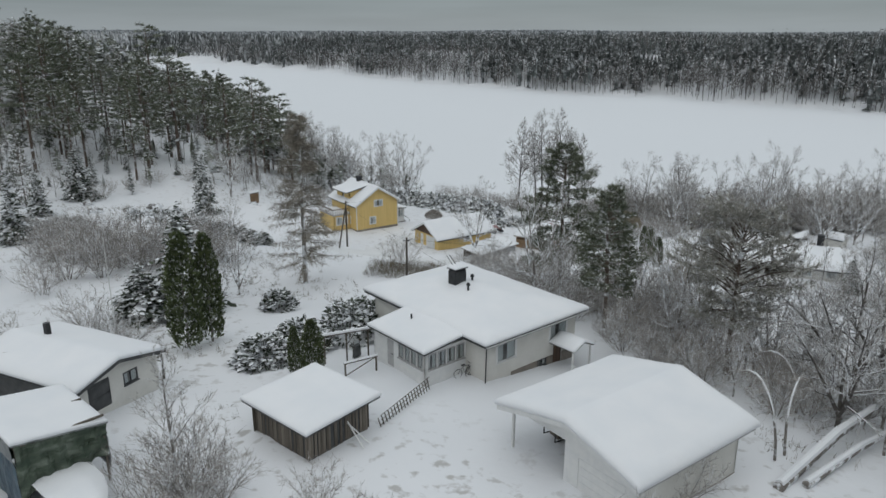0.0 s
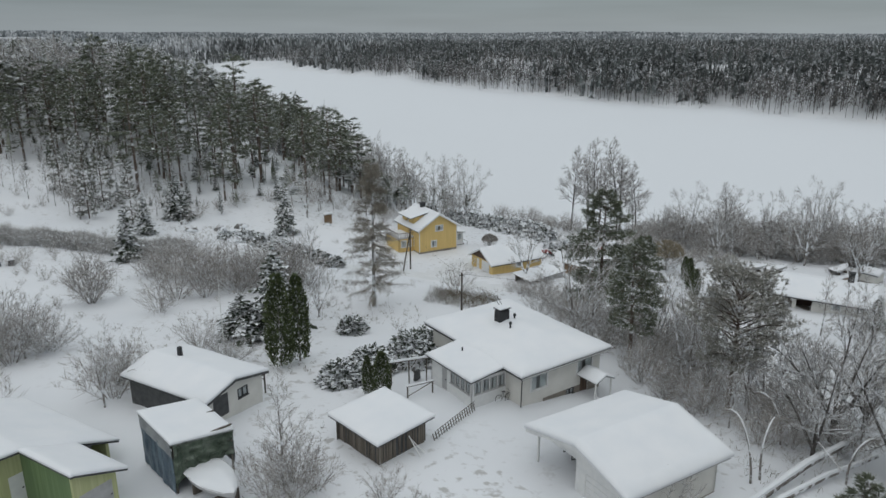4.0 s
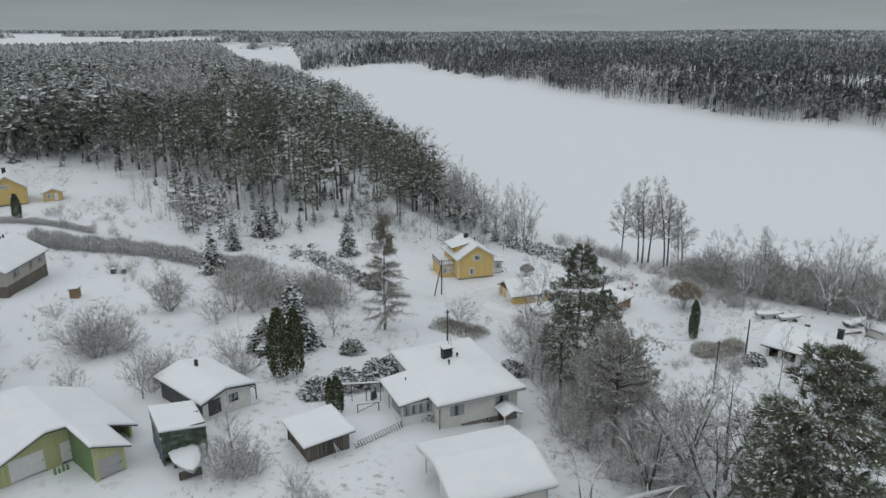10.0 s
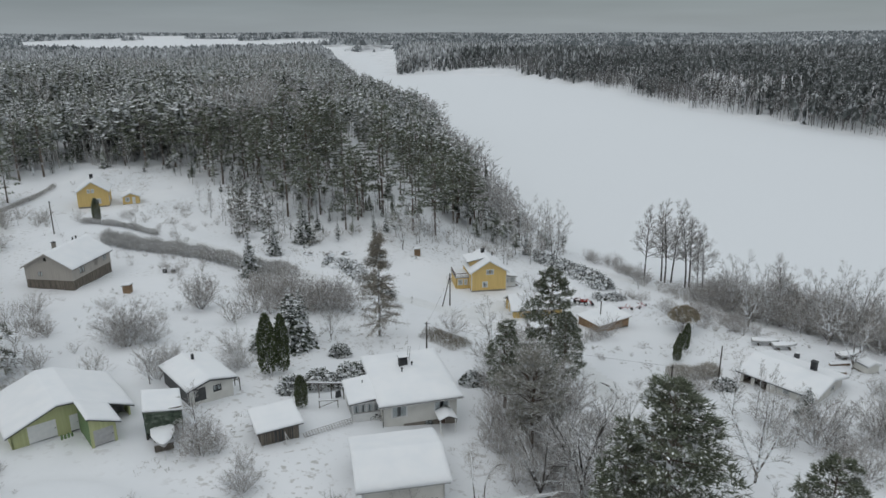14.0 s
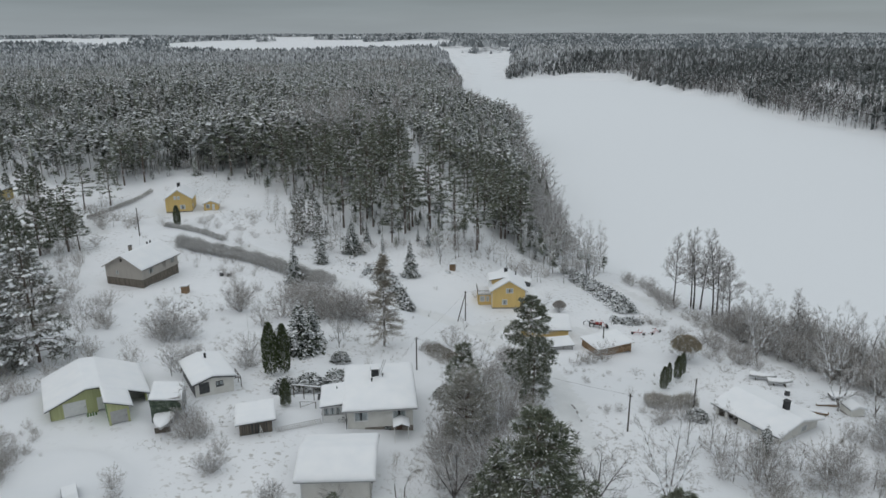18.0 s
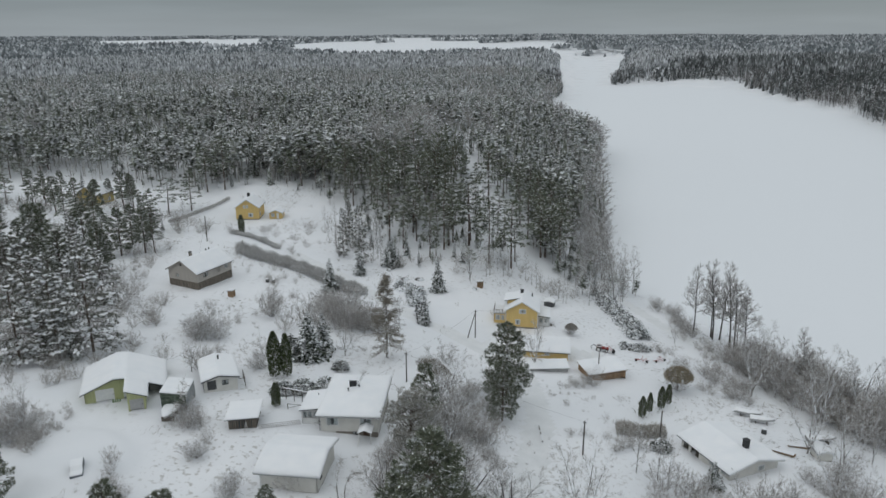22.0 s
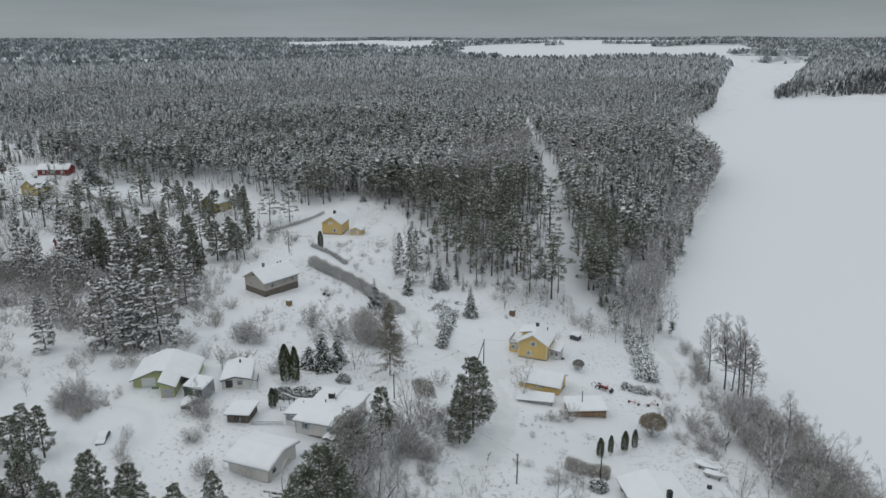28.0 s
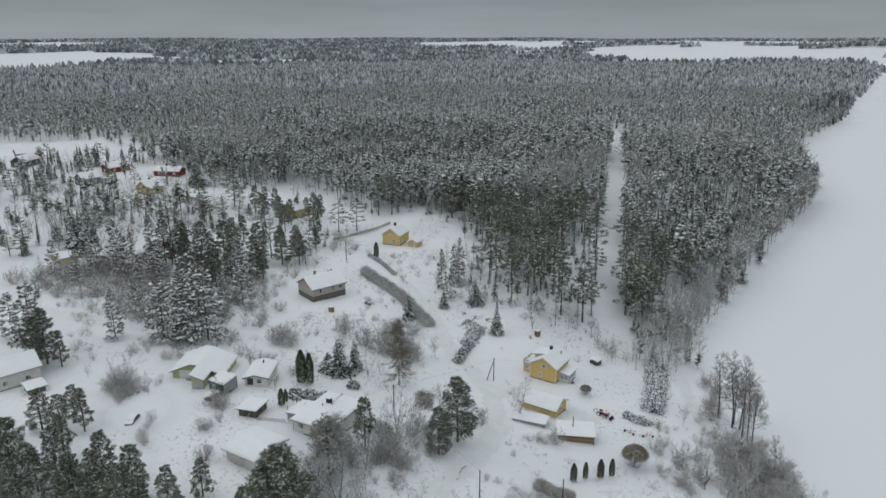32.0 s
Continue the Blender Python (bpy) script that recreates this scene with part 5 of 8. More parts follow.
copse("hazy_distant_woods", "woods along the skyline, haze put into their blue-grey colour", [cone(4, 1)], x, y, g.uniform(12, 21, x.size), g.uniform(2.8, 5.0, x.size), g, DISTANT)

# brush that nobody could count, on the western slope and along the wood's foot
def brush_model(h, r, stems, seed):
    g_ = np.random.default_rng(seed)
    shape, tw, rime = fan_shrub(g_, h, r, stems, 6, 5, 0.022, 1.9)
    q = np.array(shape.f)
    tris = np.concatenate([q[:, [0, 1, 2]], q[:, [0, 2, 3]]])
    v, f, m = layered((np.array(shape.v), tris, 0), (*tw, 0), (*rime, 1))
    return v / h, f, m


def brush_mass(name, label, line, width, count, low, high, seed):
    g_ = np.random.default_rng(seed)
    pts = []
    seg = np.array([math.hypot(bx - ax, by - ay) for (ax, ay), (bx, by) in zip(line, line[1:])])
    for (ax, ay), (bx, by), ln in zip(line, line[1:], seg):
        n = int(count * ln / seg.sum())
        f, o = g_.uniform(0, 1, n), g_.uniform(-0.5, 0.5, n) * width
        pts.append(np.stack([ax + (bx - ax) * f - (by - ay) / ln * o, ay + (by - ay) * f + (bx - ax) / ln * o], 1))
    p = np.concatenate(pts)
    ok = shore_distance(p[:, 0], p[:, 1]) > 0.5
    for hx, hy, hr in ((-155, 29, 9), (-147, -7, 11), (-80, 77, 13), (-122, 119, 10), (-107, 93, 5)):
        ok &= np.hypot(p[:, 0] - hx, p[:, 1] - hy) > hr
    p = p[ok]
    ob = copse(name, label, brush_models, p[:, 0], p[:, 1], g_.uniform(low, high, len(p)), g_.uniform(0.9, 1.3, len(p)), g_, (TWIG, WOODSNOW))
    return tagged(ob, category="brush")


brush_models = [brush_model(4.0, r_, n_, k_) for r_, n_, k_ in ((1.9, 12, 1), (2.4, 14, 2), (1.6, 11, 3))]
brush_mass("slope_brush", "leafless frosted brush on the western slope", WEST, 30, 230, 2.5, 6.5, 17)
brush_mass("slope_brush", "leafless frosted brush above the western slope", WEST_UPPER, 26, 130, 2.5, 6, 18)
brush_mass("meadow_brush", "leafless frosted brush before the grey house", [(-130, 34), (-110, 46), (-96, 60), (-98, 74)], 18, 46, 2, 4.5, 22)
brush_mass("wood_foot_brush", "leafless brush along the wood's foot", [(-12, 153), (-30, 152), (-38, 138), (-52, 127), (-66, 120), (-88, 134)], 9, 42, 1.8, 4.2, 24)
brush_mass("far_brush", "leafless brush between the far houses", [(-110, 84), (-150, 82), (-190, 72), (-230, 40)], 40, 110, 2, 5, 25)
brush_mass("meadow_brush", "leafless frosted brush round the western pines", [(-44, 22), (-52, 30), (-60, 40), (-78, 52), (-92, 62)], 22, 120, 1.6, 4.6, 27)
brush_mass("garden_brush", "leafless frosted brush in the gardens", [(-62, 66), (-52, 84), (-60, 96), (-88, 112), (-104, 122)], 26, 60, 1.0, 3.0, 28)
brush_mass("lane_brush", "leafless frosted brush below the white house", [(12, 78), (16, 70), (22, 66), (26, 58)], 10, 60, 1.2, 3.4, 29)
brush_mass("village_brush", "leafless frosted brush between the western houses", [(-120, 20), (-160, 30), (-200, 20), (-240, 10), (-280, 20)], 70, 260, 2.0, 6.0, 34)
brush_mass("drive_brush", "leafless brush along the western drive", [(-50, 4), (-66, 2), (-90, 4), (-130, -14)], 9, 40, 1.5, 3.5, 26)

# scattered trees of the village's western side
g = np.random.default_rng(21)
HOMES = [(-80, 77, 17), (-122, 119, 18), (-188, 95, 16), (-250, 30, 18), (-290, 36, 18), (-147, -7, 14), (-155, 29, 9), (-278, 0, 16), (-42, -9, 12), (-107, 93, 10), (-100, 100, 14), (-160, 105, 12), (-135, 98, 8)]
n_west, slim_rows = 0, []
while n_west < 270:
    tx, ty = g.uniform(-340, -60), g.uniform(-75, 112)
    if any(math.hypot(tx - hx, ty - hy) < hr for hx, hy, hr in HOMES) or (tx > -150 and -45 < ty < 22) or (tx > -110 and ty > 40) or track_depth(np.array([tx]), np.array([ty]), [(-80, 10), (-140, -30), (-240, -40)], 5)[0] > 0:
        continue
    if tx > -90 and ty > 20 and ty < 40:
        continue
    pick = g.uniform()
    if pick < 0.3:
        used("woodpine", n_west, tx, ty, g.uniform(9, 16), 18, group="pines west of the village", wide=1.45)
    elif pick < 0.5:
        used("slim", n_west, tx, ty, g.uniform(8, 17), 16, group="spruces west of the village", wide=1.35)
    elif pick < 0.85:
        slim_rows.append((tx, ty, g.uniform(6, 11)))
    else:
        slim_rows.append((tx, ty, g.uniform(4, 6)))
    n_west += 1


def birch_model(seed, limbs=9, subs=4, shoots=4, twigs=3, thick=3.0):
    g_ = np.random.default_rng(seed)
    shape, tw, rime = forked(g_, 12.0, 3.6, 0.16, 0.11, limbs, subs, shoots, twigs, 0.75, 0.25, 0.04, thick, 0.06, 0.6)
    q = np.array([f for f in shape.f if len(f) == 4])
    v, f, m = layered((np.array(shape.v), np.concatenate([q[:, [0, 1, 2]], q[:, [0, 2, 3]]]), 0), (*tw, 0), (*rime, 1))
    return v / 12.0, f, m


birch_models = [birch_model(k_) for k_ in (1, 2, 3)]
rows = np.array(slim_rows)
copse("western_birches", "leafless birches scattered west of the village", birch_models, rows[:, 0], rows[:, 1], rows[:, 2], g.uniform(1.1, 1.6, len(rows)), g, (DARKTWIG, WOODSNOW))

# woods between and behind the far houses of the village
g = np.random.default_rng(52)
vx, vy = g.uniform(-345, -166, 1250), g.uniform(-110, 66, 1250)
ok = np.hypot(vx + 250, vy - 60) > 22
for hx, hy, hr in ((-250, 30, 13), (-236, 24, 9), (-287, 36, 15), (-272, 28, 10), (-278, 0, 12), (-264, -6, 8), (-310, 8, 12), (-296, 4, 8), (-181, 85, 22), (-335, -40, 13), (-372, -42, 14), (-155, 29, 10)):
    ok &= np.hypot(vx - hx, vy - hy) > hr
ok &= track_depth(vx, vy, [(-80, 10), (-140, -30), (-240, -40)], 5) <= 0
ok &= track_depth(vx, vy, [(-229, 48), (-200, 60), (-170, 78)], 9) <= 0
ok &= np.sin(vx * 0.05 + 1) * np.sin(vy * 0.07) > -0.55
vx, vy = vx[ok], vy[ok]
fir = g.uniform(0, 1, vx.size) < 0.3
copse("village_woods", "snow-dusted conifers between the far houses", mid_models[0] + mid_models[1], vx[fir], vy[fir], g.uniform(7, 15, fir.sum()), g.uniform(0.95, 1.35, fir.sum()), g, NEAR_MATS)
copse("village_birches", "leafless birches and brush between the far houses", [birch_model(k_, 8, 3, 2, 2, 5.0) for k_ in (4, 5, 6)], vx[~fir], vy[~fir], g.uniform(4, 9, (~fir).sum()), g.uniform(0.9, 1.3, (~fir).sum()), g, (DARKTWIG, WOODSNOW))

# low bushes over the meadows
g = np.random.default_rng(44)
n_low = 0
while n_low < 215:
    tx, ty = g.uniform(-150, 75), g.uniform(10, 150)
    clear = [(3, 54, 13), (-6, 40, 6), (11, 38, 9), (-22, 44, 10), (-24, 32, 10), (0, 28, 13), (4, 115, 17), (10, 128, 13), (-10, 108, 10), (-80, 78, 10), (-122, 119, 10), (55, 96, 12), (22, 112, 7), (8, 20, 9)]
    if any(math.hypot(tx - cx, ty - cy) < r for cx, cy, r in clear) or shore_distance(np.array([tx]), np.array([ty]))[0] < 2 or any(track_depth(np.array([tx]), np.array([ty]), line, half + 1)[0] > 0 for line, half in ROADS):
        continue
    if math.sin(tx * 0.11) * math.sin(ty * 0.13 + 0.6) < -0.15:
        continue
    used("small", n_low, tx, ty, g.uniform(0.9, 2.4), 2, group="low bushes on the meadows", wide=1.2)
    n_low += 1
brush_mass("lane_tufts", "low frosted brush poking through the snow by the lane", [(24, 64), (29, 72), (36, 80), (44, 88)], 16, 46, 0.4, 1.1, 31)
brush_mass("lane_tufts", "low frosted brush on the lane's bank", [(12, 100), (20, 98), (28, 90)], 11, 26, 0.4, 1.1, 32)
brush_mass("yard_brush", "leafless frosted brush before the sheds", [(16.3, 98.0), (18.6, 102.4), (18.8, 106.4)], 3, 14, 1.0, 2.4, 41)
brush_mass("yard_brush", "leafless frosted brush by the parked tractor", [(18.5, 131.5), (20.8, 136.2), (24, 134)], 3, 14, 1.0, 2.6, 42)
brush_mass("clearing_brush", "low frosted brush round the tall shrub", [(-32, 20), (-27, 19), (-24.5, 11)], 6, 42, 0.7, 1.8, 43)
brush_mass("bank_brush", "leafless brush between the yard and the lake trees", [(37, 120), (43, 127), (36, 138), (24, 148), (14, 160)], 6, 60, 1.2, 3.2, 44)
brush_mass("lane_tufts", "low frosted brush on the white meadow", [(-60, 60), (-40, 70), (-20, 84), (-30, 104)], 20, 40, 0.4, 1.2, 33)

# ---------------------------------------------------------------- building helpers
def roof_sheet(xs_, ys_, zf, thick, drop=0.0):
    """A roof slab over a plan grid, following zf(x, y)."""
    xs_, ys_ = list(xs_), list(ys_)
    n, m = len(xs_), len(ys_)
    top = [(x, y, zf(x, y) - drop) for x in xs_ for y in ys_]
    s = Shape()
    s.v = top + [(x, y, z - thick) for x, y, z in top]
    k = n * m
    for i in range(n - 1):
        for j in range(m - 1):
            a, b, c, d = i * m + j, (i + 1) * m + j, (i + 1) * m + j + 1, i * m + j + 1
            s.f += [(a, b, c, d), (d + k, c + k, b + k, a + k)]
    for i in range(n - 1):
        for j in (0, m - 1):
            a, b = i * m + j, (i + 1) * m + j
            s.f.append((a, a + k, b + k, b))
    for j in range(m - 1):
        for i in (0, n - 1):
            a, b = i * m + j, i * m + j + 1
            s.f.append((a, a + k, b + k, b))
    return s


def cuts(a, b, step, extra=()):
    n = max(2, int(round((b - a) / step)))
    c = {round(a + (b - a) * i / n, 4) for i in range(n + 1)} | {round(a + e, 4) for e in (0.06, 0.18, 0.4)} | {round(b - e, 4) for e in (0.06, 0.18, 0.4)} | {e for e in extra if a < e < b}
    return sorted(c)


def snow_cover(parent, x0, x1, y0, y1, zf, deep, ridge_x=(), ridge_y=(), step=0.7, name="snow", seed=0):
    """A soft layer of snow on a roof: full depth inside, rounded off at the edges."""
    def zs(x, y):
        e = max(0.0, min(x - x0, x1 - x, y - y0, y1 - y))
        soft = min(1.0, 0.45 + 0.55 * math.sqrt(min(1.0, e / 0.4)))
        v = noise.noise(Vector((x * 0.5 + seed, y * 0.5, seed))) * 0.16 + noise.noise(Vector((x * 1.9, y * 1.9 + seed, 3))) * 0.05
        return zf(x, y) + deep * soft * (1 + v)
    xx, yy = cuts(x0, x1, step, ridge_x), cuts(y0, y1, step, ridge_y)
    s = roof_sheet(xx, yy, zs, 0)
    n, m = len(xx), len(yy)
    low = [(x, y, zf(x, y) + 0.004) for x in xx for y in yy]
    s.v = s.v[:n * m] + low
    return part(name, s, ROOF_SNOW, parent, "thick smooth snow" if name == "snow" else "", smooth=True)


def window(parent, x, y, z, w, h, side=0, bars=1, frame_mat=None, depth=0.14, name="window"):
    """A window in an opening: frame with mullions, and panes. side: degrees by which its wall is turned; x, y, z: the middle of its foot."""
    f = 0.07
    edges = [-w / 2 + w * k / (bars + 1) for k in range(bars + 2)]
    lights = [(a + (f if k == 0 else 0.03), d - (f if k == bars else 0.03)) for k, (a, d) in enumerate(zip(edges, edges[1:]))]
    s = Shape().plate([(-w / 2, 0), (w / 2, 0), (w / 2, h), (-w / 2, h)], [[(a, f), (d, f), (d, h - f), (a, h - f)] for a, d in lights], -0.03, 0.06)
    win = part(name, s, frame_mat or WHITEPAINT, parent, m=pose(x, y, z, 0, 0, side))
    part("sill", Shape().box(-w / 2 - 0.05, w / 2 + 0.05, -0.12, -0.032, -0.05, 0.0), frame_mat or WHITEPAINT, win)
    if frame_mat in (None, WHITEPAINT):
        e = 0.1
        part("casing", Shape().plate([(-w / 2 - e, -e), (w / 2 + e, -e), (w / 2 + e, h + e), (-w / 2 - e, h + e)], [[(-w / 2, 0), (w / 2, 0), (w / 2, h), (-w / 2, h)]], -0.03, -0.003), WHITEPAINT, win)
    p = Shape().box(-w / 2 + f, w / 2 - f, 0.012, 0.02, f, h - f)
    pane = part("pane", p, GLASS, win)
    pane.visible_shadow = False
    # curtains added behind the glass of every window so dark panes read pale
    for a, c in ((-0.48, -0.12), (0.1, 0.48)):
        part("added_curtain", Shape().box(a * w, c * w, 0.1, 0.115, 0.04, h - 0.04), CLOTH, win)
    return win


def door(parent, x, y, z, w, h, side=0, mat=None, handle=True, name="door", ribs=0):
    s = Shape().box(-w / 2, w / 2, 0.02, 0.08, 0, h)
    if not ribs:
        s.box(-w / 2 + 0.12, w / 2 - 0.12, 0.005, 0.02, 0.15, h * 0.45).box(-w / 2 + 0.12, w / 2 - 0.12, 0.005, 0.02, h * 0.52, h - 0.15)
    d = part(name, s, mat or WHITEPAINT, parent, m=pose(x, y, z, 0, 0, side))
    for k in range(ribs):
        part("panel", Shape().box(-w / 2 + 0.05, w / 2 - 0.05, 0.0, 0.019, h * (k + 0.12) / ribs, h * (k + 0.88) / ribs), mat or WHITEPAINT, d)
    if handle:
        part("handle", Shape().box(w / 2 - 0.14, w / 2 - 0.1, -0.05, 0.02, h * 0.47, h * 0.5).box(w / 2 - 0.22, w / 2 - 0.1, -0.06, -0.04, h * 0.47, h * 0.5), DARK, d)
    return d


def wall(parent, outline, holes, at, side, mat, thick=0.22, label=""):
    """A wall whose outer face stands on a line from `at`, running along its own x; holes are x0, x1, z0, z1."""
    s = Shape().plate(outline, [[(a, c), (b, c), (b, d), (a, d)] for a, b, c, d in holes], 0, thick)
    return part("wall", s, mat, parent, label, m=pose(*at, 0, 0, side))


def chimney(parent, x, y, z0, z1, w=0.6, d=0.6, mat=None, cap=True, snow=True):
    c = part("chimney", Shape().box(-w / 2, w / 2, -d / 2, d / 2, z0, z1), mat or DARK, parent, m=pose(x, y, 0))
    if cap:
        part("chimney_cap", Shape().box(-w / 2 - 0.08, w / 2 + 0.08, -d / 2 - 0.08, d / 2 + 0.08, z1 + 0.12, z1 + 0.17)
             .box(-w / 2, -w / 2 + 0.06, -d / 2, d / 2, z1, z1 + 0.12).box(w / 2 - 0.06, w / 2, -d / 2, d / 2, z1, z1 + 0.12), DARK, c)
    return c


def openings_on(items, side):
    return [(x - w / 2, x + w / 2, z, z + h) for s, x, z, w, h, k in items if s == side]


def gabled(name, label, x, y, z, angle, w, d, eave, ridge, mat, items=(), plinth=0.5, over=0.45, chim=None, snow=0.3, gable_mat=None, frame_mat=None, group="", category="house", plinth_mat=None, roof_mat=None, sink=1.2, ridge_at=0.5):
    """A house with gables at its front (local y = 0) and back. items: side f, b, l or r, place along it, foot, width, height, kind."""
    t = thing(name, x, y, z, angle, label, category, group)
    th = 0.22
    mid = w * ridge_at
    zf = lambda px, py: eave + (ridge - eave) * ((px / mid) if px < mid else ((w - px) / (w - mid)))
    low = plinth
    cutg = (lambda lo: [(0, lo), (w, lo), (w, eave - 0.02), (mid, ridge - 0.02), (0, eave - 0.02)])
    if gable_mat:
        wall(t, [(0, low), (w, low), (w, eave - 0.02), (0, eave - 0.02)], openings_on(items, "f"), (0, 0, 0), 0, mat)
        part("gable", Shape().plate([(0, eave - 0.02), (w, eave - 0.02), (mid, ridge - 0.02)], [], -0.02, th - 0.02), gable_mat, t)
    else:
        wall(t, cutg(low), openings_on(items, "f"), (0, 0, 0), 0, mat)
    back = [(w - b, w - a, c, e) for a, b, c, e in openings_on(items, "b")]
    wall(t, [(0, low), (w, low), (w, eave - 0.02), (w - mid, ridge - 0.02), (0, eave - 0.02)], openings_on(items, "b"), (w, d, 0), 180, mat)
    box_ = [(th, low), (d - th, low), (d - th, eave - 0.02), (th, eave - 0.02)]
    wall(t, box_, openings_on(items, "r"), (w, 0, 0), 90, mat)
    wall(t, box_, openings_on(items, "l"), (0, d, 0), -90, mat)
    if plinth + sink > 0:
        part("plinth", Shape().box(0.03, w - 0.03, 0.03, d - 0.03, -sink, plinth), plinth_mat or PLINTH, t)
    for s, px, pz, pw, ph, k in items:
        sx, sy, ang = {"f": (px, 0, 0), "b": (w - px, d, 180), "r": (w, px, 90), "l": (0, d - px, -90)}[s]
        if k == "door":
            door(t, sx, sy, pz, pw, ph, ang, frame_mat)
        elif k == "garage":
            door(t, sx, sy, pz, pw, ph, ang, WHITEPAINT, name="garage_door", ribs=6)
        elif k == "wide":
            window(t, sx, sy, pz, pw, ph, ang, 2, frame_mat)
        elif k != "gap":
            window(t, sx, sy, pz, pw, ph, ang, 1, frame_mat)
    r = part("roof", roof_sheet(sorted({-over, mid, w + over}), [-over, d + over], zf, 0.16, -0.02), roof_mat or DARK, t)
    for yy in (-over - 0.03, d + over):
        fascia = Shape().plate([(-over, zf(-over, 0) - 0.2), (mid, ridge - 0.2), (w + over, zf(w + over, 0) - 0.2), (w + over, zf(w + over, 0) + 0.03), (mid, ridge + 0.03), (-over, zf(-over, 0) + 0.03)], [], yy, yy + 0.03)
        part("bargeboard", fascia, frame_mat or WHITEPAINT, t)
    if snow:
        snow_cover(r, -over - 0.05, w + over + 0.05, -over - 0.05, d + over + 0.05, lambda a, b: zf(a, b) + 0.02, snow, ridge_x=(mid,), seed=x)
    for c in (chim or []):
        chimney(t, *c)
    return t


# ---------------------------------------------------------------- the white house
def white_house():
    t = thing("white_house", 3.9, 46.9, 0, 38.5, "low white-rendered house with a snow-covered hipped roof and glazed porch", "house")
    W, D, o = 10.3, 14.0, 0.6
    ez, rz = 18.55, 19.55
    top = ez - 0.06
    front = [(1.6, 3.4, 16.65, 18.15), (6.9, 8.7, 16.75, 18.2), (5.7, 6.6, 15.05, 15.6), (7.35, 8.25, 14.75, 16.7)]
    w_, d_ = W - 2 * o, D - 2 * o
    shift = lambda hs: [(a - o, b - o, c, e) for a, b, c, e in hs]
    wall(t, [(0, 14.0), (w_, 14.0), (w_, top), (0, top)], shift(front), (o, o, 0), 0, RENDERED)
    right = [(1.5, 2.9, 16.9, 18.1), (6.0, 7.4, 16.9, 18.1), (9.5, 10.6, 16.9, 18.1)]
    wall(t, [(0.22, 13.2), (d_ - 0.22, 13.2), (d_ - 0.22, top), (0.22, top)], right, (W - o, o, 0), 90, RENDERED)
    wall(t, [(0, 13.2), (w_, 13.2), (w_, top), (0, top)], [(2, 3.5, 16.9, 18.1)], (W - o, D - o, 0), 180, RENDERED)
    wall(t, [(0.22, 13.2), (d_ - 0.22, 13.2), (d_ - 0.22, top), (0.22, top)], [], (o, D - o, 0), -90, RENDERED)
    part("plinth", Shape().box(o + 2.4, 5.68, o - 0.03, o - 0.002, 13.4, 15.6).box(5.68, 6.62, o - 0.03, o - 0.002, 13.4, 15.0).box(6.62, 7.32, o - 0.03, o - 0.002, 13.4, 15.6).box(8.28, W - o + 0.03, o - 0.03, o - 0.002, 13.4, 15.6).box(W - o, W - o + 0.03, o, D - o, 13, 14.75), PLINTH, t, "brown stained basement band")
    window(t, 2.5, o, 16.65, 1.8, 1.5, 0, 0)
    window(t, 7.8, o, 16.75, 1.8, 1.45, 0, 0)
    window(t, 6.15, o, 15.05, 0.9, 0.55, 0, 1, CHARCOAL)
    door(t, 7.8, o, 14.75, 0.9, 1.95, 0, BROWNGABLE)
    for yy in (2.2, 6.7, 10.05):
        window(t, W - o, o + yy, 16.9, 1.35, 1.2, 90, 1)
    window(t, W - o - 2.75, D - o, 16.9, 1.5, 1.2, 180, 1)
    slope = (rz - ez) / (W / 2)
    zf = lambda x, y: ez + slope * max(0.0, min(x, W - x, (y) , (D - y), W / 2))
    mids = [W / 2]
    r = part("roof", roof_sheet(cuts(0, W, 1.0, mids), cuts(0, D, 1.0), zf, 0.2), CHARCOAL, t)
    snow_cover(r, -0.08, W + 0.08, -0.08, D + 0.08, lambda x, y: zf(min(max(x, 0), W), min(max(y, 0), D)) + 0.004, 0.36, seed=4)
    part("gutter", Shape().tube([(0, -0.1, ez - 0.12), (W, -0.1, ez - 0.12)], 0.07, 6).tube([(W + 0.1, 0, ez - 0.12), (W + 0.1, D, ez - 0.12)], 0.07, 6), GREYPAINT, t)
    part("downpipe", Shape().tube([(0.45, 0.0, ez - 0.15), (0.45, 0.42, ez - 0.5), (0.45, 0.46, 15.6)], 0.05, 6), DARK, t)
    # porch
    px0, px1, py0, py1 = -3.0, 0.6, 2.6, 8.4
    pe, pr = 18.15, 18.6
    zp = lambda x, y: pe + (pr - pe) * (min(max(x, px0 - 0.3), px1) - px0 + 0.3) / (px1 - px0 + 0.3)
    porch_open = [(0.25 + 0.82 * k, 0.98 + 0.82 * k, 16.75, 17.85) for k in range(4)]
    wall(t, [(0, 15.4), (px1 - px0, 15.4), (px1 - px0, pe - 0.08), (0, pe - 0.08)], porch_open, (px0, py0, 0), 0, WHITEPAINT, 0.14, "white boarded porch wall")
    side_open = [(2.9 + 0.7 * k, 3.5 + 0.7 * k, 16.75, 17.85) for k in range(4)] + [(1.6, 2.35, 15.75, 17.75)]
    wall(t, [(0, 15.4), (py1 - py0, 15.4), (py1 - py0, pe - 0.08), (0, pe - 0.08)], side_open, (px0, py1, 0), -90, WHITEPAINT, 0.14, "white boarded porch wall")
    wall(t, [(0, 15.4), (px1 - px0, 15.4), (px1 - px0, pe - 0.08), (0, pe - 0.08)], [], (px1, py1, 0), 180, WHITEPAINT, 0.14)
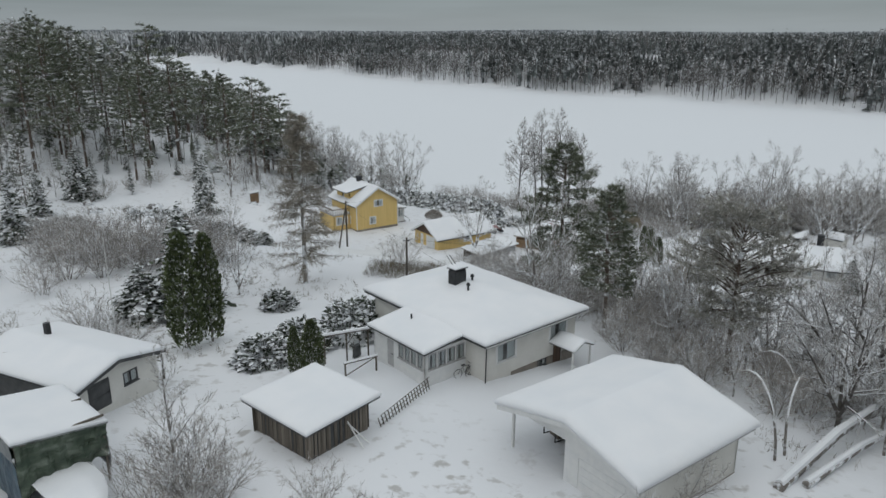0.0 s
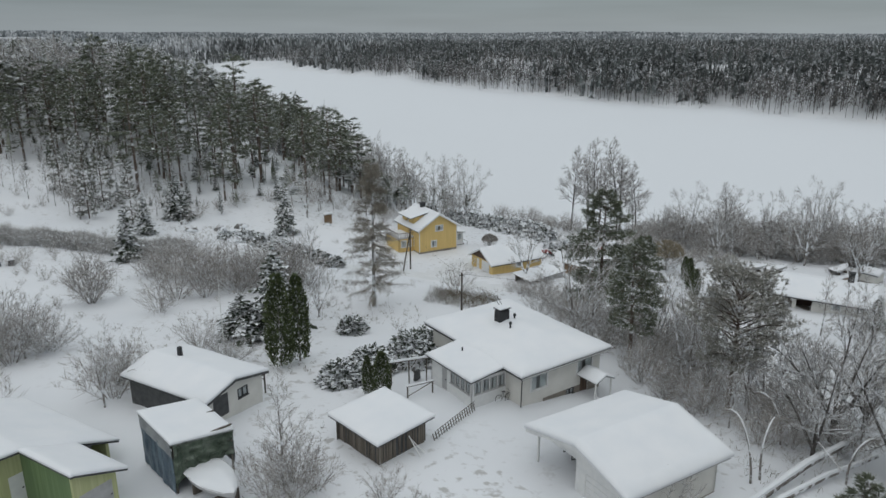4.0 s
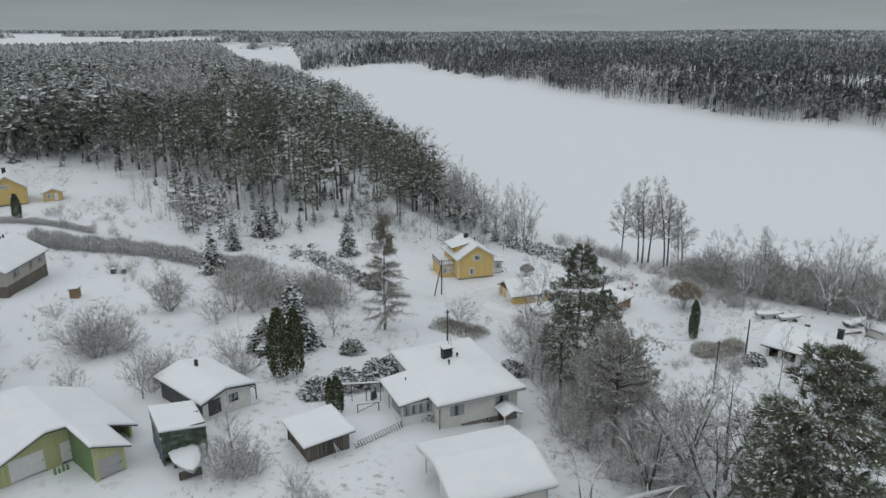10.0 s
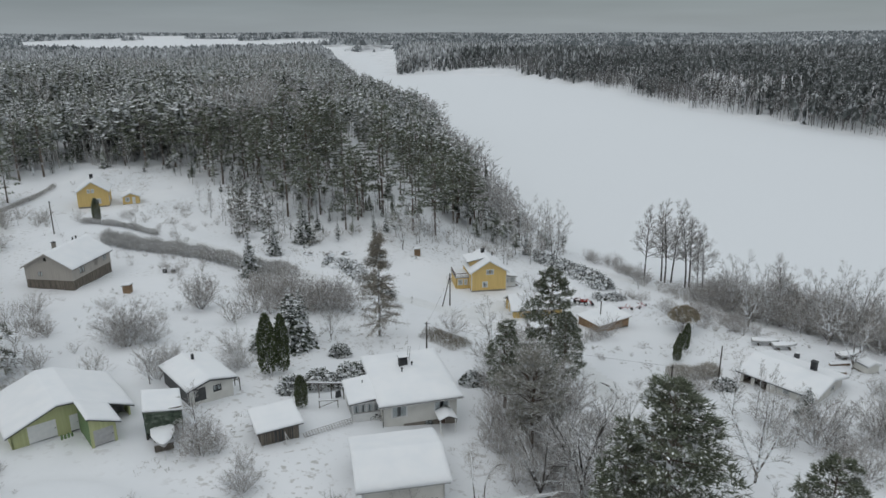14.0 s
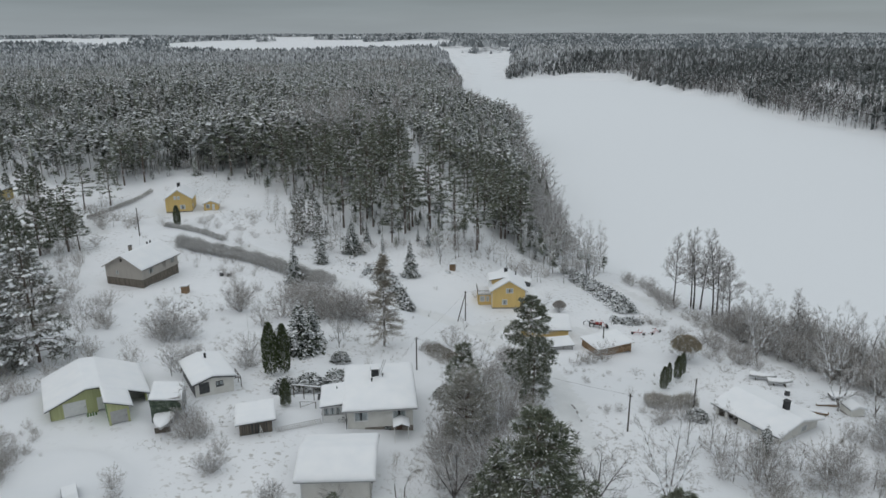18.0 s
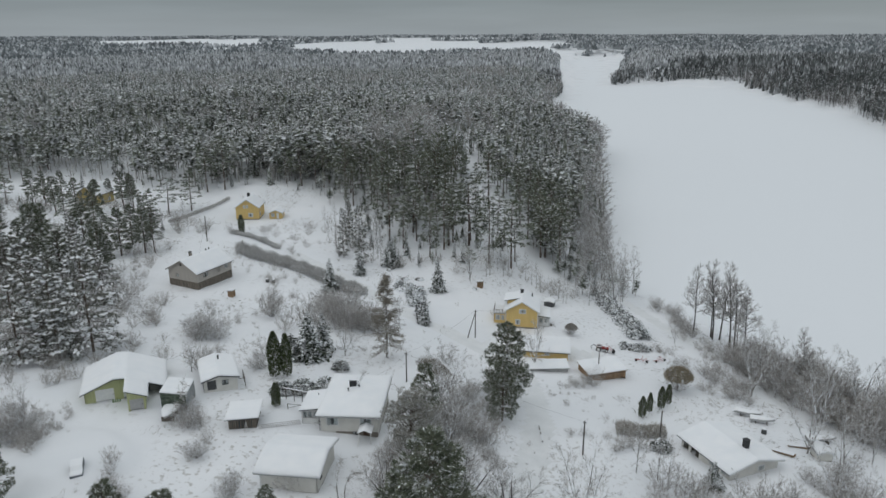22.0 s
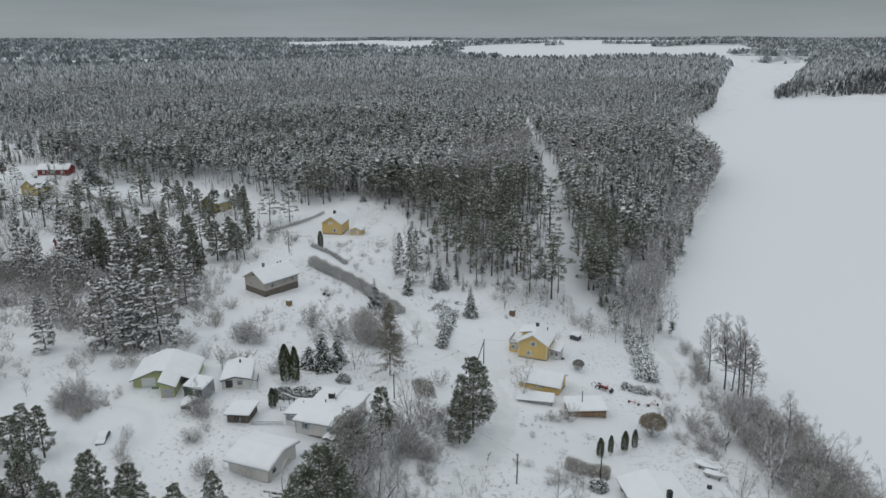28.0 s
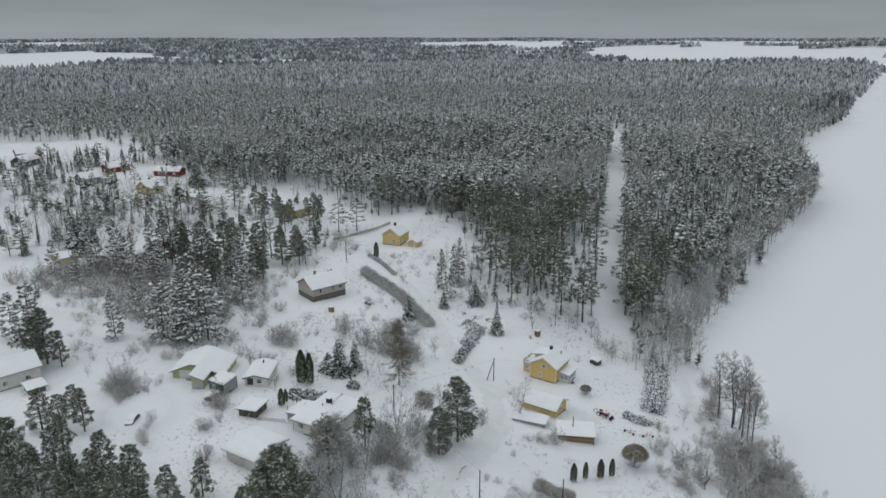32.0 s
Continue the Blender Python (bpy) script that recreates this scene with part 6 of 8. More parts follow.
    for a, b, c, e in porch_open:
        window(t, px0 + (a + b) / 2, py0, c, b - a, e - c, 0, 0, GREYPAINT)
    for a, b, c, e in side_open[:4]:
        window(t, px0, py1 - (a + b) / 2, c, b - a, e - c, -90, 0, GREYPAINT)
    door(t, px0, py1 - 1.98, 15.75, 0.75, 2.0, -90, GREYPAINT)
    rp = part("porch_roof", roof_sheet(cuts(px0 - 0.3, px1, 0.8), cuts(py0 - 0.3, py1 + 0.3, 0.8), zp, 0.14), CHARCOAL, t)
    snow_cover(rp, px0 - 0.36, px1, py0 - 0.36, py1 + 0.36, lambda x, y: zp(x, y) + 0.004, 0.3, seed=9)
    # chimney, vents, aerial
    ch = part("chimney", Shape().box(-0.55, 0.55, -0.4, 0.4, 18.9, 20.75), DARK, t, "black metal-clad chimney", m=pose(4.6, 8.1, 0))
    part("chimney_cap", Shape().box(-0.65, 0.65, -0.5, 0.5, 20.9, 20.96).box(-0.5, -0.44, -0.35, 0.35, 20.75, 20.9).box(0.44, 0.5, -0.35, 0.35, 20.75, 20.9), DARK, ch)
    part("chimney_snow", Shape().box(-0.62, 0.62, -0.47, 0.47, 20.96, 21.06), ROOF_SNOW, ch)
    for vx, vy in ((4.1, 6.3), (5.7, 7.6)):
        v = part("vent_pipe", Shape().tube([(0, 0, 19.0), (0, 0, 20.15)], 0.08, 8), DARK, t, m=pose(vx, vy, 0))
        part("vent_hat", Shape().tube([(0, 0, 20.1), (0, 0, 20.3)], [0.16, 0.1], 8), DARK, v)
    part("vent_pipe", Shape().tube([(-1.0, 6.6, 18.3), (-1.0, 6.6, 19.05)], 0.07, 8), DARK, t)
    part("roof_ladder", Shape().tube([(5.2, 8.4, 20.0), (6.0, 11.0, 20.9)], 0.03, 5).tube([(5.5, 8.4, 20.0), (6.3, 11.0, 20.9)], 0.03, 5), DARK, t)
    # side entrance canopy
    c = part("canopy", roof_sheet([6.9, 8.0, 9.1], [-1.7, o], lambda x, y: 17.15 - abs(x - 8.0) * 0.42, 0.08), DARK, t, "small gabled entrance canopy")
    snow_cover(c, 6.85, 9.15, -1.75, o, lambda x, y: 17.16 - abs(x - 8.0) * 0.42, 0.22, ridge_x=(8.0,), step=0.4, seed=2)
    for xx in (7.05, 8.95):
        part("canopy_post", Shape().box(xx - 0.06, xx + 0.06, -1.55, -1.43, 14.2, 16.7), WHITEPAINT, t)
    part("stair_rail", Shape().tube([(7.05, -1.5, 15.6), (7.05, -3.0, 15.1)], 0.05, 5).tube([(7.05, -3.0, 15.1), (7.05, -3.0, 14.2)], 0.05, 5).tube([(7.05, -1.5, 15.1), (7.05, -3.0, 14.7)], 0.04, 5), WHITEPAINT, t)
    part("landing", Shape().box(6.9, 9.1, -1.7, o, 14.0, 14.65), GREYPAINT, t)
    return t


white_house()


# ---------------------------------------------------------------- garage with carport
def garage():
    t = thing("garage", 3.9, 39.63, 0, -55.3, "white garage with an open carport under a deep snow roof", "garage")
    # local x runs along the front gable, y along the ridge
    W, D, o = 9.7, 9.4, 0.55
    ez, rz = 18.42, 19.66
    mid = W * 0.52
    zf = lambda x, y: ez + (rz - ez) * max(0.0, 1 - abs(min(max(x, 0), W) - mid) / (mid if x < mid else W - mid)) ** 0.9
    zl = lambda x: ez - 0.1 + (rz - ez) * (1 - abs(x - mid) / (mid if x < mid else W - mid))
    bay = 4.6
    wall(t, [(bay, 15.4), (W - o, 15.4), (W - o, zl(W - o)), (mid, zl(mid)), (bay, zl(bay))], [(5.55, 8.55, 15.4, 17.75)], (0, 0.6, 0), 0, WHITEPAINT, 0.16)
    door(t, 7.05, 0.62, 15.6, 3.0, 2.15, 0, WHITEPAINT, name="garage_door", ribs=5)
    part("gable", Shape().plate([(o, ez - 0.15), (bay, ez - 0.15), (bay, zl(bay)), (o, zl(o) - 0.02)], [], 0.6, 0.72), WHITEPAINT, t, "white boarded gable over the carport")
    wall(t, [(0.8, 15.4), (D - o, 15.4), (D - o, ez), (0.8, ez)], [], (W - o, 0, 0), 90, RENDERED, 0.16)
    wall(t, [(0, 15.0), (W - 2 * o, 15.0), (W - 2 * o, ez), (W - o - mid, zl(mid)), (0, ez)], [(1.2, 2.2, 16.9, 17.6)], (W - o, D - o, 0), 180, RENDERED, 0.16)
    window(t, W - o - 1.7, D - o, 16.9, 1.0, 0.7, 180, 1, CHARCOAL)
    wall(t, [(0.8, 15.4), (D - o - 0.2, 15.4), (D - o - 0.2, zl(bay)), (0.8, zl(bay))], [], (bay, 0, 0), 90, GREYPAINT, 0.12)
    for yy in (0.62, 4.4, 8.4):
        part("post", Shape().box(o, o + 0.14, yy, yy + 0.14, 15.2, ez), WHITEPAINT, t)
    part("beam", Shape().box(o, o + 0.14, 0.6, D - o, ez - 0.16, ez + 0.05), WHITEPAINT, t)
    part("plinth", Shape().box(bay, W - o + 0.03, 0.8, D - o + 0.03, 14.0, 15.6), PLINTH, t)
    r = part("roof", roof_sheet(cuts(0, W, 0.7, (mid,)), [0, D], zf, 0.2), GREYPAINT, t)
    fas = Shape().plate([(0, ez - 0.28), (mid * 0.5, zf(mid * 0.5, 0) - 0.28), (mid, rz - 0.28), (mid + (W - mid) / 2, zf(mid + (W - mid) / 2, 0) - 0.28), (W, ez - 0.28), (W, ez + 0.02), (mid + (W - mid) / 2, zf(mid + (W - mid) / 2, 0) + 0.02), (mid, rz + 0.02), (mid * 0.5, zf(mid * 0.5, 0) + 0.02), (0, ez + 0.02)], [], -0.04, -0.002)
    part("bargeboard", fas, WHITEPAINT, t)
    snow_cover(r, -0.12, W + 0.12, -0.1, D + 0.12, lambda x, y: zf(x, y) + 0.01, 0.48, ridge_x=(mid,), seed=14)
    return t


garage()


def sawhorse_frame(x, y, a):
    t = thing("trailer_frame", x, y, ground_at(x, y), a, "dark metal trailer frame under the carport", "trailer")
    s = Shape()
    for k in (0, 1.1):
        s.tube([(0, k, 0.1), (2.6, k, 0.1)], 0.04, 5).tube([(0, k, 0.1), (0, k, 0.9)], 0.04, 5).tube([(0, k, 0.9), (1.2, k, 0.1)], 0.04, 5)
    s.tube([(0, 0, 0.9), (0, 1.1, 0.9)], 0.04, 5)
    part("frame", s, CHARCOAL, t)
    part("load", Shape().box(0.3, 2.4, 0.15, 0.95, 0.1, 0.45), OLDWOOD, t)


sawhorse_frame(7.2, 39.6, 25)


# ---------------------------------------------------------------- board shed
def board_shed():
    t = thing("wood_shed", -6.15, 36.75, 0, 48.0, "weathered vertical-board shed under a flat snowy roof", "shed")
    W, D, o = 5.3, 5.6, 0.45
    zb = 16.4
    zf = lambda x, y: 18.32 + 0.03 * x + 0.02 * y
    part("frame", Shape().box(o + 0.08, W - o - 0.08, o + 0.08, D - o - 0.08, zb, 18.1), CHARCOAL, t, "dark board lining")
    r = part("roof", roof_sheet(cuts(0, W, 1.2), cuts(0, D, 1.2), zf, 0.14), CHARCOAL, t)
    snow_cover(r, -0.06, W + 0.06, -0.06, D + 0.06, lambda x, y: zf(x, y) + 0.004, 0.3, seed=21)
    bw = 0.17
    for side, length in ((0, W - 2 * o), (1, D - 2 * o), (2, W - 2 * o), (3, D - 2 * o)):
        n = int(length / (bw + 0.015))
        for k in range(n):
            c = (k + 0.5) * length / n
            lo = zb + random.uniform(0, 0.12)
            s = Shape().box(-bw / 2, bw / 2, -0.012, 0.012, lo, 18.16 + random.uniform(-0.02, 0.02))
            at = {0: (o + c, o + 0.05, 0, 0), 1: (W - o - 0.05, o + c, 0, 90), 2: (o + c, D - o - 0.05, 0, 180), 3: (o + 0.05, o + c, 0, -90)}[side]
            part("board", s, OLDWOOD, t, m=pose(at[0], at[1] - 0.0, 0, 0, random.uniform(-0.5, 0.5), at[3]))
    part("prop", Shape().tube([(3.1, -0.9, 16.5), (3.2, o, 17.6)], 0.045, 5).tube([(3.7, -0.7, 16.5), (3.2, o, 17.5)], 0.04, 5), WHITEPAINT, t, "pale poles leaning on the boards")


board_shed()


# ---------------------------------------------------------------- small white cottage
def small_cottage():
    items = [("f", 1.35, 0.1, 1.5, 1.75, "gap"), ("f", 3.6, 0.8, 1.05, 0.8, "window")]
    t = gabled("sauna_cottage", "small white cottage with a snowy gable roof and dark doors", -19.48, 40.97, 16.9, 63.7, 5.71, 8.7, 2.08, 2.78, RENDERED, items, plinth=0.0, over=0.4,
               chim=[(3.1, 6.2, 2.4, 3.75, 0.3, 0.3, DARK, False)], snow=0.32, category="cottage", frame_mat=CHARCOAL, ridge_at=0.455, plinth_mat=RENDERED)
    door(t, 1.35, 0, 0.1, 1.5, 1.75, 0, CHARCOAL)
    part("dark_boarding", Shape().box(-0.04, -0.003, 0.1, 8.6, -0.6, 1.9), CHARCOAL, t)
    # terrace rails on the garden side
    s = Shape()
    for yy in (1.0, 2.6, 4.2):
        s.box(7.0, 7.1, yy, yy + 0.1, -0.8, 0.95)
    s.box(6.0, 7.1, 1.0, 1.06, 0.85, 0.95).box(7.02, 7.08, 1.0, 4.3, 0.85, 0.95).box(7.02, 7.08, 1.0, 4.3, 0.4, 0.47)
    part("terrace_rail", s, OLDWOOD, t)
    return t


small_cottage()


# ---------------------------------------------------------------- tarpaulin shelter and boat
def tarp_shelter():
    t = thing("boat_shelter", -18.32, 32.7, 0, 46.3, "tall boat shelter clad in blue and green tarpaulin", "shelter")
    W, D = 4.0, 5.2
    zf = lambda x, y: 20.55 - 0.14 * x
    for xx in (0.05, W - 0.15):
        for yy in (0.05, D / 2, D - 0.15):
            part("post", Shape().box(xx, xx + 0.1, yy, yy + 0.1, 16.4, zf(xx, yy) - 0.1), OLDWOOD, t)
    r = part("roof", roof_sheet(cuts(-0.1, W + 0.1, 1.0), cuts(-0.1, D + 0.1, 1.0), zf, 0.08), GREYTARP, t)
    snow_cover(r, -0.12, W + 0.12, -0.12, D + 0.12, lambda x, y: zf(x, y) + 0.004, 0.26, seed=31)

    def sheet(nu, nv, fn):
        s = Shape()
        s.v = [tuple(fn(i / nu, j / nv)) for i in range(nu + 1) for j in range(nv + 1)]
        s.f = [(i * (nv + 1) + j, (i + 1) * (nv + 1) + j, (i + 1) * (nv + 1) + j + 1, i * (nv + 1) + j + 1) for i in range(nu) for j in range(nv)]
        k = len(s.v)
        s.v += [(a, b, c) for a, b, c in s.v]
        return s

    def wavy(u, v, amp=0.06):
        return amp * noise.noise(Vector((u * 7, v * 6, 1.7))) + amp * 0.5 * math.sin(u * 31 + v * 5)
    left = sheet(24, 12, lambda u, v: (-0.03 + wavy(u, v), u * D, 16.9 + v * (zf(0, u * D) - 16.95)))
    part("side_sheet", left, BLUETARP, t, "torn blue tarpaulin side")
    upper = sheet(24, 5, lambda u, v: (-0.09 + wavy(u, v, 0.04), u * D, 19.6 + v * (zf(0, u * D) - 19.65)))
    part("side_flap", upper, GREYTARP, t, "grey tarpaulin flap")
    right = sheet(24, 12, lambda u, v: (W + 0.03 + wavy(u, v), u * D, 17.4 + v * (zf(W, u * D) - 17.45)))
    part("side_sheet", right, GREYTARP, t)
    front = sheet(20, 14, lambda u, v: (u * W, -0.05 + wavy(u, v, 0.2), 18.1 + 0.2 * math.sin(u * 9) - 0.8 * max(0.0, 1 - u * 4) + v * (zf(u * W, 0) - 18.15 + 0.8 * max(0.0, 1 - u * 4) - 0.2 * math.sin(u * 9))))
    part("front_sheet", front, TARP, t, "crumpled green tarpaulin front")
    back = sheet(12, 8, lambda u, v: (u * W, D + 0.03 + wavy(u, v), 17 + v * (zf(u * W, D) - 17.05)))
    part("back_sheet", back, TARP, t)
    part("frame_beam", Shape().box(0, W, -0.02, 0.08, 20.3, 20.4).box(0, W, D / 2, D / 2 + 0.08, 20.2, 20.3), OLDWOOD, t)


tarp_shelter()


def boat_hull(length, beam, high, n=14, m=10):
    """A small open hull, bow towards -y, keel at z = 0."""
    s = Shape()
    for i in range(n + 1):
        f = i / n
        half = beam / 2 * min(1.0, (f * 1.9) ** 0.6) * (1 - 0.12 * max(0, f - 0.7) / 0.3)
        for j in range(m + 1):
            a = math.pi * j / m
            s.v.append((-half * math.cos(a), -length / 2 + length * f, high * (1.0 + 0.22 * (1 - f) ** 2) - (high * (0.55 + 0.45 * min(1, f * 2.5))) * math.sin(a) ** 0.8))
    s.f = [(i * (m + 1) + j, (i + 1) * (m + 1) + j, (i + 1) * (m + 1) + j + 1, i * (m + 1) + j + 1) for i in range(n) for j in range(m)]
    return s


def covered_boat(x, y, z, a, length, beam, label, group="", tilt=0, cradle=True):
    t = thing("boat", x, y, z, a, label, "boat", group)
    part("hull", boat_hull(length, beam, 0.75), GREYPAINT, t, smooth=True, m=pose(0, 0, 0.35, 0, tilt))
    s = Shape()
    n, m = 12, 8
    for i in range(n + 1):
        f = i / n
        half = beam / 2 * min(1.0, (f * 1.9) ** 0.6) * 1.03
        for j in range(m + 1):
            u = 2 * j / m - 1
            s.v.append((half * u, -length / 2 + length * f, 1.05 + 0.17 * (1 - f) ** 2 + 0.32 * (1 - u * u) * math.sin(math.pi * min(1, f * 0.8 + 0.2)) + 0.1 * noise.noise(Vector((u * 2, f * 5, x)))))
    s.f = [(i * (m + 1) + j, (i + 1) * (m + 1) + j, (i + 1) * (m + 1) + j + 1, i * (m + 1) + j + 1) for i in range(n) for j in range(m)]
    part("snow", s, ROOF_SNOW, t, smooth=True, m=pose(0, 0, 0, 0, tilt))
    if cradle:
        c = Shape()
        for yy in (-length * 0.2, length * 0.25):
            c.box(-beam * 0.4, beam * 0.4, yy - 0.06, yy + 0.06, -0.35, 0.42)
        part("cradle", c, OLDWOOD, t)
    return t


b = covered_boat(-15.7, 32.6, 17.3, 46.3, 5.0, 2.5, "open white boat full of snow, bow out of the shelter")
part("outboard_motor", Shape().box(-0.15, 0.15, 2.2, 2.5, 0.7, 1.4), DARK, b)
part("trailer_drawbar", Shape().tube([(0, -1.8, 0.1), (0, -3.0, 0.0)], 0.05, 6).box(-0.1, 0.1, -3.1, -2.9, -0.35, 0.15), WHITEPAINT, b)


# ---------------------------------------------------------------- green outbuilding
def green_building():
    t = thing("green_garage", -30.4, 25.3, 17.1, 63.0, "pale green garage building with an annex under one snowy roof", "garage")
    W, D = 9.6, 10.0
    ridge, rx = 3.9, 4.8
    zf = lambda x, y: (1.75 + (ridge - 1.75) * (x + 0.6) / (rx + 0.6)) if x < rx else (ridge - 0.1 * (x - rx) if x < 6.8 else ridge - 0.2 - (x - 6.8) * 0.42)
    prof = lambda x: zf(x, 0) - 0.05
    wall(t, [(0, -0.8), (W, -0.8), (W, prof(W)), (6.8, prof(6.8)), (rx, prof(rx)), (0, prof(0))], [(1.7, 4.6, -0.8, 2.1), (6.0, 6.9, -0.8, 2.0)], (0, 0, 0), 0, GREENWALL)
    gd = door(t, 3.15, 0, 0.0, 2.9, 2.1, 0, WHITEPAINT, name="garage_door")
    door(t, 6.45, 0, 0.0, 0.9, 2.0, 0, WHITEPAINT)
    wall(t, [(0, -0.8), (D, -0.8), (D, prof(0)), (0, prof(0))], [], (0, D, 0), -90, GREENWALL)
    wall(t, [(0, -0.8), (D, -0.8), (D, prof(12.6)), (0, prof(12.6))], [], (12.6, 0, 0), 90, GREENWALL)
    wall(t, [(0, -0.8), (12.6, -0.8), (12.6, prof(0)), (12.6 - rx, prof(rx)), (5.8, prof(6.8)), (0, prof(12.6))], [], (12.6, D, 0), 180, GREENWALL)
    wall(t, [(0, -0.8), (3.0, -0.8), (3.0, prof(12.6)), (0, prof(W))], [(0.5, 2.5, -0.8, 1.5)], (W, 1.6, 0), 0, GREYPAINT)
    # annex reaching forward
    wall(t, [(0, -0.8), (2.7, -0.8), (2.7, prof(9.6)), (0, prof(6.9))], [(0.3, 2.4, -0.8, 1.9)], (6.9, -5.2, 0), 0, GREENWALL)
    door(t, 8.25, -5.2, 0.0, 2.1, 1.9, 0, GREYPAINT, name="garage_door")
    wall(t, [(0, -0.8), (5.0, -0.8), (5.0, prof(6.9)), (0, prof(6.9))], [], (6.9, 0, 0), -90, DARKGREEN, 0.2, "darker green annex side")
    wall(t, [(0.2, -0.8), (6.8, -0.8), (6.8, prof(9.6)), (0.2, prof(9.6))], [], (9.6, -5.2, 0), 90, GREENWALL)
    r = part("roof", roof_sheet(cuts(-0.6, 13.0, 1.0, (rx, 6.8)), cuts(-0.6, D + 0.5, 1.2), zf, 0.15), CHARCOAL, t)
    snow_cover(r, -0.65, 13.05, -0.65, D + 0.55, lambda x, y: zf(x, y) + 0.004, 0.3, ridge_x=(rx, 6.8), seed=41)
    r2 = part("annex_roof", roof_sheet(cuts(6.6, 10.1, 0.8, (6.8,)), cuts(-5.7, -0.61, 1.0), zf, 0.15), CHARCOAL, t)
    snow_cover(r2, 6.55, 10.15, -5.75, -0.6, lambda x, y: zf(x, y) + 0.004, 0.3, ridge_x=(6.8,), seed=42)
    ob = thing("watering_cans", -26.1, 28.2, 17.15, 63, "row of green plastic cans hanging on the annex wall", "cans")
    for k in range(4):
        part("can", Shape().tube([(k * 0.35, 0, 0.6), (k * 0.35, 0, 1.15 - 0.1 * (k % 2))], [0.14, 0.11], 8), DARKGREEN, ob)


green_building()

# ---------------------------------------------------------------- the yellow house by the lake
def yellow_house():
    items = [("f", 3.0, 1.15, 1.05, 1.15, "window"), ("f", 4.1, 4.0, 1.5, 1.0, "wide"), ("r", 5.5, 1.2, 1.2, 1.2, "window"), ("l", 6.0, 1.2, 1.2, 1.2, "window"), ("b", 3.9, 1.2, 1.2, 1.2, "window")]
    t = gabled("yellow_house", "yellow boarded house with a steep snowy roof and white trim", -10.9, 116.6, 7.0, 33.5, 7.8, 8.6, 4.75, 7.15, YELLOW, items, plinth=0.45, over=0.5,
               chim=[(3.7, 5.6, 6.4, 8.0, 0.75, 0.6, DARK)], snow=0.26)
    # side wing with balcony
    wz = lambda x, y: 5.6 + 0.12 * (x + 3.0)
    wing_open = [(0.5, 1.5, 1.2, 2.4), (1.9, 2.5, 1.2, 2.4)]
    wall(t, [(0, 0.3), (3.0, 0.3), (3.0, 2.75), (0, 2.75)], wing_open, (-3.0, 2.2, 0), 0, YELLOW)
    for a, b_, c, e in wing_open:
        window(t, -3.0 + (a + b_) / 2, 2.2, c, b_ - a, e - c, 0, 1)
    wall(t, [(0.22, 0.3), (5.0, 0.3), (5.0, 2.75), (0.22, 2.75)], [], (-3.0, 7.2, 0), -90, YELLOW)
    wall(t, [(0, 0.3), (3.0, 0.3), (3.0, 2.75), (0, 2.75)], [], (0, 7.2, 0), 180, YELLOW)
    part("plinth", Shape().box(-2.97, 0, 2.23, 7.17, -1.2, 0.3), PLINTH, t)
    part("balcony_deck", Shape().box(-3.1, 0, 2.1, 7.3, 2.75, 2.9), GREYPAINT, t)
    part("balcony_snow", Shape().box(-3.0, -0.02, 2.2, 7.2, 2.9, 3.1), ROOF_SNOW, t)
    s = Shape().box(-3.1, 0, 2.1, 2.16, 3.75, 3.85).box(-3.1, -3.04, 2.1, 7.3, 3.75, 3.85)
    for k in range(9):
        s.box(-3.1 + k * 0.36, -3.04 + k * 0.36, 2.1, 2.15, 2.9, 3.75)
    for k in range(14):
        s.box(-3.1, -3.05, 2.1 + k * 0.4, 2.16 + k * 0.4, 2.9, 3.75)
    part("balcony_rail", s, BROWNGABLE, t, "dark wooden balcony railing")
    # dormer over the balcony
    wall(t, [(0, 4.2), (4.4, 4.2), (4.4, 6.2), (0, 6.2)], [(1.6, 2.5, 4.3, 6.0)], (0.25, 7.0, 0), -90, YELLOW)
    dr = part("dormer_roof", roof_sheet([-0.5, 2.0, 3.7], [2.3, 4.8, 7.3], lambda x, y: 6.25 + 0.2 * (x + 0.5), 0.12), DARK, t)
    snow_cover(dr, -0.55, 3.7, 2.25, 7.35, lambda x, y: 6.26 + 0.2 * (x + 0.5), 0.26, seed=51)
    wall(t, [(0, 4.2), (3.0, 4.2), (3.0, 6.7), (0, 6.2)], [], (0.25, 2.6, 0), 0, YELLOW, 0.15)
    wall(t, [(0, 4.2), (3.0, 4.2), (3.0, 6.2), (0, 6.7)], [], (3.25, 7.0, 0), 180, YELLOW, 0.15)
    # glazed veranda on the other side
    ver = [(0.3 + 0.9 * k, 1.1 + 0.9 * k, 0.9, 2.1) for k in range(5)]
    wall(t, [(0, 0), (4.9, 0), (4.9, 2.3), (0, 2.3)], ver, (10.6, 2.4, 0), 90, WHITEPAINT, 0.12)
    for a, b_, c, e in ver:
        window(t, 10.6, 2.4 + (a + b_) / 2, c, b_ - a, e - c, 90, 1)
    front = [(0.3 + 1.2 * k, 1.3 + 1.2 * k, 0.9, 2.1) for k in range(2)]
    wall(t, [(0, 0), (2.8, 0), (2.8, 2.3), (0, 2.3)], front, (7.8, 2.4, 0), 0, WHITEPAINT, 0.12)
    for a, b_, c, e in front:
        window(t, 7.8 + (a + b_) / 2, 2.4, c, b_ - a, e - c, 0, 1)
    wall(t, [(0, 0), (2.8, 0), (2.8, 2.3), (0, 2.3)], [], (10.6, 7.3, 0), 180, WHITEPAINT, 0.12)
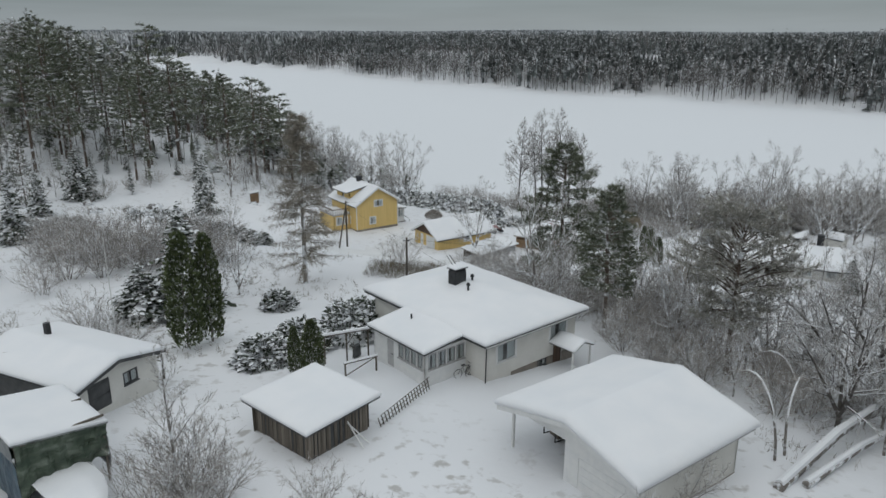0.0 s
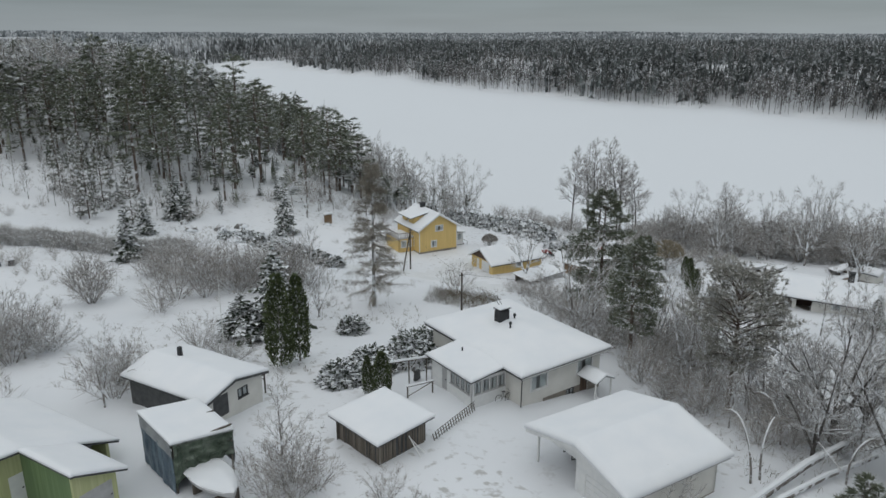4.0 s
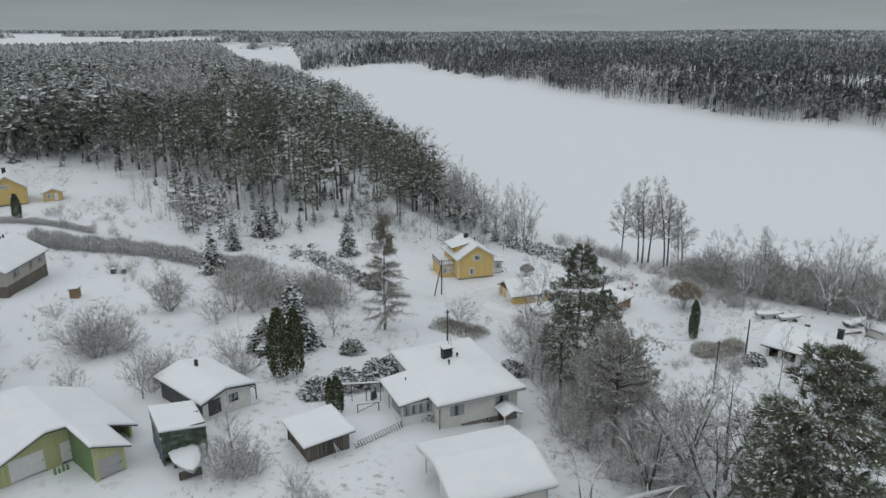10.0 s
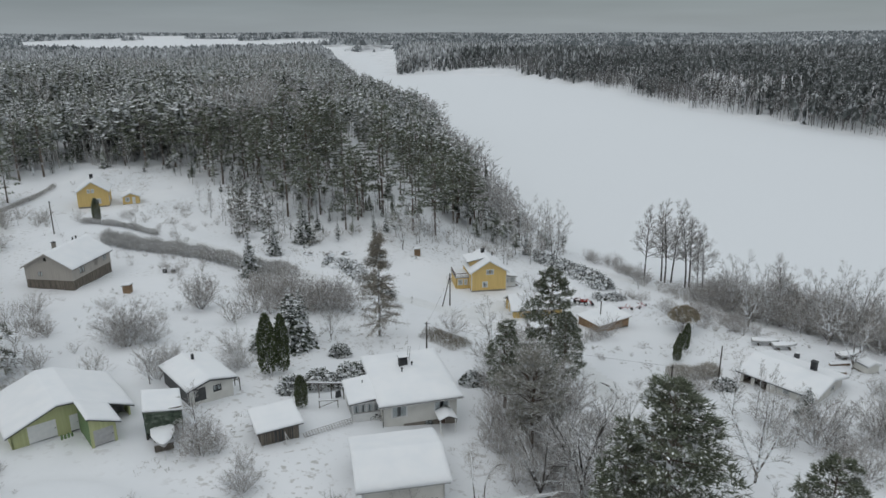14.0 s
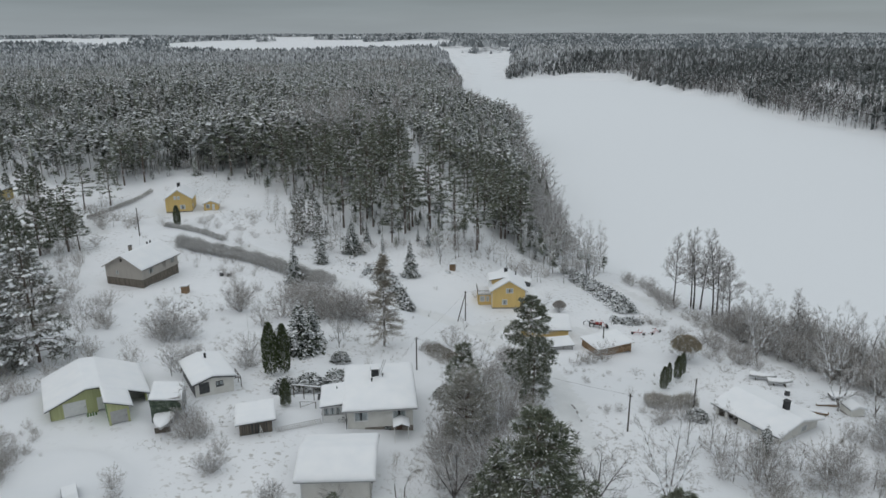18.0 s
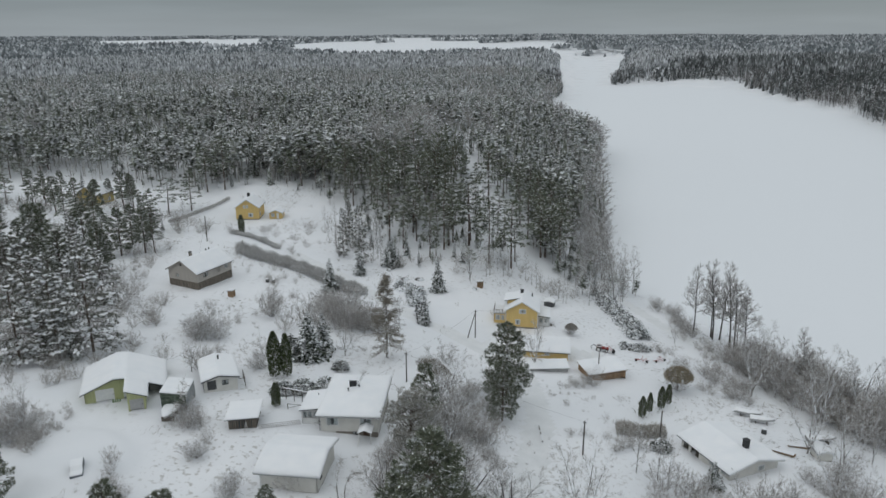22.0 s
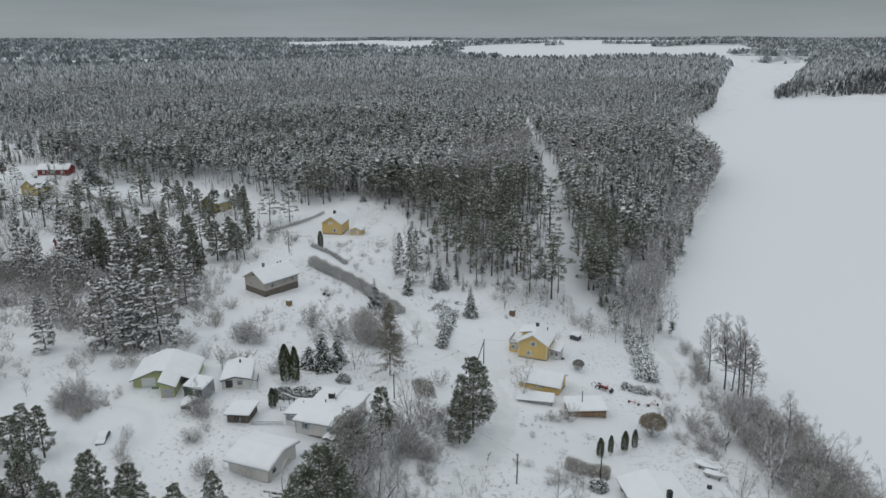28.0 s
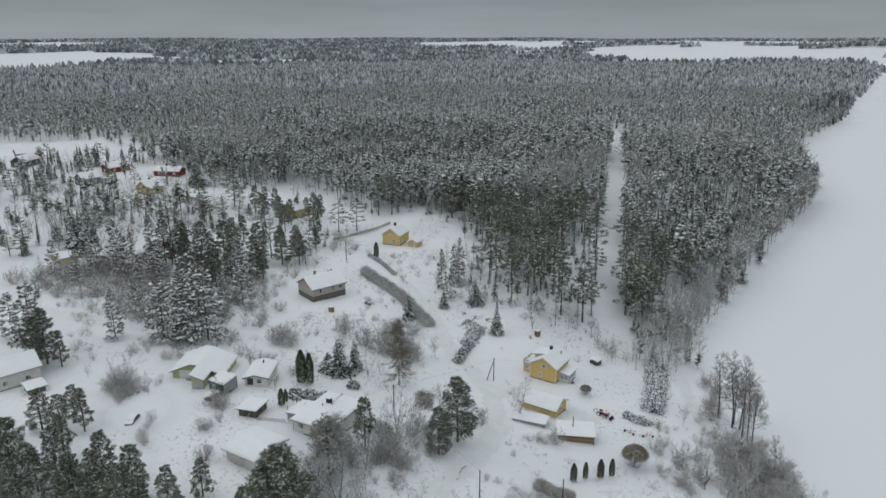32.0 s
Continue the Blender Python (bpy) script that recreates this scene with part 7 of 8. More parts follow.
    part("veranda_base", Shape().box(7.9, 10.5, 2.5, 7.2, -1.2, 0), OLDWOOD, t)
    vr = part("veranda_roof", roof_sheet([7.8, 10.9], [2.1, 7.6], lambda x, y: 2.75 - 0.12 * (x - 7.8), 0.1), DARK, t)
    snow_cover(vr, 7.8, 10.95, 2.05, 7.65, lambda x, y: 2.76 - 0.12 * (x - 7.8), 0.26, seed=52)
    st = Shape()
    for k in range(4):
        st.box(10.9 + 0.28 * k, 11.2 + 0.28 * k, 3.2, 4.6, -1.0, -0.1 - 0.2 * k)
    st.tube([(10.9, 3.2, 0.8), (12.1, 3.2, 0.1)], 0.04, 5).tube([(12.1, 3.2, 0.1), (12.1, 3.2, -0.8)], 0.04, 5)
    part("steps", st, OLDWOOD, t)
    for cx in (-0.03, 7.68):
        part("corner_board", Shape().box(cx, cx + 0.15, -0.03, -0.005, 0.45, 4.7), WHITEPAINT, t)
    part("flue", Shape().tube([(6.2, 6.8, 5.4), (6.2, 6.8, 6.9)], 0.14, 8), DARK, t)


yellow_house()

def yellow_garage():
    # gable front faces the lane; the ridge runs along local y
    t = gabled("yellow_garage", "long yellow garage with brown gables and a snowy roof", -1.4, 111.6, 6.7, -58.0, 6.6, 9.8, 2.35, 4.1, YELLOW,
               [("f", 2.0, 0.1, 0.85, 2.0, "door"), ("f", 4.4, 0.1, 2.4, 2.05, "garage"), ("r", 5.2, 1.15, 0.9, 0.7, "window"), ("b", 3.3, 1.0, 1.0, 0.9, "window")],
               plinth=0.1, over=0.5, snow=0.28, gable_mat=BROWNGABLE, category="garage")
    return t


yellow_garage()


def lean_shed():
    t = thing("lumber_shed", 7.9, 100.6, ground_at(10, 103) - 0.75, 44.0, "low grey lean-to with stacked boards under snow", "shed")
    W, D = 8.0, 3.2
    for k in range(5):
        part("post", Shape().box(k * 1.95, k * 1.95 + 0.12, 0, 0.12, -0.6, 1.5), OLDWOOD, t)
    for k in range(8):
        for j in range(2):
            part("board", Shape().box(0.05 + j * 4, 3.9 + j * 4, 0.0, 0.03, 0.05 + k * 0.17, 0.2 + k * 0.17), GREYPAINT if k > 2 else OLDWOOD, t)
    part("back_wall", Shape().box(0, W, D - 0.1, D, -0.6, 1.9), OLDWOOD, t)
    zf = lambda x, y: 1.6 + 0.12 * y
    r = part("roof", roof_sheet(cuts(-0.3, W + 0.3, 1.5), cuts(-0.3, D + 0.2, 1.2), zf, 0.1), OLDWOOD, t)
    snow_cover(r, -0.35, W + 0.35, -0.35, D + 0.25, lambda x, y: zf(x, y) + 0.004, 0.25, seed=61)
    for k in range(9):
        part("stacked_plank", Shape().box(0, 3.6 + random.uniform(-0.4, 0.6), -0.1, 0.12, 0, 0.06), PLANK, t, m=pose(0.3 + 0.5 * k, -0.5 - 0.25 * (k % 3), 0.0 + 0.07 * (k // 3), 0, -3, random.uniform(-9, 9)))


lean_shed()


def wood_store():
    t = thing("wood_store", 18.6, 106.8, ground_at(20, 111) - 0.1, 58.0, "open brown plank store under a flat snowy roof", "shed")
    W, D = 8.4, 5.2
    for xx in (0, 2.75, 5.5, 8.3):
        for yy in (0, D - 0.12):
            part("post", Shape().box(xx, xx + 0.12, yy, yy + 0.12, -1.0, 2.0), PLANK, t)
    for k in range(6):
        part("plank", Shape().box(0, W, -0.03, 0.0, 0.12 + 0.27 * k, 0.34 + 0.27 * k), PLANK, t)
    part("back_wall", Shape().box(0, W, D, D + 0.05, -1.0, 2.0), PLANK, t)
    part("side_wall", Shape().box(-0.05, 0, 0, D, -1.0, 1.9), PLANK, t)
    part("side_wall", Shape().box(W, W + 0.05, 0, D, -1.0, 1.9), PLANK, t)
    zf = lambda x, y: 2.0 + 0.08 * y
    r = part("roof", roof_sheet(cuts(-0.4, W + 0.4, 1.5), cuts(-0.5, D + 0.3, 1.2), zf, 0.12), PLANK, t)
    snow_cover(r, -0.45, W + 0.45, -0.55, D + 0.35, lambda x, y: zf(x, y) + 0.004, 0.28, seed=62)


wood_store()
gabled("grill_hut", "small dark hut with a snowy roof by the lawn", -15.4, 140.2, ground_at(-14, 141), 20, 2.6, 2.2, 1.5, 1.8, CHARCOAL, [], plinth=0.0, over=0.2, snow=0.22, category="hut", sink=0.6)

# ---------------------------------------------------------------- the other houses
gabled("grey_house", "beige-grey boarded house on a dark basement with a snowy roof", -86.2, 69.7, 12.9, 15.5, 10.0, 12.6, 4.9, 7.6, BEIGE,
       [("f", 3.2, 2.9, 1.0, 1.0, "window"), ("f", 4.6, 6.0, 0.6, 0.7, "gap"), ("r", 3.0, 3.0, 1.6, 1.2, "wide"), ("r", 7.8, 2.9, 0.9, 2.0, "door"), ("r", 10.6, 3.2, 1.3, 1.1, "window")], plinth=2.2, over=0.5,
       plinth_mat=OLDWOOD, chim=[(3.6, 4.6, 6.6, 8.4, 0.6, 0.6, PLINTH), (4.4, 9.4, 7.2, 8.2, 0.25, 0.25, CHARCOAL, False), (4.3, 10.6, 7.2, 8.2, 0.25, 0.25, CHARCOAL, False)], snow=0.3, frame_mat=BEIGE)
gabled("far_yellow_house", "small yellow boarded house with a snowy gable roof", -121.9, 113.0, 16.0, 43.5, 7.6, 9.0, 4.6, 7.2, YELLOW,
       [("f", 2.9, 4.2, 0.55, 0.9, "window"), ("f", 3.9, 4.2, 0.55, 0.9, "window"), ("f", 4.9, 1.2, 1.4, 1.2, "wide"), ("r", 2.2, 1.2, 1.2, 1.2, "window"), ("l", 4, 1.2, 1.2, 1.2, "window")], plinth=0.5,
       chim=[(3.6, 4.4, 6.6, 8.3, 0.8, 0.7, DARK)], snow=0.28)
gabled("porch_cottage", "yellow side wing with a low snowy roof", -114.6, 121.2, 15.9, 43.5, 4.2, 4.6, 2.5, 3.4, YELLOW, [("f", 1.2, 1.0, 0.9, 1.1, "window"), ("f", 2.8, 0.3, 0.8, 1.9, "door"), ("r", 2.0, 1.0, 1.2, 1.1, "window")], plinth=0.3, snow=0.25, category="wing")
gabled("third_yellow_house", "pale yellow house with a snowy gable roof among pines", -181.0, 85.0, 16.6, 30, 8.2, 9.5, 4.6, 7.6, PALEYELLOW,
       [("f", 2.6, 1.3, 1.2, 1.2, "window"), ("f", 5.4, 1.3, 1.2, 1.2, "window"), ("f", 4.1, 4.4, 1.0, 1.0, "window"), ("r", 3, 1.3, 1.2, 1.2, "window"), ("r", 7, 1.3, 1.2, 1.2, "window")], plinth=0.5, chim=[(4.0, 5.0, 6.8, 8.4, 0.7, 0.7, DARK)], snow=0.28)
gabled("fourth_yellow_house", "yellow house with two snowy gables on the slope", -252.0, 24.5, 18.8, 38, 9.0, 9.5, 4.0, 7.2, PALEYELLOW,
       [("f", 2.6, 1.3, 1.2, 1.2, "window"), ("f", 6.0, 1.3, 1.2, 1.2, "window"), ("f", 4.5, 4.2, 1.0, 1.0, "window"), ("r", 3, 1.3, 1.2, 1.2, "window")], plinth=0.5, chim=[(4.4, 5.0, 6.4, 8.0, 0.7, 0.7, DARK)], snow=0.28)
gabled("long_red_house", "long dark red house with a snowy roof", -291.0, 39.0, 21.6, -32, 8.0, 15.0, 3.2, 5.2, REDWALL,
       [("r", 3, 1.2, 1.2, 1.2, "window"), ("r", 7.5, 1.2, 1.2, 1.2, "window"), ("r", 12, 1.2, 1.2, 1.2, "window"), ("f", 4, 1.2, 1.2, 1.2, "window")], plinth=0.5, chim=[(4.0, 6.0, 4.6, 6.4, 0.7, 0.7, DARK)], snow=0.28, frame_mat=WHITEPAINT)
gabled("blue_house", "blue-grey boarded house with a snowy roof", -283.0, -5.0, 20.2, 30, 8.5, 10, 4.2, 7.0, BLUEGREY,
       [("f", 2.4, 1.3, 1.2, 1.2, "window"), ("f", 6.0, 1.3, 1.2, 1.2, "window"), ("f", 4.2, 4.2, 1.0, 1.0, "window"), ("r", 3, 1.3, 1.2, 1.2, "window")], plinth=0.5, chim=[(4.2, 5.0, 6.4, 8.0, 0.7, 0.7, PLINTH)], snow=0.28)
gabled("red_cottage", "red cottage with a white snow roof behind the pines", -310.0, 8.0, 21.5, 25, 7.5, 13, 3.4, 5.6, REDWALL, [("f", 3.7, 1.3, 1.2, 1.2, "window"), ("r", 4, 1.3, 1.2, 1.2, "window"), ("r", 9, 1.3, 1.2, 1.2, "window")], plinth=0.4, snow=0.28)
gabled("brown_cabin", "brown and red cabin with a flat snowy roof", -151.0, -9.0, 16.7, 25, 9.0, 6.0, 2.6, 3.2, PALEYELLOW, [("f", 2.2, 0.2, 2.2, 2.0, "garage"), ("f", 6.5, 1.0, 1.4, 1.0, "window")], plinth=0.2, snow=0.3, category="cabin")
gabled("red_cabin", "small cabin with a steep white snow roof among pines", -158.0, 26.0, 16.7, 10, 6.0, 6.5, 2.4, 4.6, REDWALL, [("f", 3, 1.0, 1.0, 1.0, "window"), ("r", 3, 1.0, 1.0, 1.0, "window")], plinth=0.3, snow=0.3, category="cabin")
gabled("grey_villa", "pale grey house with a broad snow roof", -49.0, -18.0, 16.4, 20, 9.5, 11, 4.2, 6.6, RENDERED, [("r", 3, 1.3, 1.4, 1.2, "window"), ("r", 8, 1.3, 1.4, 1.2, "window"), ("f", 4.5, 1.3, 1.4, 1.2, "window")], plinth=0.5, snow=0.32)
gabled("garden_shed", "low shed half buried in snow", -39.5, -8.0, 16.4, 20, 4.5, 3.6, 2.0, 2.5, OLDWOOD, [("f", 2.2, 0.2, 0.9, 1.7, "door")], plinth=0.1, snow=0.3, category="shed")
for hx, hy, ha, hm, hl in ((-372, -42, 15, REDWALL, "red farmhouse with a snowy roof"), (-335, -40, 60, CHARCOAL, "dark barn with a snowy roof"), (-548, -5, 40, BEIGE, "distant pale house with a snowy roof"),
                           (-600, -20, 20, REDWALL, "distant red house with a snowy roof"), (-690, -25, 50, BEIGE, "distant house with a snowy roof")):
    gabled("farmhouse", hl, hx, hy, ground_at(hx, hy), ha, 9, 14, 3.6, 6.4, hm, [("f", 3, 1.2, 1.2, 1.2, "window"), ("f", 6, 1.2, 1.2, 1.2, "window"), ("r", 4, 1.2, 1.2, 1.2, "window"), ("r", 10, 1.2, 1.2, 1.2, "window")], plinth=0.4, snow=0.3)


def east_house():
    t = gabled("east_house", "long pale house with low snowy roof and carport bay", 54.0, 90.2, 6.65, 63, 10.1, 11.5, 2.3, 3.5, RENDERED,
               [("f", 6.6, 0.9, 1.3, 0.9, "wide"), ("l", 10.2, 0.95, 1.1, 1.0, "window"), ("l", 7.4, 0.95, 1.1, 1.0, "window"), ("l", 1.1, 0.3, 1.3, 1.7, "gap"), ("l", 3.3, 0.3, 2.0, 1.8, "gap"), ("r", 4, 1, 1.3, 1.0, "window"), ("r", 8, 1, 1.3, 1.0, "window")],
               plinth=0.3, over=0.7, snow=0.34, chim=[(5.6, 2.8, 3.2, 5.1, 0.8, 0.8, DARK)])
    part("bay_back", Shape().box(2.2, 2.3, 6.6, 11.2, 0.3, 2.2), BROWNGABLE, t)


east_house()

# ---------------------------------------------------------------- more planting
def larch():
    h = 18.5
    g = np.random.default_rng(5)
    n = 120
    z = g.uniform(0.14, 0.98, n)
    a = np.arange(n) * 2.4 + g.normal(0, 0.3, n)
    ln = (1 - z) ** 0.75 * 4.8 * g.uniform(0.6, 1.1, n) + 0.3
    base = np.stack([0 * a, 0 * a, z * h], 1)
    d = np.stack([np.cos(a), np.sin(a), -0.16 + 0.2 * z], 1)
    trunk = stem(h, 0.24, 0.1)
    for k in range(n):
        trunk.tube([base[k], base[k] + d[k] * ln[k]], [0.035, 0.01], 3, False)
    out = []
    for s in np.linspace(0.2, 1.0, 9):
        for j in range(12):
            p = base + d * (ln * s)[:, None] + g.normal(0, 0.06, (n, 3))
            e = d * 0.5 + g.normal(0, 0.6, (n, 3)) + [0, 0, -0.3]
            out.append(slivers(g, p, e, g.uniform(0.5, 1.3, n), 0.017))
    t = thing("larch_tree", -13.0, 78.6, ground_at(-13, 78.6), 0, "tall leafless larch with fine brown-grey boughs", "larch")
    part("trunk", trunk, BARK, t)
    part("crown", array_mesh("crown", *joined(*out), LARCHTWIG), LARCHTWIG, t)


larch()


def twig_row(name, label, line, width, high, per_metre, mat, category="hedge", snowy=0.0, seed=1, kind_="", spread=0.25, round_top=False):
    """A hedge or thicket: upright twigs filling a band along a line."""
    g = np.random.default_rng(seed)
    ps, ds, ls = [], [], []
    for (ax, ay), (bx, by) in zip(line, line[1:]):
        length = math.hypot(bx - ax, by - ay)
        n = int(length * per_metre * 2.2)
        f, o = g.uniform(0, 1, n), g.uniform(-0.5, 0.5, n)
        px, py = ax + (bx - ax) * f - (by - ay) / length * o * width, ay + (by - ay) * f + (bx - ax) / length * o * width
        low = g.uniform(0, 0.75, n) ** 1.2
        tall = high * (1 - (0.7 * (2 * o) ** 2 if round_top else 0.12 * (2 * o) ** 2)) * (1 + 0.12 * np.sin(px * 0.9 + py * 0.7))
        ps.append(np.stack([px, py, height(px, py) + low * tall], 1))
        ds.append(np.stack([g.normal(0, spread, n), g.normal(0, spread, n), np.ones(n)], 1))
        ls.append(tall * g.uniform(0.2, 0.42, n))
    p, d, l_ = np.concatenate(ps), np.concatenate(ds), np.concatenate(ls)
    o = np.array([*line[0], ground_at(*line[0])])
    v, f = slivers(g, p - o, d, l_ * 1.3, 0.012 + 0.006 * l_)
    t = thing(name, *o, 0, label, category, kind=kind_)
    part("twig_mass", array_mesh("twig_mass", v, f, mat), mat, t)
    if snowy:
        k = g.choice(len(p), int(len(p) * snowy * 0.5))
        v, f = blades(g, p[k] - o + [0, 0, 0.1], d[k] * [3, 3, 0.4], l_[k] * 0.5, 0.12, 0.2, 0.3)
        part("snow_layer", array_mesh("snow_layer", v, f, ROOF_SNOW), ROOF_SNOW, t)
    return t


twig_row("clipped_hedge", "long clipped leafless hedge with snow on its top", [(-93.8, 95.6), (-80.3, 99.5), (-65, 101.5), (-46, 101.5)], 4.0, 2.7, 330, HEDGE, snowy=0.5, seed=2)
twig_row("low_hedge", "low clipped leafless hedge along the yard", [(-108.8, 102.6), (-98, 104), (-87.4, 105.3)], 1.5, 1.5, 200, HEDGE, snowy=0.4, seed=3)
twig_row("brown_hedge", "square-cut brown hedge in a white yard", [(33.0, 91.6), (40.2, 96.6)], 3.0, 2.3, 460, BROWNHEDGE, snowy=0.25, seed=4)
twig_row("clipped_hedge", "clipped hedge running beside the far road", [(-135.5, 96.1), (-144.3, 124.4)], 1.5, 1.3, 160, HEDGE, seed=5)
twig_row("clipped_hedge", "clipped hedge on the far slope", [(-229.6, 48.2), (-200.9, 60.7)], 1.8, 1.4, 120, HEDGE, seed=6)
twig_row("grass_thicket", "tall dry grass and brush at the lane", [(-6, 83), (2, 79)], 5.0, 1.8, 260, BROWNTWIG, "thicket", seed=9, spread=0.4, round_top=True)

# grove of bare trees east of the garage
g = np.random.default_rng(33)
GROVE = [(15, 50), (19, 82), (26, 72), (33, 58), (48, 50), (50, 38), (29, 35), (21, 44)]
n_grove = 0
while n_grove < 14:
    tx, ty = g.uniform(12, 52), g.uniform(34, 84)
    if not bool(within(np.array([tx]), np.array([ty]), GROVE)[0]) or track_depth(np.array([tx]), np.array([ty]), ROADS[0][0], 3.0)[0] > 0:
        continue
    if n_grove % 3 == 2:
        used("shrub", n_grove, tx, ty, g.uniform(3, 5.5), 4, group="shrubs of the grove", wide=1.1)
    else:
        used("bare", n_grove, tx, ty, g.uniform(6.5, 11.5), 10, group="bare trees of the grove")
    n_grove += 1


def globe_tree(x, y, size, mat, label):
    t = thing("globe_tree", x, y, ground_at(x, y), 0, label, "tree")
    t.scale = (size, size, size)
    g = np.random.default_rng(8)
    trunk = Shape().tube([(0, 0, -0.3), (0, 0, 1.8)], [0.22, 0.17], 7, False)
    for k in range(16):
        a = k * 2.4
        trunk.tube([(0, 0, 1.6), (math.cos(a) * 1.2, math.sin(a) * 1.2, 2.7), (math.cos(a) * (1.5 + k % 3 * 0.5), math.sin(a) * (1.5 + k % 3 * 0.5), 3.6)], [0.07, 0.05, 0.02], 4, False)
    part("trunk", trunk, BARK, t)
    shape, tw, rime = fan_shrub(g, 4.3, 3.1, 26, 8, 6, 0.035, 1.5, 0.5)
    part("lower_branches", shape, BARK, t)
    part("twig_mass", array_mesh("twig_mass", *tw, TWIG), TWIG, t)
    tagged(part("snow_load", array_mesh("snow_load", *rime, ROOF_SNOW), ROOF_SNOW, t), "rime on the twigs", kind="stuff")
    n = 8000
    a, u = g.uniform(0, 6.283, n), g.uniform(0.42, 1, n)
    el_ = np.arcsin(u)
    q = 3.3 * g.uniform(0.72, 1, n) ** 0.5
    p = np.stack([np.cos(a) * np.cos(el_) * q, np.sin(a) * np.cos(el_) * q, 2.0 + np.sin(el_) * q * 0.98 - 0.5 * (1 - u) * g.uniform(0, 1, n)], 1)
    part("crown", array_mesh("crown", *blades(g, p, g.normal(0, 1.0, (n, 3)) + [0, 0, 0.4], g.uniform(0.25, 0.6, n), 0.04, 0, 1.0), mat), mat, t)


globe_tree(33.0, 117.9, 1.0, DOMETWIG, "tree clipped into a brown flat-domed crown")
globe_tree(1.7, 126.5, 0.52, TWIG, "small frosted garden tree with a domed crown")


def willow_dome(x, y, h, r, stems, seed, label):
    g = np.random.default_rng(seed)
    shape, tw, rime = fan_shrub(g, h, r, stems, 13, 9, 0.03, 1.5, 0.42)
    t = thing("willow_thicket", x, y, ground_at(x, y), 0, label, "shrub", "rounded willow thickets")
    part("stems", shape, BARK, t)
    part("twig_crown", array_mesh("twig_crown", *tw, TWIG), TWIG, t)
    tagged(part("snow_load", array_mesh("snow_load", *rime, ROOF_SNOW), ROOF_SNOW, t), "rime on the twigs", kind="stuff")


willow_dome(-46.2, 55.0, 4.6, 4.6, 46, 101, "wide rounded thicket white with rime in the meadow")
willow_dome(-42.2, 57.0, 4.2, 3.8, 38, 102, "rounded thicket white with rime in the meadow")
willow_dome(-29.8, 48.6, 3.8, 3.2, 32, 103, "round bare shrub furred with rime behind the cottage")
willow_dome(-22.9, 54.2, 3.0, 2.9, 30, 104, "drooping round-headed fruit tree white with rime")
willow_dome(-28.2, 13.4, 5.4, 5.0, 46, 105, "wide leafless thicket beside the turning place")
willow_dome(8.7, 28.4, 4.6, 2.1, 24, 107, "round bare shrub furred with rime before the garage")
willow_dome(-2.8, 29.6, 3.2, 2.4, 30, 106, "round bare shrub furred with rime in the yard")


def dwarf_pine(x, y, r, h, seed, label="low spreading juniper laden with snow"):
    g = np.random.default_rng(seed)
    t = thing("juniper_bush", x, y, ground_at(x, y), 0, label, "bush", "snowy junipers")
    n = 900
    a, q = g.uniform(0, 6.283, n), np.sqrt(g.uniform(0.02, 1, n))
    p = np.stack([np.cos(a) * q * r, np.sin(a) * q * r, h * (1 - q ** 2.2) * g.uniform(0.45, 1, n) + 0.1], 1)
    d = np.stack([np.cos(a), np.sin(a), np.full(n, 0.55)], 1) + g.normal(0, 0.35, (n, 3))
    part("foliage", array_mesh("foliage", *blades(g, p, d, g.uniform(0.35, 0.75, n), 0.12, 0.15, 0.8), DARKNEEDLE), DARKNEEDLE, t)
    k = g.choice(n, 260)
    part("snow_layer", array_mesh("snow_layer", *blades(g, p[k] + [0, 0, 0.12], d[k] * [1, 1, 0.5], g.uniform(0.4, 0.8, 260), 0.2, 0.2, 0.3), ROOF_SNOW), ROOF_SNOW, t)
    part("stem", Shape().tube([(0, 0, -0.2), (0.1, 0, h * 0.6)], [0.1, 0.04], 5, False), BARK, t)


for i, (jx, jy, jr, jh) in enumerate(((-9.5, 54.5, 2.2, 2.2), (-6.0, 57.0, 2.6, 3.0), (-3.2, 59.0, 2.4, 2.8), (-11.6, 51.5, 2.0, 1.8), (-5.5, 60.5, 2.2, 2.4), (-13.5, 66.5, 1.4, 1.6), (8.5, 66.5, 1.8, 1.8),
                                       (-38, 112, 1.6, 1.5), (41.5, 92, 1.6, 1.3), (-28.6, 105.4, 1.3, 1.3), (-26.5, 103.4, 1.3, 1.4), (-24.5, 101.6, 1.3, 1.4), (-22.6, 99.9, 1.3, 1.3), (-30.8, 107.6, 1.3, 1.2), (63, 74, 1.4, 1.2))):
    dwarf_pine(jx, jy, jr, jh, 60 + i)


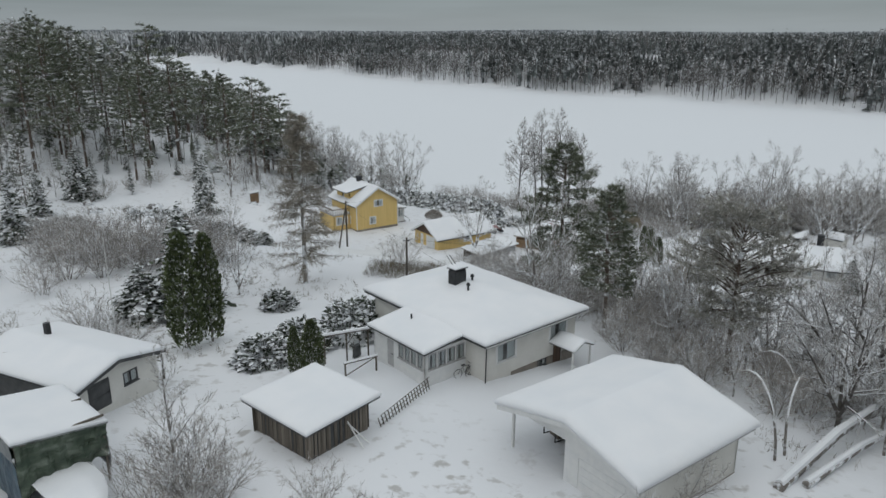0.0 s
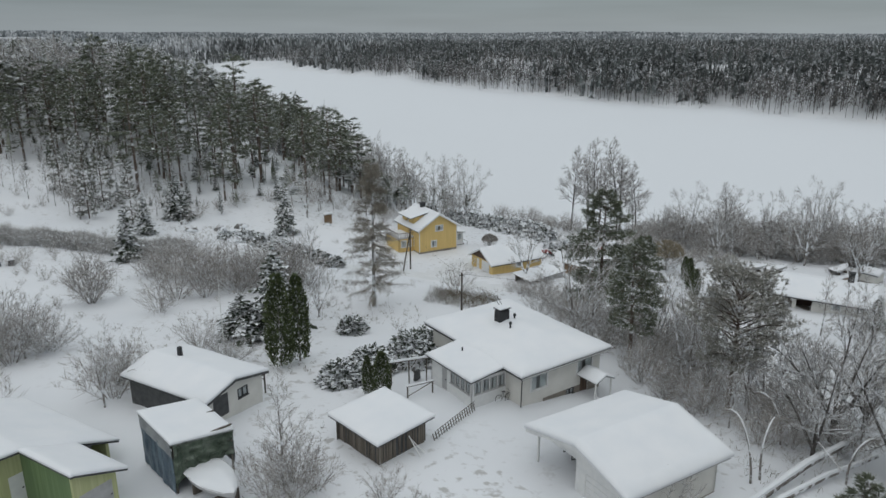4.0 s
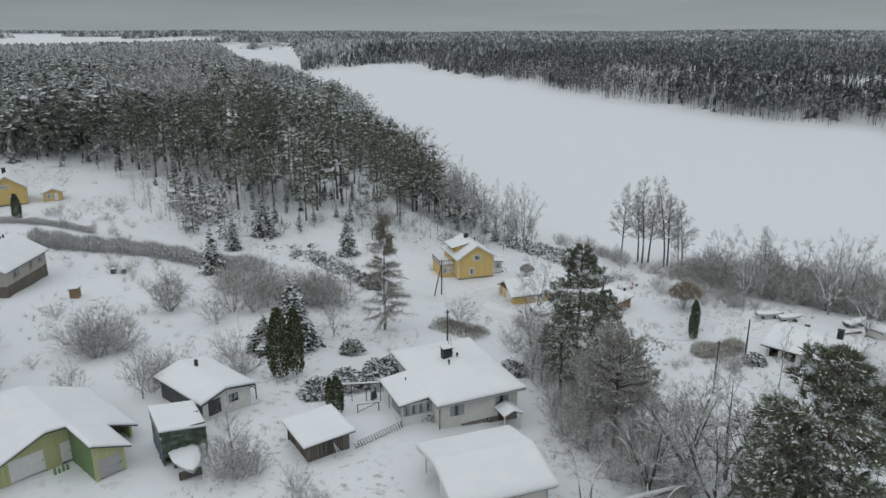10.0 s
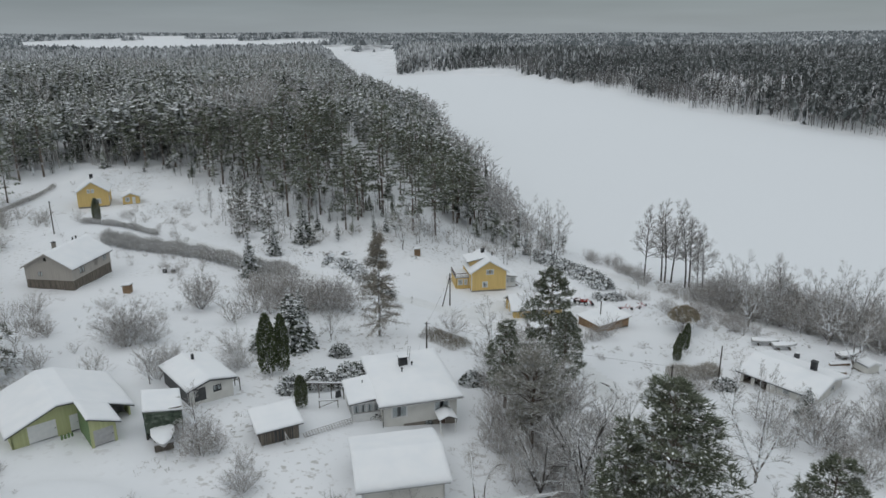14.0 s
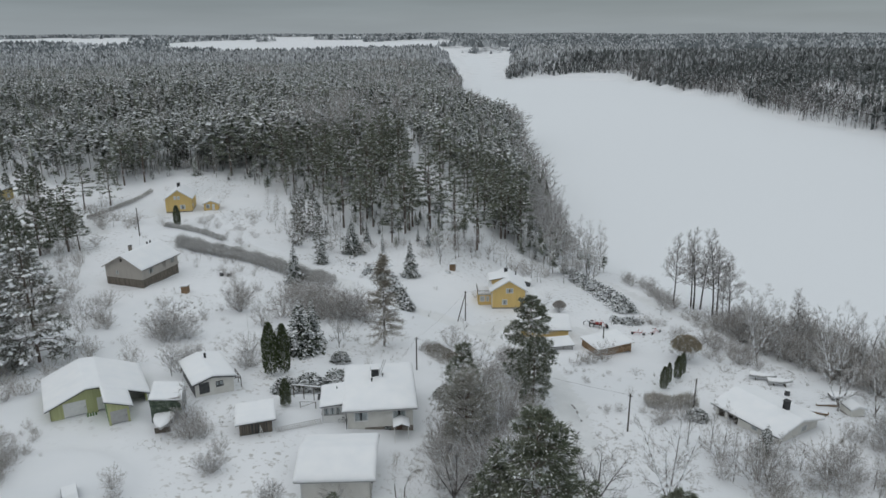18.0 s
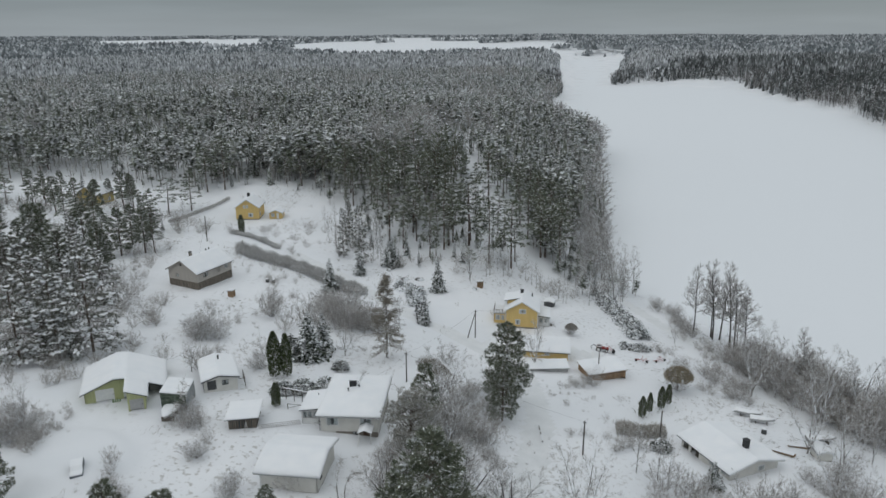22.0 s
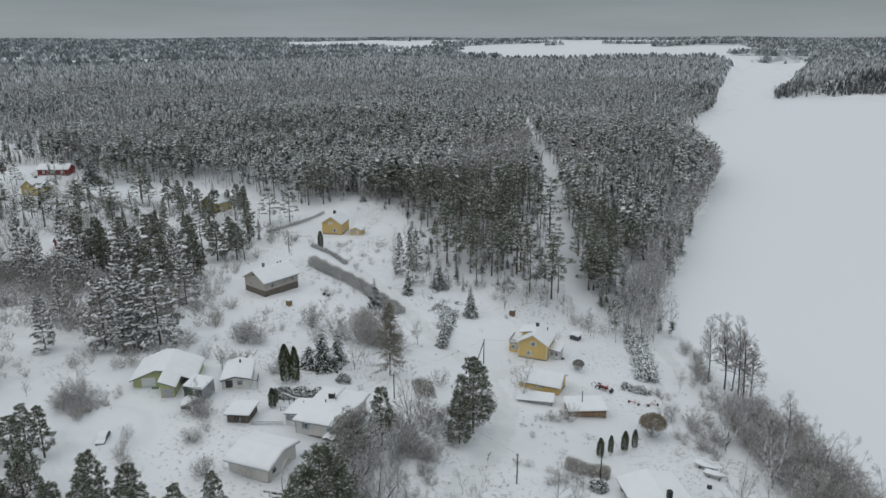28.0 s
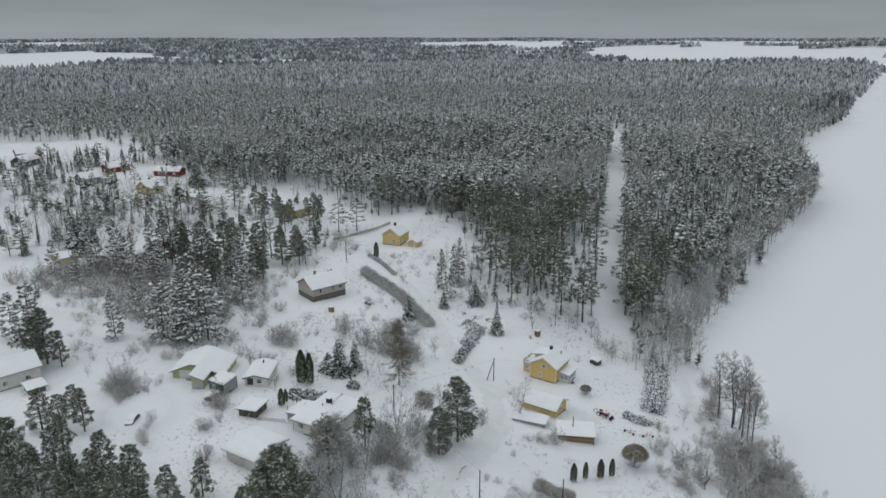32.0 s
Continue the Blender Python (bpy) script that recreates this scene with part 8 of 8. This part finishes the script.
def snowy_shrub_row(name, label, line, width, high, seed):
    """A bed of shrubs bowed under snow."""
    g = np.random.default_rng(seed)
    ps = []
    for (ax, ay), (bx, by) in zip(line, line[1:]):
        n = int(math.hypot(bx - ax, by - ay) * 330)
        f, o = g.uniform(0, 1, n), g.normal(0, 0.28, n)
        length = math.hypot(bx - ax, by - ay)
        px, py = ax + (bx - ax) * f - (by - ay) / length * o * width, ay + (by - ay) * f + (bx - ax) / length * o * width
        ps.append(np.stack([px, py, height(px, py) + np.maximum(0.05, high * (1 - (1.6 * o) ** 2)) * g.uniform(0.3, 1, n) * (0.7 + 0.3 * np.sin(px + py * 1.3))], 1))
    p = np.concatenate(ps)
    o = np.array([*line[0], ground_at(*line[0])])
    n = len(p)
    t = thing(name, *o, 0, label, "shrubbery")
    part("branch_mass", array_mesh("branch_mass", *blades(g, p - o, g.normal(0, 0.7, (n, 3)) + [0, 0, 0.3], g.uniform(0.4, 1.0, n), 0.1, 0.25, 1.0), DARKNEEDLE), DARKNEEDLE, t)
    k = g.choice(n, n // 2)
    part("snow_layer", array_mesh("snow_layer", *blades(g, p[k] - o + [0, 0, 0.15], g.normal(0, 0.7, (n // 2, 3)), g.uniform(0.45, 1.05, n // 2), 0.28, 0.25, 0.4), ROOF_SNOW), ROOF_SNOW, t)


snowy_shrub_row("shrub_border", "border of low evergreen shrubs buried in snow", [(-8, 159), (-2, 154), (5, 148), (11, 142.5), (14, 138.5)], 4.6, 3.1, 71)
snowy_shrub_row("shrub_border", "snow-laden shrubs on the rock garden", [(-46, 114.5), (-40, 115), (-34.5, 110), (-31.5, 107)], 3.6, 1.4, 72)
snowy_shrub_row("shrub_border", "snowy shrubs at the lawn's corner", [(13, 131), (19, 134)], 2.5, 1.2, 73)


def rock(x, y, r, seed):
    g = np.random.default_rng(seed)
    s = Shape()
    n, m = 10, 6
    for j in range(m + 1):
        for i in range(n):
            a, b = 6.283 * i / n, math.pi * (j / m - 0.5)
            q = r * (1 + g.normal(0, 0.12))
            s.v.append((q * math.cos(a) * math.cos(b) * 1.3, q * math.sin(a) * math.cos(b), q * 0.6 * math.sin(b) + 0.15 * r))
    s.f = [(j * n + i, j * n + (i + 1) % n, (j + 1) * n + (i + 1) % n, (j + 1) * n + i) for j in range(m) for i in range(n)]
    ob = new("boulder", s.mesh("boulder", ROCK))
    ob.matrix_basis = pose(x, y, ground_at(x, y), 0, 0, g.uniform(0, 360))
    tagged(ob, "grey boulder capped with snow on the slope", "boulder", "boulders on the slope")


for i, (rx_, ry_, rr) in enumerate(((-46, 116, 1.1), (-43, 113, 1.3), (-39, 114, 1.0), (-36.5, 111, 1.2), (-48, 119, 0.9), (-41, 118, 0.8), (-52, 116, 0.9), (-34, 108.5, 0.9), (-45, 122, 1.0), (-30, 128, 0.7), (-55, 120, 0.9), (-60, 113, 0.8))):
    rock(rx_, ry_, rr, 80 + i)


def dry_grass():
    """Tufts of dry grass and heather poking through the snow."""
    g = np.random.default_rng(91)
    n = 26000
    x, y = g.uniform(-150, 95, n), g.uniform(10, 170, n)
    mask = np.sin(x * 0.13 + 1.2 * np.sin(y * 0.09)) * np.sin(y * 0.15 + np.sin(x * 0.07)) + 0.35 * np.sin(x * 0.5) * np.sin(y * 0.43)
    ok = (mask > 0.28) & (shore_distance(x, y) > 1)
    for line, half in ROADS:
        ok &= track_depth(x, y, line, half + 0.6) <= 0
    for cx, cy, r in ((3, 54, 12), (-6, 40, 5), (11, 38, 8), (-22, 44, 9), (-24, 32, 9), (0, 28, 12), (4, 115, 16), (10, 128, 12), (-10, 108, 9), (-80, 78, 9), (-122, 119, 9), (52, 96, 10), (2, 141, 19), (-20, 128, 13), (16, 118, 9)):
        ok &= np.hypot(x - cx, y - cy) > r
    x, y = x[ok], y[ok]
    k = 7
    n = x.size
    p = np.repeat(np.stack([x, y, height(x, y)], 1), k, 0) + g.normal(0, 0.16, (n * k, 3)) * [1, 1, 0]
    v, f = slivers(g, p, g.normal(0, 0.5, (n * k, 3)) + [0, 0, 1.0], g.uniform(0.25, 0.75, n * k), 0.016)
    ob = new("dry_grass", array_mesh("dry_grass", v, f, BROWNTWIG))
    tagged(ob, "tufts of dry grass and brush poking through the snow", "grass", kind="stuff")


dry_grass()


# ---------------------------------------------------------------- poles and wires
def pole(x, y, h, label="dark wooden utility pole standing in the snow", stay=None, cross=True):
    z = ground_at(x, y)
    t = thing("utility_pole", x, y, z, 20, label, "utility pole", "utility poles")
    part("shaft", Shape().tube([(0, 0, -0.5), (0, 0, h)], [0.14, 0.1], 8), POLEWOOD, t)
    if cross:
        part("insulator_arm", Shape().box(-0.35, 0.35, -0.04, 0.04, h - 0.35, h - 0.27), DARK, t)
        part("insulator", Shape().tube([(0.3, 0, h - 0.27), (0.3, 0, h - 0.1)], 0.05, 6), WHITEPAINT, t)
    if stay:
        part("prop_pole", Shape().tube([(stay[0], stay[1], -0.4), (0, 0, h - 0.5)], [0.12, 0.09], 7), POLEWOOD, t)
    return (x, y, z + h - 0.15)


pa = pole(-1.8, 73.0, 6.2)
pb = pole(-11.3, 105.4, 6.9, "dark utility pole with a slanting prop pole", stay=(-1.6, -1.2))
pc = pole(34.3, 77.8, 6.3)
pd = pole(-106.7, 93.0, 7.9)
pe_ = pole(-201, 60.5, 8.4, "utility pole with a prop on the far slope", stay=(-1.2, 1.4))
pf = pole(18.0, 111.3, 5.0, "grey lamp pole by the yellow garage", cross=False)
pg = pole(40.5, 93.5, 6.5, "slim pole beside the east yard", cross=False)


def wires(points, label, sag=0.7):
    s = Shape()
    for a, b in zip(points, points[1:]):
        n = 10
        line = [Vector(a).lerp(Vector(b), i / n) - Vector((0, 0, sag * 4 * (i / n) * (1 - i / n))) for i in range(n + 1)]
        s.tube(line, 0.012, 3, False)
    tagged(new("overhead_wire", s.mesh("overhead_wire", WIRE)), label, "wire")


wires([pc, pa, pb], "thin overhead wire sagging between the poles")
wires([pb, (-9.0, 119.0, 12.2)], "thin service wire to the yellow house", 0.3)
wires([pa, (2.0, 62.0, 19.2)], "thin service wire to the white house", 0.3)
wires([pd, (-83, 77, 19.8)], "thin service wire to the grey house", 0.4)


def flag_pole(x, y, h):
    t = thing("flagpole", x, y, ground_at(x, y), 0, "slim white flagpole without a flag", "flagpole")
    part("shaft", Shape().tube([(0, 0, -0.3), (0, 0, h)], [0.06, 0.03], 8), WHITEPAINT, t)
    part("finial", Shape().tube([(0, 0, h), (0, 0, h + 0.12)], [0.06, 0.02], 8), WHITEPAINT, t)


flag_pole(-23.6, 55.5, 8.5)


# ---------------------------------------------------------------- yard things
def lattice_fence():
    """A wire-and-batten garden fence from the shed to the porch."""
    a, b = Vector((-2.6, 40.9, 0)), Vector((0.2, 46.6, 0))
    t = thing("lattice_fence", a.x, a.y, 0, math.degrees(math.atan2(b.y - a.y, b.x - a.x)), "low batten fence stepping down to the shed", "fence")
    length = (b - a).length
    n = 17
    for k in range(n + 1):
        f = k / n
        p = a.lerp(b, f)
        z = ground_at(p.x, p.y)
        part("picket", Shape().box(-0.025, 0.025, -0.025, 0.025, -0.1, 0.85), OLDWOOD, t, m=pose(length * f, 0, z, 0, -22))
    za, zb = ground_at(a.x, a.y), ground_at(b.x, b.y)
    for h in (0.2, 0.5, 0.8):
        part("rail", Shape().tube([(0, 0, za + h), (length, 0, zb + h)], 0.022, 4), OLDWOOD, t)


lattice_fence()


def yard_rail(x, y, a, length, label):
    t = thing("garden_rail", x, y, ground_at(x, y), a, label, "rail")
    for k in (0, length):
        part("post", Shape().box(k - 0.05, k + 0.05, -0.05, 0.05, -0.5, 1.0), OLDWOOD, t)
    part("top_rail", Shape().box(-0.1, length + 0.1, -0.06, 0.06, 0.95, 1.03), OLDWOOD, t)
    part("brace", Shape().tube([(0, 0, 0.1), (length, 0, 0.95)], 0.035, 4), OLDWOOD, t)
    part("snow", Shape().box(-0.1, length + 0.1, -0.07, 0.07, 1.03, 1.12), ROOF_SNOW, t)


yard_rail(-5.4, 48.2, 30, 2.3, "wooden garden rail capped with snow by the small thujas")


def pergola():
    t = thing("pergola", -8.6, 50.2, ground_at(-7, 51), 22, "long snow-capped pergola beam on slim posts", "pergola")
    for k in range(4):
        part("post", Shape().box(k * 1.6 - 0.05, k * 1.6 + 0.05, -0.05, 0.05, -0.5, 2.1), OLDWOOD, t)
    part("beam", Shape().box(-0.3, 5.2, -0.06, 0.06, 2.1, 2.2), OLDWOOD, t)
    part("snow", Shape().box(-0.3, 5.2, -0.09, 0.09, 2.2, 2.34), ROOF_SNOW, t)
    for k in range(3):
        part("strut", Shape().tube([(k * 1.6, 0, 1.2), (k * 1.6 + 0.7, 0, 2.1)], 0.03, 4), OLDWOOD, t)


pergola()


def bicycle(x, y, z, a, seed):
    t = thing("bicycle", x, y, z, a, "dark bicycle leaning by the porch, dusted with snow", "bicycle", "bicycles by the porch")
    for k in (-0.5, 0.5):
        s = Shape()
        ring = [(k + 0.33 * math.cos(i * 0.5236), 0, 0.33 + 0.33 * math.sin(i * 0.5236)) for i in range(13)]
        s.tube(ring, 0.022, 5, False)
        part("wheel", s, RUBBER, t)
    part("frame", Shape().tube([(-0.5, 0, 0.33), (-0.1, 0, 0.75), (0.4, 0, 0.8), (0.5, 0, 0.33)], 0.02, 5).tube([(-0.1, 0, 0.75), (0.0, 0, 0.3), (0.4, 0, 0.8)], 0.02, 5), CHARCOAL, t)
    part("saddle", Shape().box(-0.22, 0.05, -0.06, 0.06, 0.85, 0.92), DARK, t)
    part("handlebar", Shape().tube([(0.38, -0.25, 0.98), (0.38, 0.25, 0.98)], 0.015, 5), DARK, t)


for k, (bx, by, ba) in enumerate(((2.6, 48.6, 30), (3.1, 49.2, 60), (4.6, 49.6, 38))):
    bicycle(bx, by, ground_at(bx, by), ba, k)
wb = thing("wheelbarrow", -4.9, 52.0, ground_at(-4.9, 52), 60, "dark wheelbarrow propped against the porch wall", "wheelbarrow")
part("tray", Shape().plate([(-0.4, 0.1), (0.4, 0.1), (0.3, 1.0), (-0.3, 1.0)], [], 0, 0.22), CHARCOAL, wb)
part("wheel", Shape().tube([(0, 0.1, 0.2), (0, 0.2, 0.2)], 0.2, 10), RUBBER, wb)
part("handle", Shape().tube([(-0.3, 0.1, 0.2), (-0.35, 0.1, 1.4)], 0.025, 5).tube([(0.3, 0.1, 0.2), (0.35, 0.1, 1.4)], 0.025, 5), OLDWOOD, wb)


def tractor():
    x, y = 10.9, 125.2
    t = thing("tractor", x, y, ground_at(x, y), 22, "small red tractor with a front loader parked in the snow", "tractor")
    part("engine_hood", Shape().box(0.2, 1.7, -0.35, 0.35, 0.75, 1.35), REDPAINT, t)
    part("chassis", Shape().box(-0.9, 1.6, -0.25, 0.25, 0.5, 0.8), DARK, t)
    part("seat_box", Shape().box(-0.7, 0.0, -0.4, 0.4, 0.8, 1.15), REDPAINT, t)
    part("seat", Shape().box(-0.6, -0.2, -0.22, 0.22, 1.15, 1.28).box(-0.65, -0.55, -0.22, 0.22, 1.28, 1.65), DARK, t)
    part("steering_wheel", Shape().tube([(0.25, 0, 1.35), (0.1, 0, 1.6)], 0.03, 5).tube([(0.06 + 0.0, 0.2 * math.cos(i * 0.785), 1.6 + 0.2 * math.sin(i * 0.785)) for i in range(9)], 0.02, 4, False), DARK, t)
    part("exhaust", Shape().tube([(1.2, 0.2, 1.35), (1.2, 0.2, 2.0)], 0.04, 6), DARK, t)
    for sx, r, w in ((-0.55, 0.62, 0.3), (1.35, 0.4, 0.2)):
        for sy in (-1, 1):
            wheel = part("wheel", Shape().tube([(sx, sy * 0.5, r), (sx, sy * (0.5 + w), r)], r, 16), RUBBER, t, "black tyre")
            part("rim", Shape().tube([(sx, sy * (0.5 + w), r), (sx, sy * (0.53 + w), r)], r * 0.6, 12), WHITEPAINT, wheel)
    part("fender", Shape().box(-1.0, -0.1, -0.75, -0.45, 1.25, 1.32).box(-1.0, -0.1, 0.45, 0.75, 1.25, 1.32), REDPAINT, t)
    for sy in (-0.5, 0.5):
        part("loader_arm", Shape().tube([(0.1, sy, 1.3), (1.6, sy, 1.35), (2.6, sy, 0.5)], 0.06, 5), REDPAINT, t)
    part("bucket", Shape().plate([(2.5, 0.15), (3.2, 0.1), (3.0, 0.35), (2.65, 0.75)], [], -0.8, 0.8), DARK, t)
    part("backhoe_frame", Shape().tube([(-1.0, 0, 0.8), (-1.7, 0, 1.5), (-2.4, 0, 0.9), (-2.3, 0, 0.3)], 0.08, 5), DARK, t)
    part("snow", Shape().box(0.25, 1.65, -0.33, 0.33, 1.35, 1.45).box(-0.98, -0.12, -0.73, -0.47, 1.32, 1.4).box(-0.98, -0.12, 0.47, 0.73, 1.32, 1.4), ROOF_SNOW, t)


tractor()


def red_frame(x, y, a):
    t = thing("hay_rake", x, y, ground_at(x, y), a, "rusty red implement frame lying in the snow", "implement")
    part("frame", Shape().tube([(-1.6, 0, 0.4), (1.6, 0, 0.5)], 0.07, 5).tube([(-1.0, -0.9, 0.5), (0.2, 0.9, 0.5)], 0.06, 5).tube([(0.2, -0.9, 0.5), (1.1, 0.9, 0.6)], 0.06, 5).tube([(0, 0, 0.5), (0.1, 0, 1.3)], 0.05, 5), REDPAINT, t)
    for k in (-1.2, 1.2):
        part("wheel", Shape().tube([(k, -0.5, 0.3), (k, -0.4, 0.3)], 0.3, 10), RUBBER, t)
    part("snow", Shape().box(-1.5, 1.5, -0.08, 0.08, 0.52, 0.62), ROOF_SNOW, t)


red_frame(20.6, 126.5, 20)
red_frame(23.4, 129.6, 65)
covered_boat(47.8, 116.5, ground_at(47.8, 116.5), 100, 4.8, 1.8, "upturned small boat under a white hump of snow", "snowed-in boats")
covered_boat(51.0, 115.0, ground_at(51, 115), 110, 4.4, 1.7, "small boat under a white hump of snow", "snowed-in boats")
covered_boat(61.4, 114.5, ground_at(61.4, 114.5), 130, 5.2, 1.8, "long boat on trestles covered with snow", "snowed-in boats")


def car(x, y, a, paint, label, sunk=0.0):
    t = thing("car", x, y, ground_at(x, y) - sunk, a, label, "car", "snowed-in cars")
    part("body", Shape().plate([(-2.1, 0.35), (2.1, 0.35), (2.1, 0.85), (1.2, 0.95), (0.6, 1.4), (-1.3, 1.4), (-2.0, 0.95)], [], -0.8, 0.8), paint, t)
    part("glasshouse", Shape().plate([(-1.75, 0.97), (1.05, 0.97), (0.55, 1.34), (-1.25, 1.34)], [], -0.82, 0.82), DARK, t, "dark side windows")
    for sx in (-1.3, 1.3):
        for sy in (-0.82, 0.62):
            part("wheel", Shape().tube([(sx, sy, 0.32), (sx, sy + 0.2, 0.32)], 0.32, 12), RUBBER, t)
    s = Shape()
    prof = [(-2.12, 0.88), (-1.95, 1.05), (-1.3, 1.5), (-0.4, 1.62), (0.6, 1.5), (1.2, 1.08), (2.0, 1.0), (2.12, 0.86)]
    s.plate(prof, [], -0.78, 0.78)
    part("snow", s, ROOF_SNOW, t)


car(-8.9, 15.6, -25, BLUEGREY, "car half buried under snow in the clearing", 0.55)
car(-135, -8, 10, CHARCOAL, "dark car capped with snow by the cabin")
car(-129, -4, 15, CHARCOAL, "dark car under snow on the far drive")


def bin_(x, y, label):
    t = thing("compost_bin", x, y, ground_at(x, y), 15, label, "bin", "dark garden bins")
    part("body", Shape().tube([(0, 0, -0.1), (0, 0, 0.9)], [0.5, 0.42], 10), CHARCOAL, t)
    part("snow", Shape().tube([(0, 0, 0.9), (0, 0, 1.1)], [0.44, 0.2], 10), ROOF_SNOW, t)


bin_(-69.0, 88.2, "dark compost bin capped with snow")
bin_(-67.2, 88.8, "dark compost bin capped with snow")
bin_(52.8, 110.5, "dark barrel capped with snow behind the house")


def nest_box(x, y, label):
    t = thing("garden_box", x, y, ground_at(x, y), 20, label, "box")
    part("body", Shape().box(-0.7, 0.7, -0.6, 0.6, -0.2, 1.6), PLANK, t)
    part("roof", Shape().plate([(-0.85, 1.55), (0.85, 1.75), (0.85, 1.82), (-0.85, 1.62)], [], -0.75, 0.75), DARK, t)
    part("snow", Shape().plate([(-0.85, 1.62), (0.85, 1.82), (0.8, 2.02), (-0.8, 1.84)], [], -0.72, 0.72), ROOF_SNOW, t)


nest_box(-66.2, 75.6, "yellow-brown outhouse box in the meadow")
nest_box(-30.5, 131.0, "brown feeding box at the wood's edge")


def fallen(points, r, label):
    s = Shape().tube([(x_, y_, z_ + (ground_at(x_, y_) if shore_distance(np.array([x_]), np.array([y_]))[0] > 0 else LAKE_Z)) for x_, y_, z_ in points], [r, r * 0.8, r * 0.5][:len(points)], 6)
    tagged(new("fallen_trunk", s.mesh("fallen_trunk", BARK)), label, "log", "fallen trunks")


fallen([(-48, 221, 0.2), (-44.3, 222.5, 0.15), (-42, 223.6, 0.1)], 0.2, "bare log reaching onto the ice")
fallen([(27.5, 76, 0.2), (25.5, 78, 0.9), (24, 80, 0.3)], 0.16, "broken leaning trunk on the lane bank")
fallen([(18.0, 35.6, 0.1), (23.4, 39.8, 1.0), (29.0, 44.0, 1.9)], 0.3, "thick fallen trunk under a ridge of snow beside the garage")
fallen([(19.6, 35.9, 0.1), (24.6, 39.4, 0.5), (30.0, 43.0, 1.1)], 0.22, "fallen trunk lying beside a thicker one")


def snow_ridge(points, r, label):
    s_ = Shape().tube([(x_, y_, z_ + ground_at(x_, y_)) for x_, y_, z_ in points], r, 7)
    tagged(new("snow_ridge", s_.mesh("snow_ridge", ROOF_SNOW)), label, "snow", "snow on fallen trunks")


snow_ridge([(18.1, 35.7, 0.34), (23.4, 39.8, 1.24), (28.9, 43.9, 2.1)], [0.22, 0.24, 0.16], "ridge of snow along the thick fallen trunk")
snow_ridge([(19.7, 36.0, 0.26), (24.6, 39.4, 0.68), (29.9, 42.9, 1.25)], [0.16, 0.17, 0.1], "ridge of snow along the fallen trunk")


def bowed_birch(x, y, h, reach, turn, seed):
    """A young birch bent into an arch by snow, with hanging side shoots."""
    g = np.random.default_rng(seed)
    t = thing("bowed_birch", x, y, ground_at(x, y), turn, "young birch bowed into an arch by snow", "birch", "bowed birches")
    arc = [np.array([reach * (1 - math.cos(1.9 * f)) * 0.75, 0.15 * math.sin(5 * f), h * math.sin(1.9 * f)]) for f in np.linspace(0, 1, 9)]
    part("trunk", Shape().tube(arc, [0.085 - 0.008 * k for k in range(9)], 6, False), BARK, t)
    part("snow_load", Shape().tube([p + [0, 0, 0.06] for p in arc[2:]], [0.05, 0.06, 0.06, 0.055, 0.05, 0.04, 0.02], 5, False), ROOF_SNOW, t, "snow lying along the arch")
    n = 260
    k, q = g.integers(3, 8, n), g.uniform(0, 1, n)
    base = np.array([arc[a] + (arc[a + 1] - arc[a]) * b_ for a, b_ in zip(k, q)])
    part("twig_mass", array_mesh("twig_mass", *slivers(g, base, g.normal(0, 0.6, (n, 3)) + [0.5, 0, -0.4], g.uniform(0.4, 1.5, n), 0.011), TWIG), TWIG, t)


for bx, by, bh, br_, bt in ((19.2, 38.4, 4.6, 2.6, 130), (20.0, 38.9, 4.0, 2.2, 60), (23.6, 44.5, 3.8, 2.4, 150), (26.2, 39.6, 3.4, 2.0, 20), (22.4, 48.4, 4.2, 2.2, 200)):
    bowed_birch(bx, by, bh, br_, bt, int(bx * 10))



def trestle_pile(x, y, a, label):
    t = thing("lumber_pile", x, y, ground_at(x, y), a, label, "lumber")
    for k in range(7):
        part("plank", Shape().box(-1.8, 1.8, -0.12, 0.12, 0, 0.07), PLANK, t, m=pose(0.1 * (k % 3), (k % 3) * 0.28, 0.1 + 0.08 * (k // 3), 0, 0, random.uniform(-6, 6)))
    part("snow", Shape().box(-1.7, 1.7, -0.1, 0.7, 0.34, 0.48), ROOF_SNOW, t)


trestle_pile(59.3, 108.7, 30, "pile of old planks under snow behind the house")
trestle_pile(58.0, 104.0, 10, "pile of old planks under snow behind the house")
gabled("dog_house", "small pale shed with a rounded snow cap", 63.0, 106.0, ground_at(63, 106), 40, 2.4, 2.8, 1.4, 1.8, RENDERED, [], plinth=0.0, over=0.2, snow=0.4, category="shed", sink=0.5)
